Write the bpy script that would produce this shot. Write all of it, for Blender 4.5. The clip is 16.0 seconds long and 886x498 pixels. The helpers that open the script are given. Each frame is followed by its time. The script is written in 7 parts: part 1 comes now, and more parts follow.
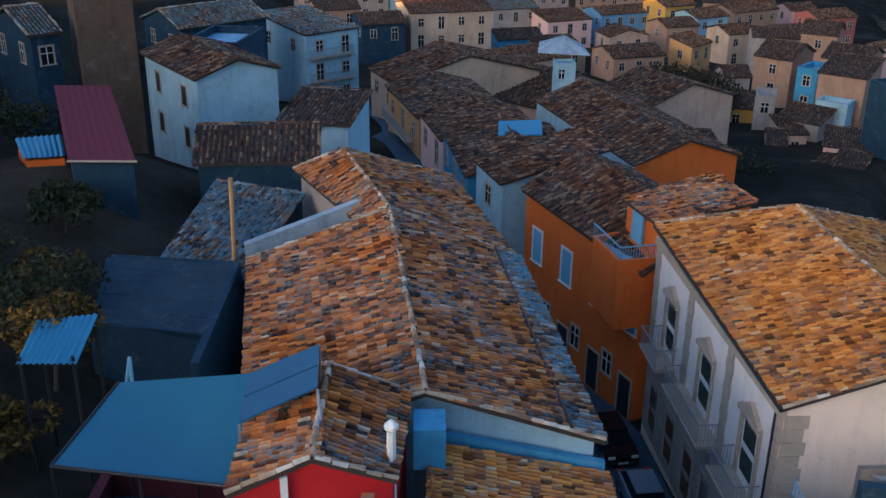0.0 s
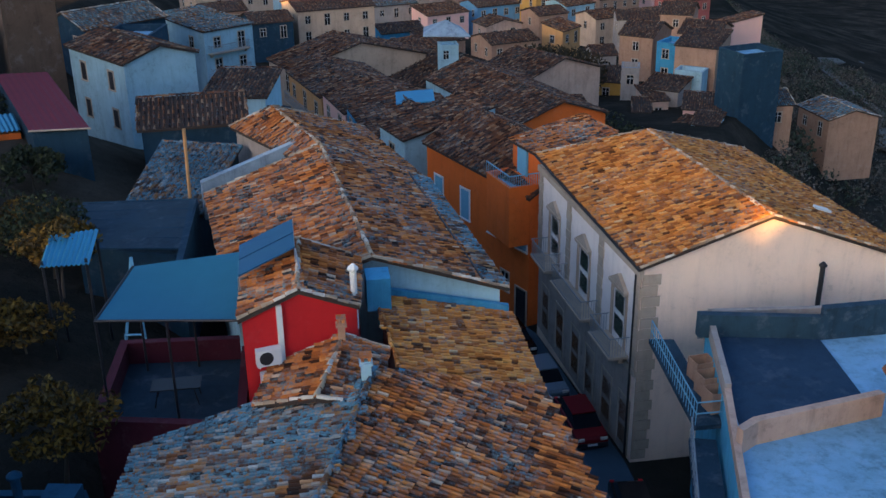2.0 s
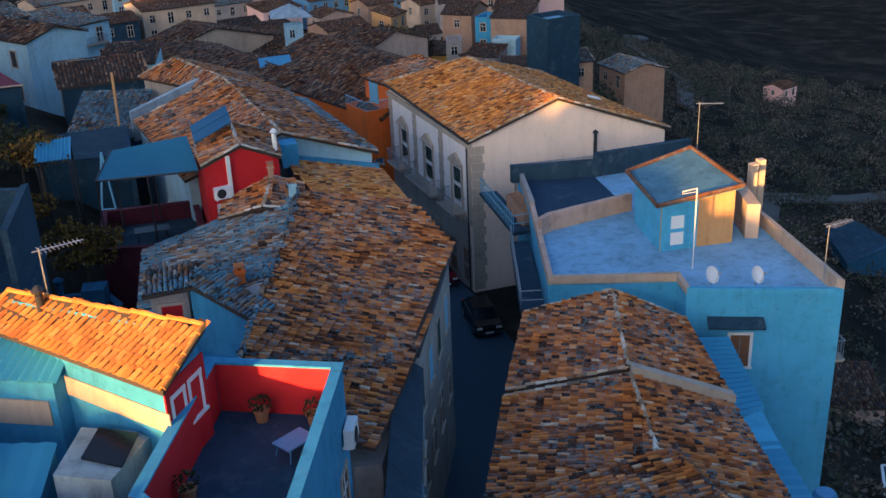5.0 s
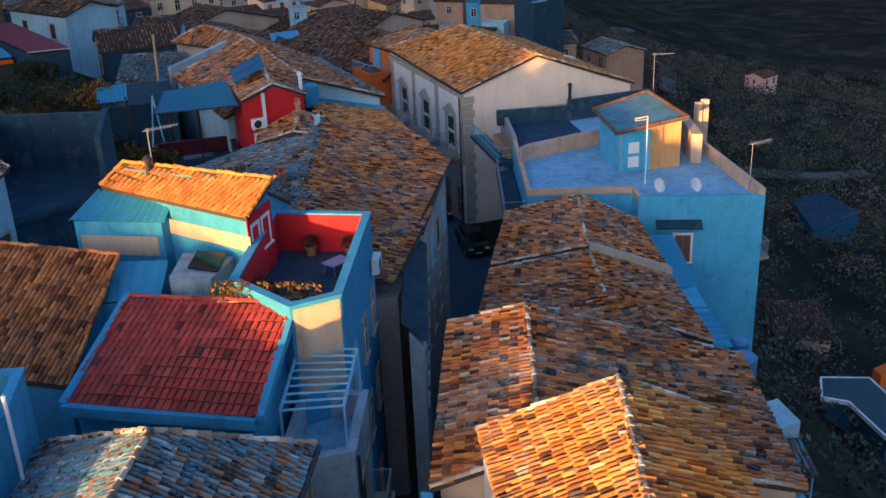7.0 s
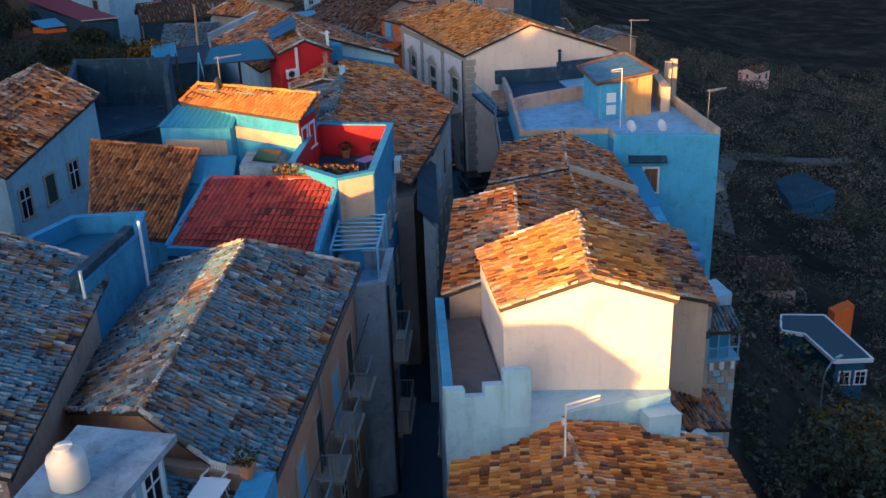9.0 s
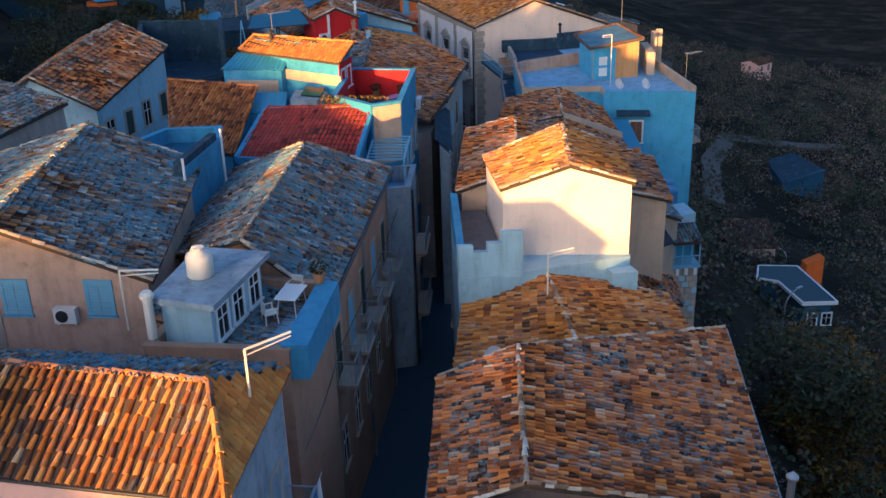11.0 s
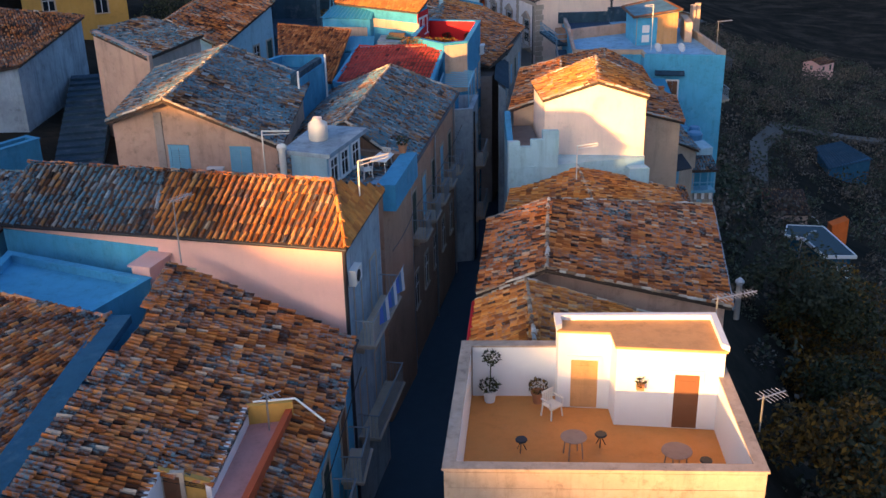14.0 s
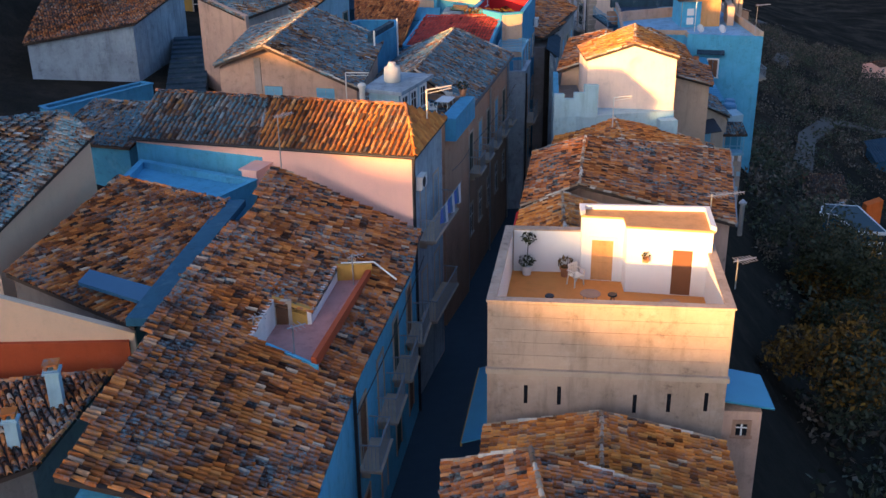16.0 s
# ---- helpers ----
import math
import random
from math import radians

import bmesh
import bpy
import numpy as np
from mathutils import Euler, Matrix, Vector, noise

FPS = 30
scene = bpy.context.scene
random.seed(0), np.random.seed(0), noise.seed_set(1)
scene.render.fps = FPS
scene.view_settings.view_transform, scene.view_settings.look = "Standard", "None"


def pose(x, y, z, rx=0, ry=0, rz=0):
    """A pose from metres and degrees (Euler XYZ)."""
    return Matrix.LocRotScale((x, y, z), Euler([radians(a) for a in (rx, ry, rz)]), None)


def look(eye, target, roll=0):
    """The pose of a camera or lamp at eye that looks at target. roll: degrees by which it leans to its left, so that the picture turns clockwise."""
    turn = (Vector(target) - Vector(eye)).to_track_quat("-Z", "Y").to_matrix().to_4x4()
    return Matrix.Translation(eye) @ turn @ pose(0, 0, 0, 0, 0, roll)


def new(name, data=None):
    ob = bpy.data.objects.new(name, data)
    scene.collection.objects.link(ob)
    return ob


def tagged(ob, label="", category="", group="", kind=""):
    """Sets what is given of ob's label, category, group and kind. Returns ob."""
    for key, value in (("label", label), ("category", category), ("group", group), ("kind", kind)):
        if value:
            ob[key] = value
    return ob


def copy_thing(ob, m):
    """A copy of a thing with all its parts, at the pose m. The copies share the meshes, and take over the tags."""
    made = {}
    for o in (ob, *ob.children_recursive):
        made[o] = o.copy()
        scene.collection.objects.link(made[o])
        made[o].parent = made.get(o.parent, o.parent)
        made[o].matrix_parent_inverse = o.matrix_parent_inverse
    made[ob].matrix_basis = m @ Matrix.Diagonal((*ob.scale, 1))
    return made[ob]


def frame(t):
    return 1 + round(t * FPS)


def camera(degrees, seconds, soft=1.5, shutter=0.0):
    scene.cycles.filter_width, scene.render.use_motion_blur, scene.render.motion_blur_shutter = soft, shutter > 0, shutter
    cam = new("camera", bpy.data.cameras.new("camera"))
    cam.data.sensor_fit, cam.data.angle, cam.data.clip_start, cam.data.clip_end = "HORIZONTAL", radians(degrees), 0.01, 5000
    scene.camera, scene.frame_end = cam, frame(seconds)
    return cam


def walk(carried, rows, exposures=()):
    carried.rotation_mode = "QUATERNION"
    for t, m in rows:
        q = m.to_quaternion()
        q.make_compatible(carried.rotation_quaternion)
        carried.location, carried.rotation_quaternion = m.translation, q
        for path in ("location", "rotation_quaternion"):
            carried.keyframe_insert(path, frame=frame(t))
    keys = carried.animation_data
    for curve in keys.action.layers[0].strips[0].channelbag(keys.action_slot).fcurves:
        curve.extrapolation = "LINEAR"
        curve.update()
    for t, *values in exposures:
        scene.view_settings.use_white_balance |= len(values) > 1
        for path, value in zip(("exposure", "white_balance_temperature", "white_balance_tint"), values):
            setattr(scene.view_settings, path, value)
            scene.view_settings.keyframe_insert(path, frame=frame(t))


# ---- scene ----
cam = camera(47.1, 16.0)
PATH = [
    (0, (-0.606, -0.343, 29.872), (-0.562, 1.494, 29.081), 0.6),
    (0.5, (-1.006, -2.865, 29.823), (-0.917, -1.029, 29.036), 0.2),
    (1, (-1.521, -5.473, 29.839), (-1.382, -3.639, 29.053), -0.1),
    (1.5, (-2.084, -8.133, 29.856), (-1.885, -6.303, 29.073), -0.5),
    (2, (-2.717, -10.727, 29.902), (-2.461, -8.904, 29.119), -0.8),
    (2.5, (-3.521, -13.631, 30.002), (-3.207, -11.817, 29.218), -1.1),
    (3, (-4.381, -16.632, 30.099), (-4.01, -14.829, 29.316), -1.4),
    (3.5, (-5.268, -19.426, 30.089), (-4.851, -17.634, 29.304), -1.8),
    (4, (-6.314, -22.59, 30.05), (-5.833, -20.814, 29.266), -2.1),
    (4.2, (-6.757, -23.91, 30.022), (-6.24, -22.144, 29.238), -2.2),
    (6.3, (-10.963, -36.113, 29.851), (-10.397, -34.36, 29.07), -2.7),
    (6.5, (-11.392, -37.21, 29.832), (-10.825, -35.458, 29.052), -2.8),
    (7, (-12.475, -39.984, 29.863), (-11.909, -38.234, 29.078), -2.5),
    (7.5, (-13.564, -42.829, 29.806), (-12.998, -41.079, 29.02), -2.4),
    (8, (-14.6, -45.586, 29.762), (-14.035, -43.835, 28.977), -2.4),
    (8.5, (-15.652, -48.447, 29.68), (-15.087, -46.696, 28.896), -2.2),
    (9, (-16.631, -51.112, 29.61), (-16.065, -49.361, 28.828), -2.1),
    (9.2, (-17.038, -52.233, 29.587), (-16.473, -50.482, 28.803), -2.1),
    (11.3, (-20.989, -63.347, 29.731), (-20.443, -61.591, 28.943), -1.7),
    (11.5, (-21.243, -64.236, 29.701), (-20.701, -62.479, 28.914), -1.7),
    (12, (-21.913, -66.549, 29.563), (-21.379, -64.788, 28.778), -1.7),
    (12.5, (-22.56, -68.752, 29.501), (-22.046, -66.985, 28.717), -1.6),
    (13, (-23.184, -70.953, 29.418), (-22.697, -69.178, 28.635), -1.4),
    (13.5, (-23.782, -73.154, 29.337), (-23.321, -71.372, 28.555), -1.3),
    (14, (-24.311, -75.276, 29.253), (-23.875, -73.487, 28.471), -1.3),
    (14.5, (-24.877, -77.571, 29.176), (-24.468, -75.776, 28.394), -1.1),
    (15, (-25.361, -79.919, 29.092), (-24.98, -78.118, 28.309), -1.1),
    (15.5, (-25.81, -82.186, 29.014), (-25.454, -80.38, 28.232), -0.9),
    (16, (-26.362, -84.627, 28.924), (-26.031, -82.815, 28.144), -0.8),
]
walk(cam, [(t, look(eye, target, roll)) for t, eye, target, roll in PATH], [(0, 2.1, 6800, 16), (8, 1.9, 6400, 16), (12.5, 1.9, 6600, 20), (16, 1.95, 6800, 23)])

# ---- light ----
SUN_EL, SUN_TO = 6.6, Vector((-0.74, -0.673, 0)).normalized()   # the way towards the low evening sun
world = bpy.data.worlds.new("dusk_sky")
scene.world = world
world.use_nodes = True
wn = world.node_tree.nodes
sky = wn.new("ShaderNodeTexSky")
sky.sky_type, sky.sun_disc = "NISHITA", False
sky.sun_elevation = radians(SUN_EL)
sky.sun_rotation = math.atan2(SUN_TO.x, SUN_TO.y)
sky.ozone_density, sky.dust_density, sky.air_density = 3.6, 5.0, 1.0
world.node_tree.links.new(sky.outputs[0], wn["Background"].inputs[0])
wn["Background"].inputs[1].default_value = 0.15
sun_data = bpy.data.lights.new("sun", "SUN")
sun_data.energy, sun_data.angle, sun_data.color = 4.0, radians(1.0), (1.0, 0.54, 0.17)
sun = new("sun", sun_data)
to_sun = Vector((SUN_TO.x * math.cos(radians(SUN_EL)), SUN_TO.y * math.cos(radians(SUN_EL)), math.sin(radians(SUN_EL))))
sun.matrix_world = look((0, 0, 120), Vector((0, 0, 120)) - to_sun)


# ---- materials ----
def ramp(nt, fac, stops):
    r = nt.nodes.new("ShaderNodeValToRGB")
    while len(r.color_ramp.elements) < len(stops):
        r.color_ramp.elements.new(0.5)
    for el, (p, c) in zip(r.color_ramp.elements, stops):
        el.position, el.color = p, (*c, 1)
    nt.links.new(fac, r.inputs[0])
    return r.outputs[0]


def tex_noise(nt, scale, detail=4.0, rough=0.6, stretch=(1, 1, 1)):
    g = nt.nodes.new("ShaderNodeNewGeometry")
    m = nt.nodes.new("ShaderNodeMapping")
    m.inputs["Scale"].default_value = stretch
    nt.links.new(g.outputs["Position"], m.inputs[0])
    n = nt.nodes.new("ShaderNodeTexNoise")
    n.inputs["Scale"].default_value, n.inputs["Detail"].default_value, n.inputs["Roughness"].default_value = scale, detail, rough
    nt.links.new(m.outputs[0], n.inputs["Vector"])
    return n.outputs[0]


def mixc(nt, fac, a, b, mode="MIX"):
    m = nt.nodes.new("ShaderNodeMix")
    m.data_type, m.blend_type = "RGBA", mode
    for sock, v in ((m.inputs[0], fac), (m.inputs[6], a), (m.inputs[7], b)):
        if isinstance(v, (int, float)):
            sock.default_value = v
        elif isinstance(v, tuple):
            sock.default_value = (*v, 1)
        else:
            nt.links.new(v, sock)
    return m.outputs[2]


def mult(nt, a, b):
    m = nt.nodes.new("ShaderNodeMath")
    m.operation, m.use_clamp = "MULTIPLY", True
    for sock, v in zip(m.inputs, (a, b)):
        if isinstance(v, (int, float)):
            sock.default_value = v
        else:
            nt.links.new(v, sock)
    return m.outputs[0]


def base_mat(name, rough=0.85, metal=0.0, spec=0.3):
    m = bpy.data.materials.new(name)
    m.use_nodes = True
    b = m.node_tree.nodes["Principled BSDF"]
    b.inputs["Roughness"].default_value, b.inputs["Metallic"].default_value = rough, metal
    b.inputs["Specular IOR Level"].default_value = spec
    return m, m.node_tree, b


def bump(nt, b, height, strength=0.4, dist=0.02):
    n = nt.nodes.new("ShaderNodeBump")
    n.inputs["Strength"].default_value, n.inputs["Distance"].default_value = strength, dist
    nt.links.new(height, n.inputs["Height"])
    nt.links.new(n.outputs[0], b.inputs["Normal"])


def plaster(name, col, dirt=0.5, rough=0.9):
    """Lime plaster with blotches, rain streaks, mould, rubbed patches and a fine grain."""
    m, nt, b = base_mat(name, rough)
    dark = tuple(c * 0.38 for c in col)
    blot = ramp(nt, tex_noise(nt, 0.42, 7, 0.7), [(0.40, (0, 0, 0)), (0.64, (1, 1, 1))])
    streak = ramp(nt, tex_noise(nt, 1.5, 6, 0.72, (1, 1, 0.14)), [(0.50, (0, 0, 0)), (0.72, (1, 1, 1))])
    spots = ramp(nt, tex_noise(nt, 2.6, 6, 0.78), [(0.52, (0, 0, 0)), (0.66, (1, 1, 1))])
    worn = ramp(nt, tex_noise(nt, 0.9, 6, 0.75), [(0.55, (0, 0, 0)), (0.68, (1, 1, 1))])
    c = mixc(nt, mult(nt, blot, min(1.0, dirt * 0.75)), col, tuple(x * 0.62 for x in col))
    c = mixc(nt, mult(nt, streak, min(1.0, dirt * 0.8)), c, dark)
    c = mixc(nt, mult(nt, mult(nt, spots, blot), min(1.0, dirt * 1.1)), c, tuple(x * 0.3 + 0.008 for x in col))
    c = mixc(nt, mult(nt, worn, min(0.55, dirt * 0.5)), c, tuple(min(0.85, x * 0.8 + 0.16) for x in col))
    grain = tex_noise(nt, 14, 4, 0.7)
    c = mixc(nt, mult(nt, grain, 0.3), c, tuple(x * 0.65 for x in col))
    nt.links.new(c, b.inputs["Base Color"])
    bump(nt, b, tex_noise(nt, 16, 6, 0.75), 0.5, 0.03)
    return m


def tiles_mat(name, stops, lichen=0.35, lichen_col=(0.30, 0.33, 0.33), joined=False):
    """Fired-clay roof tiles: each tile its own tone, lichen in patches, soot and grain."""
    m, nt, b = base_mat(name, 0.9, 0.0, 0.12)
    if joined:
        g = nt.nodes.new("ShaderNodeNewGeometry")
        r = g.outputs["Random Per Island"]
    else:
        g = nt.nodes.new("ShaderNodeObjectInfo")
        r = g.outputs["Random"]
    c = ramp(nt, r, stops)
    lush = 0.03 if lichen > 0.6 else 0.0
    patch = ramp(nt, tex_noise(nt, 0.45, 5, 0.7), [(0.40 - lush, (0, 0, 0)), (0.66 - lush * 2, (1, 1, 1))])
    spots = ramp(nt, tex_noise(nt, 5.0, 4, 0.75), [(0.44 - lush, (0, 0, 0)), (0.62 - lush, (1, 1, 1))])
    c = mixc(nt, mult(nt, mult(nt, patch, spots), lichen * 2.2), c, lichen_col)
    soot = ramp(nt, tex_noise(nt, 1.1, 5, 0.7), [(0.42, (0, 0, 0)), (0.75, (1, 1, 1))])
    c = mixc(nt, mult(nt, soot, 0.55), c, (0.035, 0.026, 0.022))
    nt.links.new(c, b.inputs["Base Color"])
    bump(nt, b, tex_noise(nt, 30, 4, 0.7), 0.4, 0.015)
    return m


def plain(name, col, rough=0.7, metal=0.0, var=0.35, scale=3.0):
    m, nt, b = base_mat(name, rough, metal)
    c = mixc(nt, mult(nt, tex_noise(nt, scale, 5, 0.65), var), col, tuple(x * 0.4 for x in col))
    nt.links.new(c, b.inputs["Base Color"])
    bump(nt, b, tex_noise(nt, scale * 8, 3, 0.6), 0.2, 0.01)
    return m


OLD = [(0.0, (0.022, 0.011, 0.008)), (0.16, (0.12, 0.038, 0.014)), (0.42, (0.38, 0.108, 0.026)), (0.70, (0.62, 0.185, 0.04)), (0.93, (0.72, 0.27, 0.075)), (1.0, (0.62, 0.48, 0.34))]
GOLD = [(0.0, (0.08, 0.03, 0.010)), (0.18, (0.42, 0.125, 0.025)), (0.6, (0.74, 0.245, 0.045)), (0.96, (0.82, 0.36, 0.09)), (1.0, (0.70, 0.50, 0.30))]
# tile tones darkened to put evening dimness into the far roofs
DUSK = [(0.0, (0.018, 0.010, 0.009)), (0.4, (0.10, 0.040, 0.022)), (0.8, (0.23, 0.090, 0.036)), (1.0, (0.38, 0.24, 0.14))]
PALE = [(0.0, (0.22, 0.13, 0.08)), (0.35, (0.42, 0.28, 0.17)), (0.7, (0.60, 0.47, 0.34)), (1.0, (0.74, 0.68, 0.58))]
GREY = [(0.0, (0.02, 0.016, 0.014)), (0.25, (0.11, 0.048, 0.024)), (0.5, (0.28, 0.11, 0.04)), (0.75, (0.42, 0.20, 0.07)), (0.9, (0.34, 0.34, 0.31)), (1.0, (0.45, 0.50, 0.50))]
NEWO = [(0.0, (0.58, 0.17, 0.04)), (0.5, (0.74, 0.25, 0.05)), (1.0, (0.80, 0.32, 0.08))]
REDT = [(0.0, (0.10, 0.02, 0.018)), (0.06, (0.40, 0.045, 0.035)), (1.0, (0.54, 0.075, 0.05))]
BRWN = [(0.0, (0.14, 0.045, 0.02)), (0.4, (0.44, 0.14, 0.045)), (0.8, (0.60, 0.20, 0.06)), (1.0, (0.66, 0.28, 0.10))]
TILE = {}
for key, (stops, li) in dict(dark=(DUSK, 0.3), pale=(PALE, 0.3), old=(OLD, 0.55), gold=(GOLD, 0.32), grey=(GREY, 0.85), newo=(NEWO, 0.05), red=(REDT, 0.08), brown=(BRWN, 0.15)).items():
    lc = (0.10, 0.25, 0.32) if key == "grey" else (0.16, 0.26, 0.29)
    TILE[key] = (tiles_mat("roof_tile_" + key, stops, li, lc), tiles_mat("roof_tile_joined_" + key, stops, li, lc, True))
M_ROOFBASE = plain("roof_bedding", (0.07, 0.05, 0.04), 0.95)
# white plaster with the blue cast of shade mixed into its colour
M_WHITE = plaster("shade_tinted_white_plaster", (0.36, 0.58, 0.66), 0.6)
M_CREAM = plaster("cream_plaster", (0.60, 0.43, 0.31), 0.6)
M_PINK = plaster("pink_plaster", (0.92, 0.54, 0.45), 0.1)
M_ORANGE = plaster("orange_plaster", (0.85, 0.17, 0.03), 0.3)
M_RED = plaster("red_plaster", (0.62, 0.02, 0.025), 0.2)
M_GREYP = plaster("grey_plaster", (0.42, 0.36, 0.32), 0.7)
M_PEACH = plaster("peach_plaster", (0.62, 0.41, 0.31), 0.7)
# pale walls: the blue of shade is put into the plaster colour
M_BLUEW = plaster("shade_blue_plaster", (0.045, 0.32, 0.52), 0.7)
M_OCHRE = plaster("ochre_plaster", (0.60, 0.33, 0.08), 0.4)
M_TAN = plaster("tan_plaster", (0.46, 0.27, 0.18), 0.6)
M_DARKP = plaster("dark_plaster", (0.20, 0.18, 0.17), 0.6)
# concrete painted dark blue so that it looks deep in shade
M_CONC = plaster("shade_darkened_concrete", (0.022, 0.065, 0.10), 0.9)
# yard and far walls: evening shade is put into this dark colour
M_SLATE = plaster("shade_darkened_plaster", (0.014, 0.055, 0.09), 0.6)
M_PURE = plaster("fresh_white_plaster", (0.88, 0.80, 0.75), 0.3)
M_WORN = plaster("worn_tan_render", (0.50, 0.38, 0.29), 0.9)
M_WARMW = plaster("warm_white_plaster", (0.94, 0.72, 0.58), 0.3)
# peach plaster brightened: sunlight is put into the colour
M_GLOW = plaster("sunlit_peach_plaster", (0.84, 0.55, 0.36), 0.15)
M_RUST = plaster("rust_red_plaster", (0.50, 0.09, 0.03), 0.3)
M_AMBER = plaster("amber_plaster", (0.66, 0.34, 0.14), 0.5)
# the bluish base carries a shade tint; the stains are dirt
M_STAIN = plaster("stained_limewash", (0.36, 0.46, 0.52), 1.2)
M_MAROON = plaster("maroon_plaster", (0.10, 0.016, 0.028), 0.5)
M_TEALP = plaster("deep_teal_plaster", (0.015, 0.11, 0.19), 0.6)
# tan wall colour lowered to stand in for shade
M_UMBER = plaster("shade_darkened_tan_plaster", (0.15, 0.095, 0.065), 0.8)
M_BITUM = plaster("dark_teal_felt", (0.02, 0.05, 0.075), 0.6)
M_FELT = plaster("stained_sheet_roof", (0.09, 0.24, 0.32), 1.0)
M_STONE = plaster("limestone", (0.50, 0.40, 0.31), 0.5)
# stained screed, its base colour blued to look shaded
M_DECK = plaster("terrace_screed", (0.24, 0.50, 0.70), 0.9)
# lighter plaster, again with shade blue painted in
M_SKYW = plaster("pale_shade_blue_plaster", (0.075, 0.46, 0.68), 0.6)
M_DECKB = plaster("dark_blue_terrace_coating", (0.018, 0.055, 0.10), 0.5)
M_TERRA = plaster("terracotta_floor", (0.72, 0.29, 0.08), 0.25)
M_ASPH = plain("asphalt", (0.045, 0.085, 0.12), 0.85, 0, 0.5, 1.5)
M_GLASS = plain("dark_window_glass", (0.012, 0.014, 0.018), 0.12, 0, 0.1)
M_GREEN = plain("dark_green_shutter", (0.02, 0.05, 0.04), 0.6)
M_LBLUE = plain("light_blue_shutter", (0.16, 0.44, 0.60), 0.6)
M_WOOD = plain("brown_door_wood", (0.20, 0.085, 0.04), 0.6)
M_METAL = plain("galvanised_metal", (0.45, 0.46, 0.47), 0.45, 0.8)
M_IRON = plain("grey_painted_iron", (0.30, 0.33, 0.35), 0.55, 0.2)
M_DARKM = plain("dark_metal", (0.05, 0.05, 0.055), 0.5, 0.5)
M_WPAINT = plain("white_paint", (0.78, 0.77, 0.74), 0.55, 0, 0.15)
M_PLAST = plain("white_plastic", (0.75, 0.70, 0.60), 0.4, 0, 0.12)
M_TARP = plain("teal_canopy_sheet", (0.015, 0.15, 0.24), 0.8, 0, 0.25, 1.0)
M_CORR = plain("blue_corrugated_sheet", (0.04, 0.30, 0.46), 0.45, 0.3, 0.4, 1.2)


# ---- geometry ----
class MB:
    """Gathers vertices and faces for one mesh."""

    def __init__(self):
        self.v, self.f = [], []

    def add(self, vs, fs, m=None):
        o = len(self.v)
        self.v += [tuple(m @ Vector(p)) if m else tuple(p) for p in vs]
        self.f += [[i + o for i in q] for q in fs]
        return self

    def box(self, x0, x1, y0, y1, z0, z1, m=None):
        vs = [(x, y, z) for z in (z0, z1) for x, y in ((x0, y0), (x1, y0), (x1, y1), (x0, y1))]
        return self.add(vs, [(3, 2, 1, 0), (4, 5, 6, 7), (0, 1, 5, 4), (1, 2, 6, 5), (2, 3, 7, 6), (3, 0, 4, 7)], m)

    def prism(self, poly, z0, z1, tops=None):
        n = len(poly)
        zb = z0 if isinstance(z0, (list, tuple)) else [z0] * n
        zt = tops or [z1] * n
        vs = [(p[0], p[1], zb[i]) for i, p in enumerate(poly)] + [(p[0], p[1], zt[i]) for i, p in enumerate(poly)]
        fs = [(i, (i + 1) % n, n + (i + 1) % n, n + i) for i in range(n)]
        caps = [tuple(range(n - 1, -1, -1))] + ([tuple(range(n, 2 * n))] if tops is None else [(n, n + i, n + i + 1) for i in range(1, n - 1)])
        return self.add(vs, fs + caps)

    def tube(self, p0, p1, r, n=8, r1=None):
        p0, p1 = Vector(p0), Vector(p1)
        q = (p1 - p0).to_track_quat("Z", "Y").to_matrix()
        r1 = r if r1 is None else r1
        vs = [p0 + q @ Vector((r * math.cos(6.28319 * i / n), r * math.sin(6.28319 * i / n), 0)) for i in range(n)]
        vs += [p1 + q @ Vector((r1 * math.cos(6.28319 * i / n), r1 * math.sin(6.28319 * i / n), 0)) for i in range(n)]
        return self.add(vs, [(i, (i + 1) % n, n + (i + 1) % n, n + i) for i in range(n)] + [tuple(range(n - 1, -1, -1)), tuple(range(n, 2 * n))])

    def slab(self, pts, t):
        """A sheet of any outline, t thick downwards."""
        n = len(pts)
        vs = [tuple(p) for p in pts] + [(p[0], p[1], p[2] - t) for p in pts]
        fan = [(0, i, i + 1) for i in range(1, n - 1)]
        return self.add(vs, fan + [(n + c, n + b, n + a) for a, b, c in fan] + [((i + 1) % n, i, n + i, n + (i + 1) % n) for i in range(n)])

    def lathe(self, prof, centre, n=12):
        c = Vector(centre)
        vs = [c + Vector((r * math.cos(6.28319 * i / n), r * math.sin(6.28319 * i / n), z)) for r, z in prof for i in range(n)]
        k = len(prof)
        fs = [(a * n + i, a * n + (i + 1) % n, (a + 1) * n + (i + 1) % n, (a + 1) * n + i) for a in range(k - 1) for i in range(n)]
        return self.add(vs, fs + [tuple(range(n - 1, -1, -1)), tuple(range((k - 1) * n, k * n))])


def root(ob):
    while ob.parent:
        ob = ob.parent
    return ob


def part(name, mb, mat, parent=None, label="", smooth=False):
    """Links gathered geometry as one mesh object, under a thing or a part."""
    me = bpy.data.meshes.new(name)
    me.from_pydata(mb.v, [], mb.f)
    me.materials.append(mat)
    if smooth:
        me.shade_smooth()
    ob = new(name, me)
    if parent:
        ob.parent = parent
        if parent.type == "EMPTY":
            ob.matrix_parent_inverse = Matrix.Translation(-parent.location)
    if label:
        ob["label"] = label
    return ob


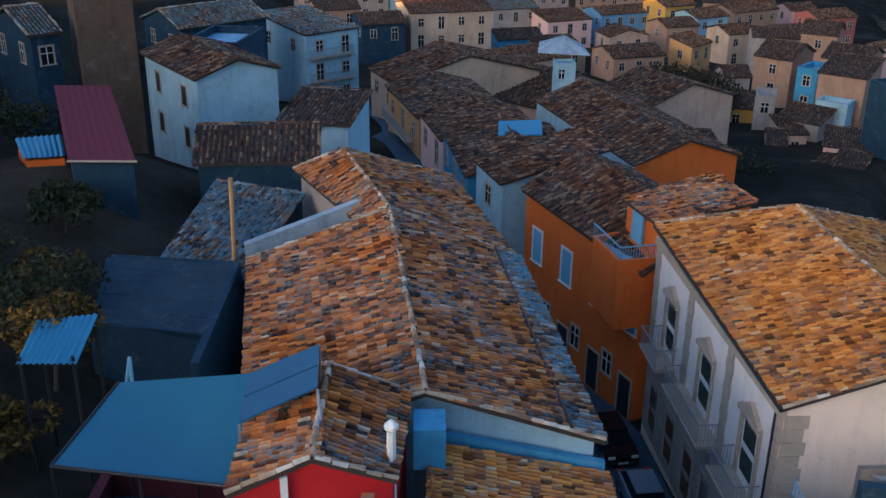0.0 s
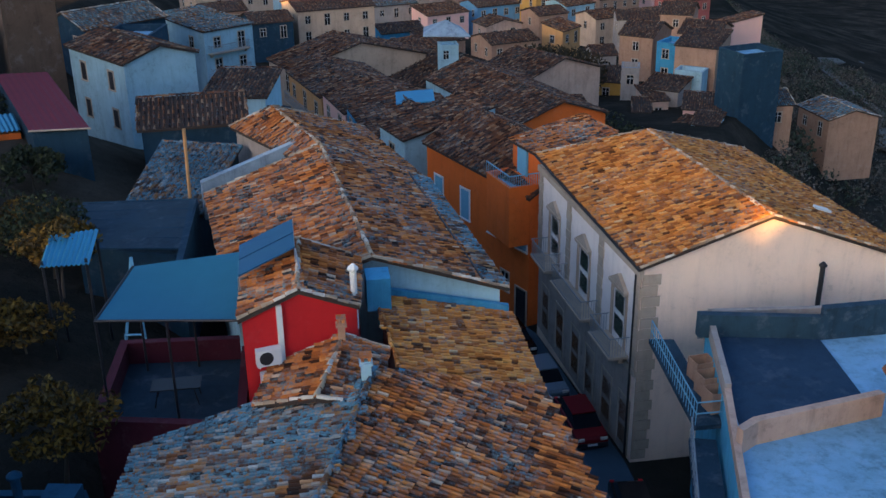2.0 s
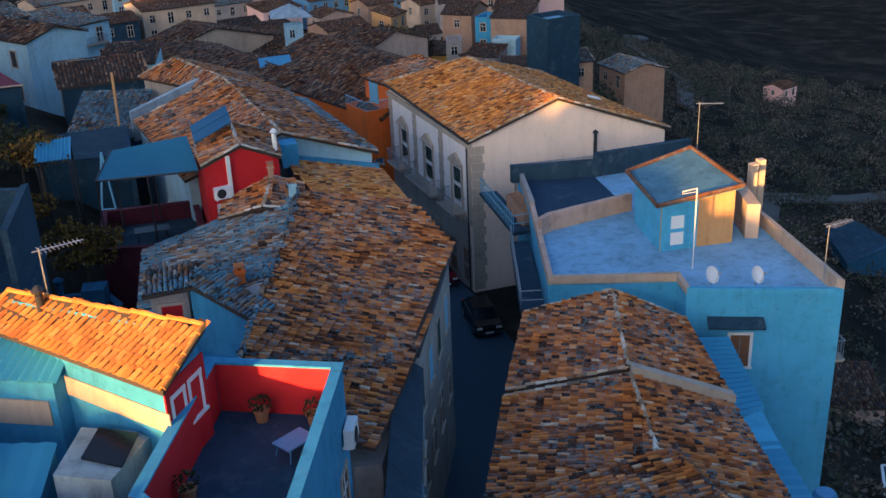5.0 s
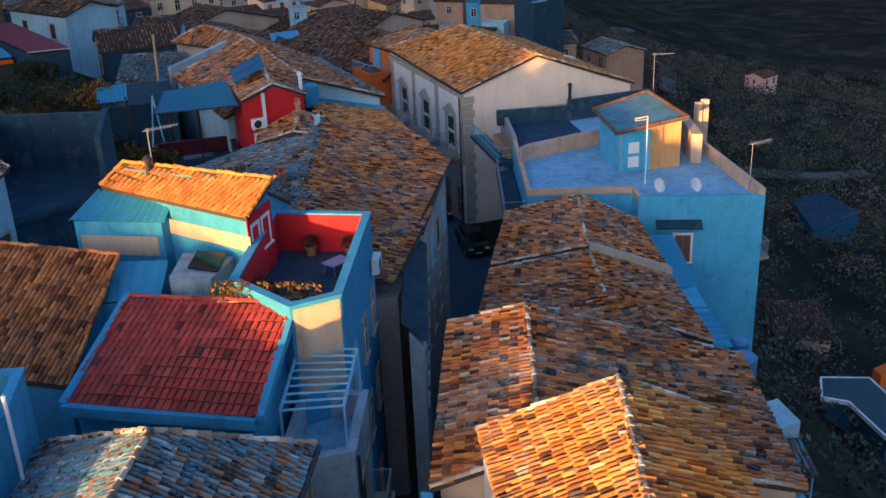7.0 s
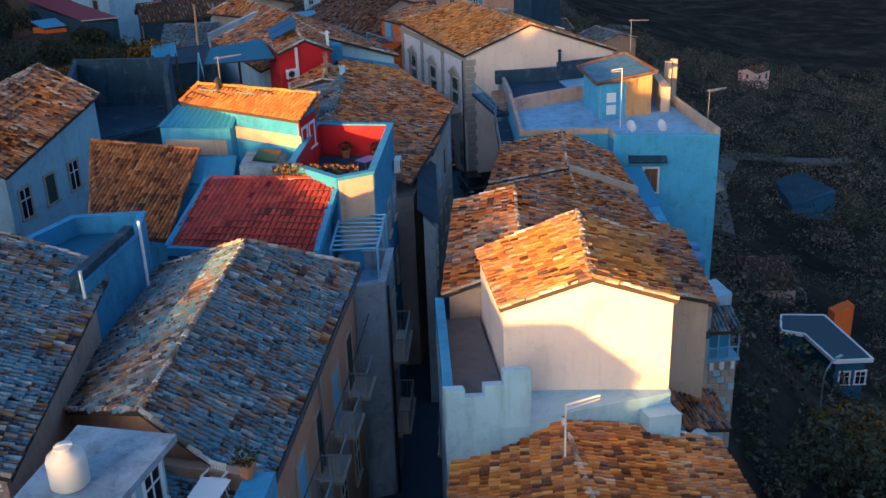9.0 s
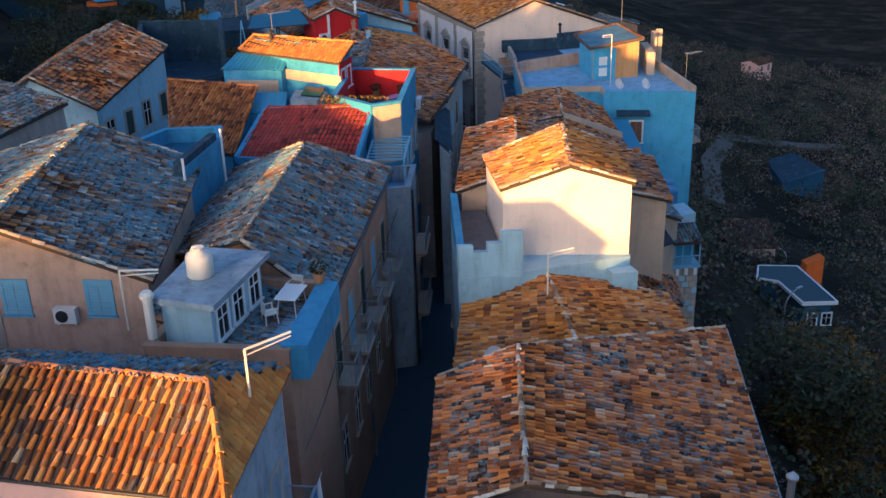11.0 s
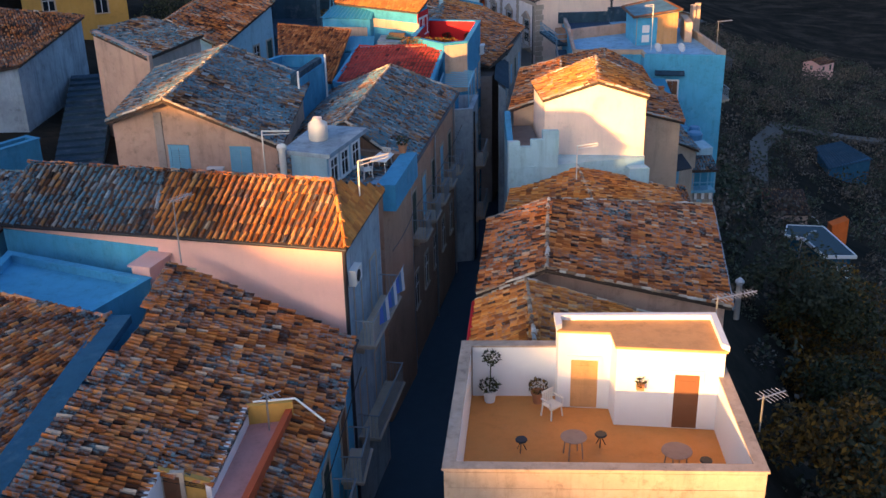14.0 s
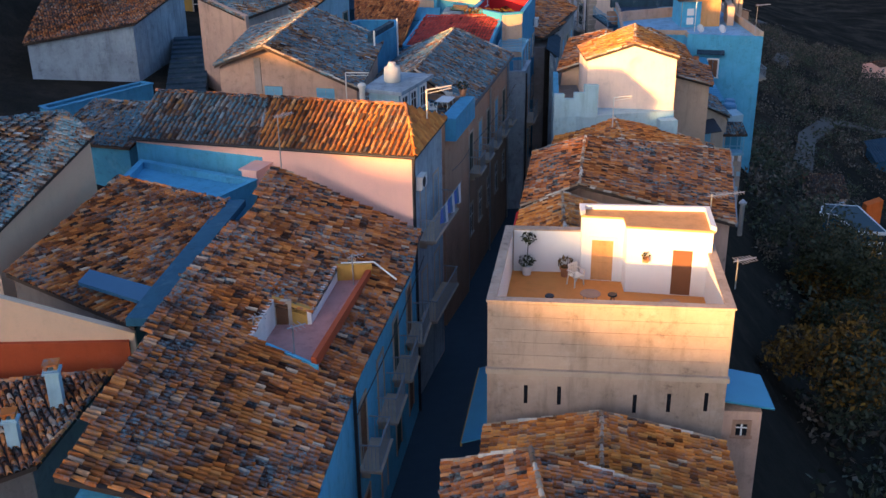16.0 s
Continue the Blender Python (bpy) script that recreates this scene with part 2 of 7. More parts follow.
def thing(name, at, label, category, group="", kind=""):
    e = new(name)
    e.location = at
    e.empty_display_size = 0.3
    return tagged(e, label, category, group, kind)


def at_wall(p0, p1, s, z):
    """The frame of a wall that runs from p0 to p1 with the inside on its left: x along it, -y outwards."""
    a, b = Vector(p0[:2]), Vector(p1[:2])
    d = (b - a).normalized()
    o = a + d * s
    return Matrix(((d.x, -d.y, 0, o.x), (d.y, d.x, 0, o.y), (0, 0, 1, z), (0, 0, 0, 1)))


SHADE_CREST = (9, 9, 9, 6.2, 5.9, 4.6, 4.2, 5.6, 5.8, 4.8, 2.2, 2.2, 3.2, 3.2, -0.8, -0.4, 0)    # unseen ridge heights, chosen to block the low sun from parts of the village


def ground_z(x, y):
    """The street's rise to the south, the bank to the west and the valley to the east, with an unseen ridge added to
    block the sun.
    """
    base = np.interp(y, (-400, -260, -140, -60, -42, 0, 30, 60, 100, 160, 220, 300, 900), (14, 14, 8, 3.0, 2.2, 0.8, 0.2, -1.5, -5, -12, -17, -24, -60))
    street_x = np.interp(y, (-120, -54, -25, 3, 30, 60, 160), (-44, -19, -8, 4.5, 12, 14, 30))
    edge_x = np.interp(y, (-120, -54, -25, 3, 30, 60, 100, 125, 215, 300, 600), (-44, -19, -8, 4.5, 12, 16, 36, 52, 90, 120, 200))
    east = np.interp(x - edge_x, (0, 11, 16, 20, 30, 70, 100, 170, 320, 600, 1200), (0, 0, -5, -8, -17.5, -34, -44, -62, -66, -20, 60))
    k = np.interp(y, (-420, -300, -160, -70), (0.0, 0.15, 0.7, 1.0))
    kw = np.interp(y, (40, 130), (1.0, 0.3))
    west = np.interp(x - street_x, (-200, -90, -60, -45, -24, -16, -10, 0), (20, 20, 19, 12, 9, 4, 0, 0))
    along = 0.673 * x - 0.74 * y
    shade_crest = np.interp(x - street_x, (-150, -95, -68, -48), (0, 1, 1, 0)) * np.interp(along, (-60, -30, -10.8, -9, -6, 0, 4, 6, 8.5, 11, 13, 17.5, 20, 24, 30, 40, 60), SHADE_CREST)
    bank = 4.0 * np.exp(-(((x + 20) / 8) ** 2 + ((y - 55) / 11) ** 2))
    return base + east * k + west * kw + shade_crest + bank


# one curved clay tile: a tapering half barrel with a thick lower lip
def tile_shape(L=0.42, r=0.083, r2=0.064, th=0.02, seg=4):
    vs, fs = [], []
    for i in range(seg + 1):
        a = math.pi * i / seg
        c, s = math.cos(a), math.sin(a)
        vs += [(r * c, 0, 1.25 * r * s), (r2 * c, L, 1.25 * r2 * s - 0.015), ((r - th) * c, 0, 1.25 * (r - th) * s - 0.01)]
    for i in range(seg):
        a, b = 3 * i, 3 * i + 3
        fs += [(a, b, b + 1, a + 1), (a + 2, b + 2, b, a)]
    return np.array(vs), fs


TV, TF = tile_shape()
TILE_MESH = {}
FLAT = {"red": (1.45, 1.0, 0.35), "newo": (1.4, 1.0, 0.45)}      # flat interlocking tiles are wide and low
for key in TILE:
    me = bpy.data.meshes.new("tile_" + key)
    me.from_pydata([tuple(p) for p in TV * FLAT.get(key, (1, 1, 1))], [], TF)
    me.materials.append(TILE[key][0])
    TILE_MESH[key] = me
rng = np.random.default_rng(7)
PENDING = []          # single tiles, linked at the end


def roof_slope(parent, corners, kind="old", near=0, focus=None, pitch=0.20, step=0.335, thick=0.14, wild=1.0):
    """A tiled slope: corners run along the eave (two) and back along the ridge (one or two). near: how many tiles nearest to focus become parts."""
    C = [Vector(c) for c in corners]
    slab = MB().slab([c + Vector((0, 0, -0.02)) for c in C], thick)
    ob = part("roof", slab, M_ROOFBASE, parent)
    e = (C[1] - C[0]).normalized()
    n = Vector((0, 0, 0))
    for i in range(len(C)):
        a, b = C[i] - C[0], C[(i + 1) % len(C)] - C[0]
        n += a.cross(b)
    n.normalize()
    if n.z < 0:
        n = -n
    e = (e - n * e.dot(n)).normalized()
    up = n.cross(e)
    mid = sum(C, Vector()) / len(C)
    if up.dot(mid - C[0]) < 0:
        up = -up
    P2 = np.array([((c - C[0]).dot(e), (c - C[0]).dot(up)) for c in C])
    H = np.array([(c - C[0]).dot(n) for c in C])
    xs = np.arange(P2[:, 0].min() + pitch / 2, P2[:, 0].max(), pitch)
    ys = np.arange(-0.03, P2[:, 1].max() - 0.1, step)
    X, Y = np.meshgrid(xs, ys)
    X, Y = X.ravel(), Y.ravel()
    yy = Y + step * 0.5
    h = np.full(X.shape, np.nan)
    for k in range(1, len(C) - 1):
        a, b, c = P2[0], P2[k], P2[k + 1]
        den = (b[1] - c[1]) * (a[0] - c[0]) + (c[0] - b[0]) * (a[1] - c[1])
        w0 = ((b[1] - c[1]) * (X - c[0]) + (c[0] - b[0]) * (yy - c[1])) / den
        w1 = ((c[1] - a[1]) * (X - c[0]) + (a[0] - c[0]) * (yy - c[1])) / den
        w2 = 1 - w0 - w1
        inside = (w0 >= -1e-6) & (w1 >= -1e-6) & (w2 >= -1e-6) & np.isnan(h)
        h[inside] = (w0 * H[0] + w1 * H[k] + w2 * H[k + 1])[inside]
    ok = ~np.isnan(h)
    X, Y, h = X[ok], Y[ok], h[ok]
    N = len(X)
    if N == 0:
        return ob
    X = X + rng.normal(0, 0.012 * wild, N)
    Y = Y + rng.normal(0, 0.02 * wild, N)
    sag = 0.05 * wild * np.sin(X * 0.9 + Y * 0.5 + C[0].x) * np.sin(Y * 0.8)
    h = h + rng.normal(0.01, 0.012 * wild, N) + sag * 0.6 + 0.02
    yaw = rng.normal(0, 0.045 * wild, N)
    sc = rng.uniform(0.92, 1.08, N)
    tilt = rng.normal(0.05, 0.02, N)
    o, e3, u3, n3 = (np.array(v) for v in (C[0], e, up, n))
    org = o + X[:, None] * e3 + Y[:, None] * u3 + h[:, None] * n3
    ax = np.cos(yaw)[:, None] * e3 + np.sin(yaw)[:, None] * u3
    ay = -np.sin(yaw)[:, None] * e3 + np.cos(yaw)[:, None] * u3
    ay = ay - tilt[:, None] * n3
    singles = np.zeros(N, bool)
    if near:
        near = min(round(near * 0.46), 135)
        d = np.linalg.norm(org[:, :2] - np.array(focus[:2]), axis=1)
        singles[np.argsort(d)[:near]] = True
    for i in np.nonzero(singles)[0]:
        m = Matrix(((ax[i][0] * sc[i], ay[i][0], n3[0], org[i][0]), (ax[i][1] * sc[i], ay[i][1], n3[1], org[i][1]), (ax[i][2] * sc[i], ay[i][2], n3[2], org[i][2]), (0, 0, 0, 1)))
        PENDING.append((TILE_MESH[kind], ob, m))
    rest = np.nonzero(~singles)[0]
    if len(rest):
        tv = TV * FLAT.get(kind, (1, 1, 1))
        V = (org[rest][:, None, :] + tv[None, :, 0:1] * sc[rest][:, None, None] * ax[rest][:, None, :] + tv[None, :, 1:2] * ay[rest][:, None, :] + tv[None, :, 2:3] * n3[None, None, :]).reshape(-1, 3)
        F = (np.array(TF)[None] + (np.arange(len(rest)) * len(TV))[:, None, None]).reshape(-1, 4)
        me = bpy.data.meshes.new("tiles")
        me.from_pydata(V, [], F)
        me.materials.append(TILE[kind][1])
        t = new("tiles", me)
        t.parent = ob
        t["kind"] = "stuff"
    return ob


def ridge_caps(parent, p0, p1, kind="pale", size=1.25):
    """A line of larger half-round tiles bedded along a ridge or a hip."""
    p0, p1 = Vector(p0), Vector(p1)
    L = (p1 - p0).length
    d = (p1 - p0).normalized()
    side = d.cross(Vector((0, 0, 1))).normalized()
    upv = side.cross(d)
    mb = MB()
    n = max(1, int(L / 0.4))
    for i in range(n):
        o = p0 + d * (L * i / n) + upv * (0.04 + rng.normal(0, 0.012)) + side * rng.normal(0, 0.015)
        k = size + rng.normal(0, 0.07)
        vs = [o + side * (p[0] * k) + d * p[1] + upv * (p[2] * k) for p in TV]
        mb.add(vs, TF)
    ob = part("ridge_tiles", mb, TILE[kind][1], parent)
    ob["kind"] = "stuff"
    return ob


def inset(poly, d):
    """A convex outline moved inwards by d."""
    out, n = [], len(poly)
    for i in range(n):
        p, a, b = Vector(poly[i][:2]), Vector(poly[i - 1][:2]), Vector(poly[(i + 1) % n][:2])
        e1, e2 = (p - a).normalized(), (b - p).normalized()
        n1, n2 = Vector((-e1.y, e1.x)), Vector((-e2.y, e2.x))
        k = n1 + n2
        k = k / max(0.3, 1 + n1.dot(n2))
        q = p + k * d
        out.append((q.x, q.y))
    return out


def gable_house(name, label, sw, se, ne, nw, rs, rn, base, wall, kind="old", near=0, focus=None, hip_s=False, hip_n=False, over=0.25, caps=True, **kw):
    """A house with a ridge from rs to rn; corners are those of its eaves."""
    h = thing(name, ((sw[0] + ne[0]) / 2, (sw[1] + ne[1]) / 2, base), label, "house")
    fp = inset([sw, se, ne, nw], over)
    z = [p[2] - 0.16 for p in (sw, se, ne, nw)]

    def along(a, b, za, zb, r):
        """Where the gable's foot stands under the ridge, kept on the wall."""
        A, B, R = Vector(a), Vector(b), Vector(r[:2])
        t = max(0.05, min(0.95, (R - A).dot(B - A) / (B - A).length_squared))
        return tuple(A + (B - A) * t)

    s_pt = along(fp[0], fp[1], 0, 0, rs)
    n_pt = along(fp[2], fp[3], 0, 0, rn)
    zs = rs[2] - 0.17 if not hip_s else min(z[0], z[1])
    zn = rn[2] - 0.17 if not hip_n else min(z[2], z[3])
    poly = [fp[0], s_pt, fp[1], fp[2], n_pt, fp[3]]
    tops = [z[0], zs, z[1], z[2], zn, z[3]]
    mb = MB()
    n = 6
    vs = [(p[0], p[1], base) for p in poly] + [(p[0], p[1], t) for p, t in zip(poly, tops)]
    mb.add(vs, [(i, (i + 1) % n, n + (i + 1) % n, n + i) for i in range(n)] + [(11, 6, 7), (11, 7, 10), (8, 9, 10), (8, 10, 7), (5, 4, 3, 2, 1, 0)])
    w = part("wall", mb, wall, h)
    roof_slope(h, [nw, sw, rs, rn], kind, near, focus, **kw)
    roof_slope(h, [se, ne, rn, rs], kind, near if focus else 0, focus, **kw)
    if hip_s:
        roof_slope(h, [sw, se, rs], kind, **kw)
    if hip_n:
        roof_slope(h, [ne, nw, rn], kind, **kw)
    if caps:
        cap = kind if kind in ("newo", "red", "brown", "dark") else "pale"
        ridge_caps(h, rs, rn, cap)
        for a, r in ((nw, rn), (ne, rn), (sw, rs), (se, rs)):
            hip = hip_n if r is rn else hip_s
            ridge_caps(h, a, r, cap, 1.25 if hip else 0.95)
    return h


def mono_house(name, label, e0, e1, r1, r0, base, wall, kind="old", near=0, focus=None, over=0.2, **kw):
    """A house under one slope, from its eave e0-e1 up to r1-r0."""
    h = thing(name, ((e0[0] + r1[0]) / 2, (e0[1] + r1[1]) / 2, base), label, "house")
    pts = [e0, e1, r1, r0]
    area = sum(pts[i][0] * pts[(i + 1) % 4][1] - pts[(i + 1) % 4][0] * pts[i][1] for i in range(4))
    q = pts if area > 0 else [e0, r0, r1, e1]
    part("wall", MB().prism(inset(q, over), base, 0, [p[2] - 0.17 for p in q]), wall, h)
    roof_slope(h, pts, kind, near, focus, **kw)
    for a, b in ((e0, r0), (e1, r1), (r0, r1)):
        ridge_caps(h, a, b, kind, 1.05)
    return h


def lining(h, poly, i, pt, z0, z1, mat, label):
    """A facing on the inner side of a parapet."""
    j = (i + 1) % len(poly)
    m = at_wall(poly[i], poly[j], 0, 0)
    L = (Vector(poly[j][:2]) - Vector(poly[i][:2])).length
    part("inner_face", MB().box(pt + 0.06, L - pt - 0.06, pt + 0.004, pt + 0.03, z0, z1, m), mat, h, label)


def flat_house(name, label, poly, base, deck, par, wall, floor_mat, pt=0.22, skip=(), cop=None):
    """A flat-roofed block: poly runs anticlockwise, deck is the floor's height, par the parapet's top."""
    cx, cy = sum(p[0] for p in poly) / len(poly), sum(p[1] for p in poly) / len(poly)
    h = thing(name, (cx, cy, base), label, "house")
    part("wall", MB().prism(poly, base, deck - 0.01), wall, h)
    inner = inset(poly, pt)
    part("terrace_floor", MB().prism(inset(poly, pt - 0.02), deck - 0.02, deck + 0.02), floor_mat, h)
    n = len(poly)
    for i in range(n):
        if i in skip:
            continue
        j = (i + 1) % n
        top = par[i] if isinstance(par, (list, tuple)) else par
        part("parapet", MB().prism([poly[i], poly[j], inner[j], inner[i]], deck - 0.01, top), wall, h)
        lip = inset(poly, -0.05), inset(poly, pt + 0.05)
        part("coping", MB().prism([lip[0][i], lip[0][j], lip[1][j], lip[1][i]], top + 0.002, top + 0.07), cop or wall, h)
    return h


# ---- fittings ----
M_STUCCO = M_WHITE
M_LAUN = [plain("blue_cloth", (0.08, 0.16, 0.5), 0.9), plain("teal_cloth", (0.08, 0.2, 0.35), 0.9), plain("white_cloth", (0.7, 0.7, 0.72), 0.9)]
M_POT = plain("terracotta_pot", (0.45, 0.2, 0.1), 0.8)
M_SOLAR = plain("solar_panel_glass", (0.03, 0.12, 0.22), 0.15, 0.1, 0.2)
M_TANKB = plain("blue_plastic", (0.06, 0.25, 0.45), 0.4)


def window(h, p0, p1, s, z, w=0.9, ht=1.3, frame=M_STONE, shut=None, open_=False, deep=0.12):
    """A window on the wall p0-p1: stone surround, recessed glazing, and shutters if any."""
    m = at_wall(p0, p1, s, z)
    b = 0.14
    mb = MB()
    mb.box(-w / 2 - b, -w / 2, -0.05, 0.1, 0, ht, m).box(w / 2, w / 2 + b, -0.05, 0.1, 0, ht, m)
    mb.box(-w / 2 - b, w / 2 + b, -0.06, 0.1, ht, ht + b, m).box(-w / 2 - b - 0.05, w / 2 + b + 0.05, -0.12, 0.1, -0.08, 0, m)
    win = part("window", mb, frame, h)
    if shut is None or open_:
        g = MB().box(-w / 2, w / 2, -0.012, 0.05, 0, ht, m)
        part("pane", g, M_GLASS, win)
        f = MB().box(-0.03, 0.03, -0.03, 0, 0, ht, m).box(-w / 2, w / 2, -0.03, 0, ht * 0.62, ht * 0.62 + 0.05, m)
        part("window_frame", f, M_WPAINT, win)
    if shut is not None:
        for k in (-1, 1):
            sh = MB()
            if open_:
                x0 = k * (w / 2 + 0.02)
                sh.box(min(x0, x0 + k * w / 2), max(x0, x0 + k * w / 2), -0.1, -0.065, 0, ht, m)
            else:
                x0, x1 = sorted((k * 0.01, k * w / 2))
                n = int(ht / 0.12)
                prof = [(-0.02, 0.0)] + [q for i in range(n) for q in ((-0.04, 0.02 + i * 0.12), (-0.018, 0.11 + i * 0.12))] + [(-0.02, ht), (0.02, ht), (0.02, 0.0)]
                c = len(prof)
                sh.add([(x, y, z) for x in (x0, x1) for y, z in prof], [(i, (i + 1) % c, c + (i + 1) % c, c + i) for i in range(c)] + [tuple(range(c - 1, -1, -1)), tuple(range(c, 2 * c))], m)
            part("shutter", sh, shut, win)
    return win


def wall_door(h, p0, p1, s, z, w=1.0, ht=2.1, mat=M_WOOD, frame=M_STONE):
    m = at_wall(p0, p1, s, z)
    b = 0.13
    mb = MB().box(-w / 2 - b, -w / 2, -0.05, 0.1, 0, ht + b, m).box(w / 2, w / 2 + b, -0.05, 0.1, 0, ht + b, m).box(-w / 2, w / 2, -0.05, 0.1, ht, ht + b, m)
    d = part("door", mb, frame, h)
    leaf = MB().box(-w / 2, w / 2, -0.015, 0.05, 0, ht, m)
    for k in (0.12, 0.55):
        leaf.box(-w / 2 + 0.12, w / 2 - 0.12, -0.03, -0.014, ht * k, ht * (k + 0.33), m)
    part("door_leaf", leaf, mat, d)
    return d


def balcony(h, p0, p1, s0, s1, z, depth=0.95, mat=M_STONE, rail=M_IRON):
    m = at_wall(p0, p1, 0, z)
    b = part("balcony", MB().box(s0, s1, -depth, 0.02, -0.16, 0, m).box(s0 - 0.05, s1 + 0.05, -depth - 0.05, 0.02, -0.06, 0.01, m), mat, h)
    r = MB()
    for x in (s0 + 0.04, s1 - 0.04):
        r.box(x - 0.02, x + 0.02, -depth + 0.03, 0, 0.98, 1.02, m)
        y = -depth + 0.05
        while y < -0.05:
            r.box(x - 0.009, x + 0.009, y - 0.009, y + 0.009, 0, 1.0, m)
            y += 0.14
    r.box(s0, s1, -depth + 0.01, -depth + 0.06, 0.97, 1.03, m).box(s0, s1, -depth + 0.02, -depth + 0.05, 0.08, 0.11, m)
    x = s0 + 0.1
    while x < s1:
        r.box(x - 0.009, x + 0.009, -depth + 0.026, -depth + 0.044, 0, 1.0, m)
        x += 0.14
    part("railing", r, rail, b)["kind"] = "stuff"
    for x in (s0 + 0.35, s1 - 0.35):
        part("bracket", MB().box(x - 0.09, x + 0.09, -depth * 0.75, 0.02, -0.34, -0.16, m).box(x - 0.08, x + 0.08, -depth * 0.4, 0.02, -0.55, -0.34, m), mat, b)
    return b


def gutter(h, p0, p1, r=0.07, mat=M_DARKM):
    part("gutter", MB().tube(p0, p1, r, 8), mat, h)


def downpipe(h, x, y, z0, z1, r=0.05, mat=M_DARKM):
    part("downpipe", MB().tube((x, y, z0), (x, y, z1), r, 8), mat, h)


def chimney(h, x, y, z0, z1, w=0.45, mat=M_STONE, pot=False):
    c = part("chimney", MB().box(x - w / 2, x + w / 2, y - w / 2, y + w / 2, z0, z1).box(x - w / 2 - 0.06, x + w / 2 + 0.06, y - w / 2 - 0.06, y + w / 2 + 0.06, z1 - 0.14, z1 - 0.06), mat, h)
    part("chimney_cap", MB().box(x - w / 2 - 0.04, x + w / 2 + 0.04, y - w / 2 - 0.04, y + w / 2 + 0.04, z1 + 0.14, z1 + 0.2).box(x - w / 2, x - w / 2 + 0.1, y - w / 2, y + w / 2, z1, z1 + 0.14).box(x + w / 2 - 0.1, x + w / 2, y - w / 2, y + w / 2, z1, z1 + 0.14), TILE["old"][1], c)
    return c


def flue(h, x, y, z0, z1, r=0.1, mat=M_METAL):
    f = part("flue", MB().tube((x, y, z0), (x, y, z1), r, 10), mat, h)
    part("cowl", MB().lathe([(r * 1.6, z1 + 0.08), (r * 1.6, z1 + 0.16), (r * 0.4, z1 + 0.3)], (x, y, 0), 10).tube((x, y, z1), (x, y, z1 + 0.1), r * 0.5, 6), mat, f)


def antenna(x, y, z, height=2.4, turn=0.0, arm=1.2, label="thin metal television antenna on a mast"):
    a = thing("antenna", (x, y, z), label, "antenna", "roof antennas")
    part("mast", MB().tube((x, y, z - 0.2), (x, y, z + height), 0.028, 6), M_METAL, a)
    d = Vector((math.cos(turn), math.sin(turn), 0))
    sd = Vector((-d.y, d.x, 0))
    p = Vector((x, y, z + height - 0.08))
    part("boom", MB().tube(p - d * 0.2, p + d * arm, 0.022, 6), M_METAL, a)
    n = int(arm / 0.13)
    for i in range(n):
        c = p + d * (arm * i / n)
        L = 0.32 - 0.012 * i
        part("rod", MB().tube(c - sd * L, c + sd * L, 0.011, 5), M_METAL, a)
    return a


def frame_antenna(x, y, z, height=1.8, turn=0.0, w=1.1):
    """A bent-pipe mast with a flat bar at its head."""
    a = thing("antenna", (x, y, z), "pale rusty pipe antenna mast with a crossbar", "antenna", "roof antennas")
    part("mast", MB().tube((x, y, z - 0.2), (x, y, z + height), 0.035, 6), M_PLAST, a)
    d = Vector((math.cos(turn), math.sin(turn), 0))
    p = Vector((x, y, z + height))
    part("crossbar", MB().tube(p, p + d * w, 0.035, 6).tube(p - Vector((0, 0, 0.18)), p + d * w - Vector((0, 0, 0.12)), 0.02, 6), M_PLAST, a)
    return a


def dish(x, y, z, turn=0.0, r=0.42, post=0.5):
    a = thing("satellite_dish", (x, y, z), "white satellite dish on a short post", "satellite dish", "satellite dishes")
    part("post", MB().tube((x, y, z - 0.1), (x, y, z + post), 0.03, 6), M_METAL, a)
    mb = MB()
    q = Matrix.Translation((x, y, z + post + 0.1)) @ pose(0, 0, 0, 62, 0, turn)
    prof = [(0.02, 0.0), (r * 0.5, 0.03), (r * 0.85, 0.09), (r, 0.13), (r, 0.15), (r * 0.84, 0.11), (r * 0.5, 0.05), (0.02, 0.02)]
    n = 16
    vs = [(rr * math.cos(6.28319 * i / n), rr * math.sin(6.28319 * i / n), zz) for rr, zz in prof for i in range(n)]
    fs = [(k * n + i, k * n + (i + 1) % n, (k + 1) * n + (i + 1) % n, (k + 1) * n + i) for k in range(len(prof) - 1) for i in range(n)]
    mb.add(vs, fs, q)
    part("bowl", mb, M_WPAINT, a)
    part("feed_arm", MB().tube(q @ Vector((0, -r, 0.1)), q @ Vector((0, 0, 0.55)), 0.015, 5).box(-0.05, 0.05, -0.05, 0.05, 0.5, 0.62, q), M_METAL, a)
    return a


def ac_unit(h, p0, p1, s, z):
    m = at_wall(p0, p1, s, z)
    a = part("air_conditioner", MB().box(-0.42, 0.42, -0.36, -0.06, 0, 0.6, m).box(-0.35, -0.3, -0.3, 0, -0.08, 0, m).box(0.3, 0.35, -0.3, 0, -0.08, 0, m), M_WPAINT, h, "white outdoor air-conditioning unit")
    mb = MB()
    q = m @ pose(-0.1, -0.365, 0.3, 90, 0, 0)
    mb.lathe([(0.24, 0), (0.24, 0.02), (0.04, 0.03)], (0, 0, 0), 14)
    mb.v = [tuple(q @ Vector(v)) for v in mb.v]
    part("fan_grille", mb, M_DARKM, a)


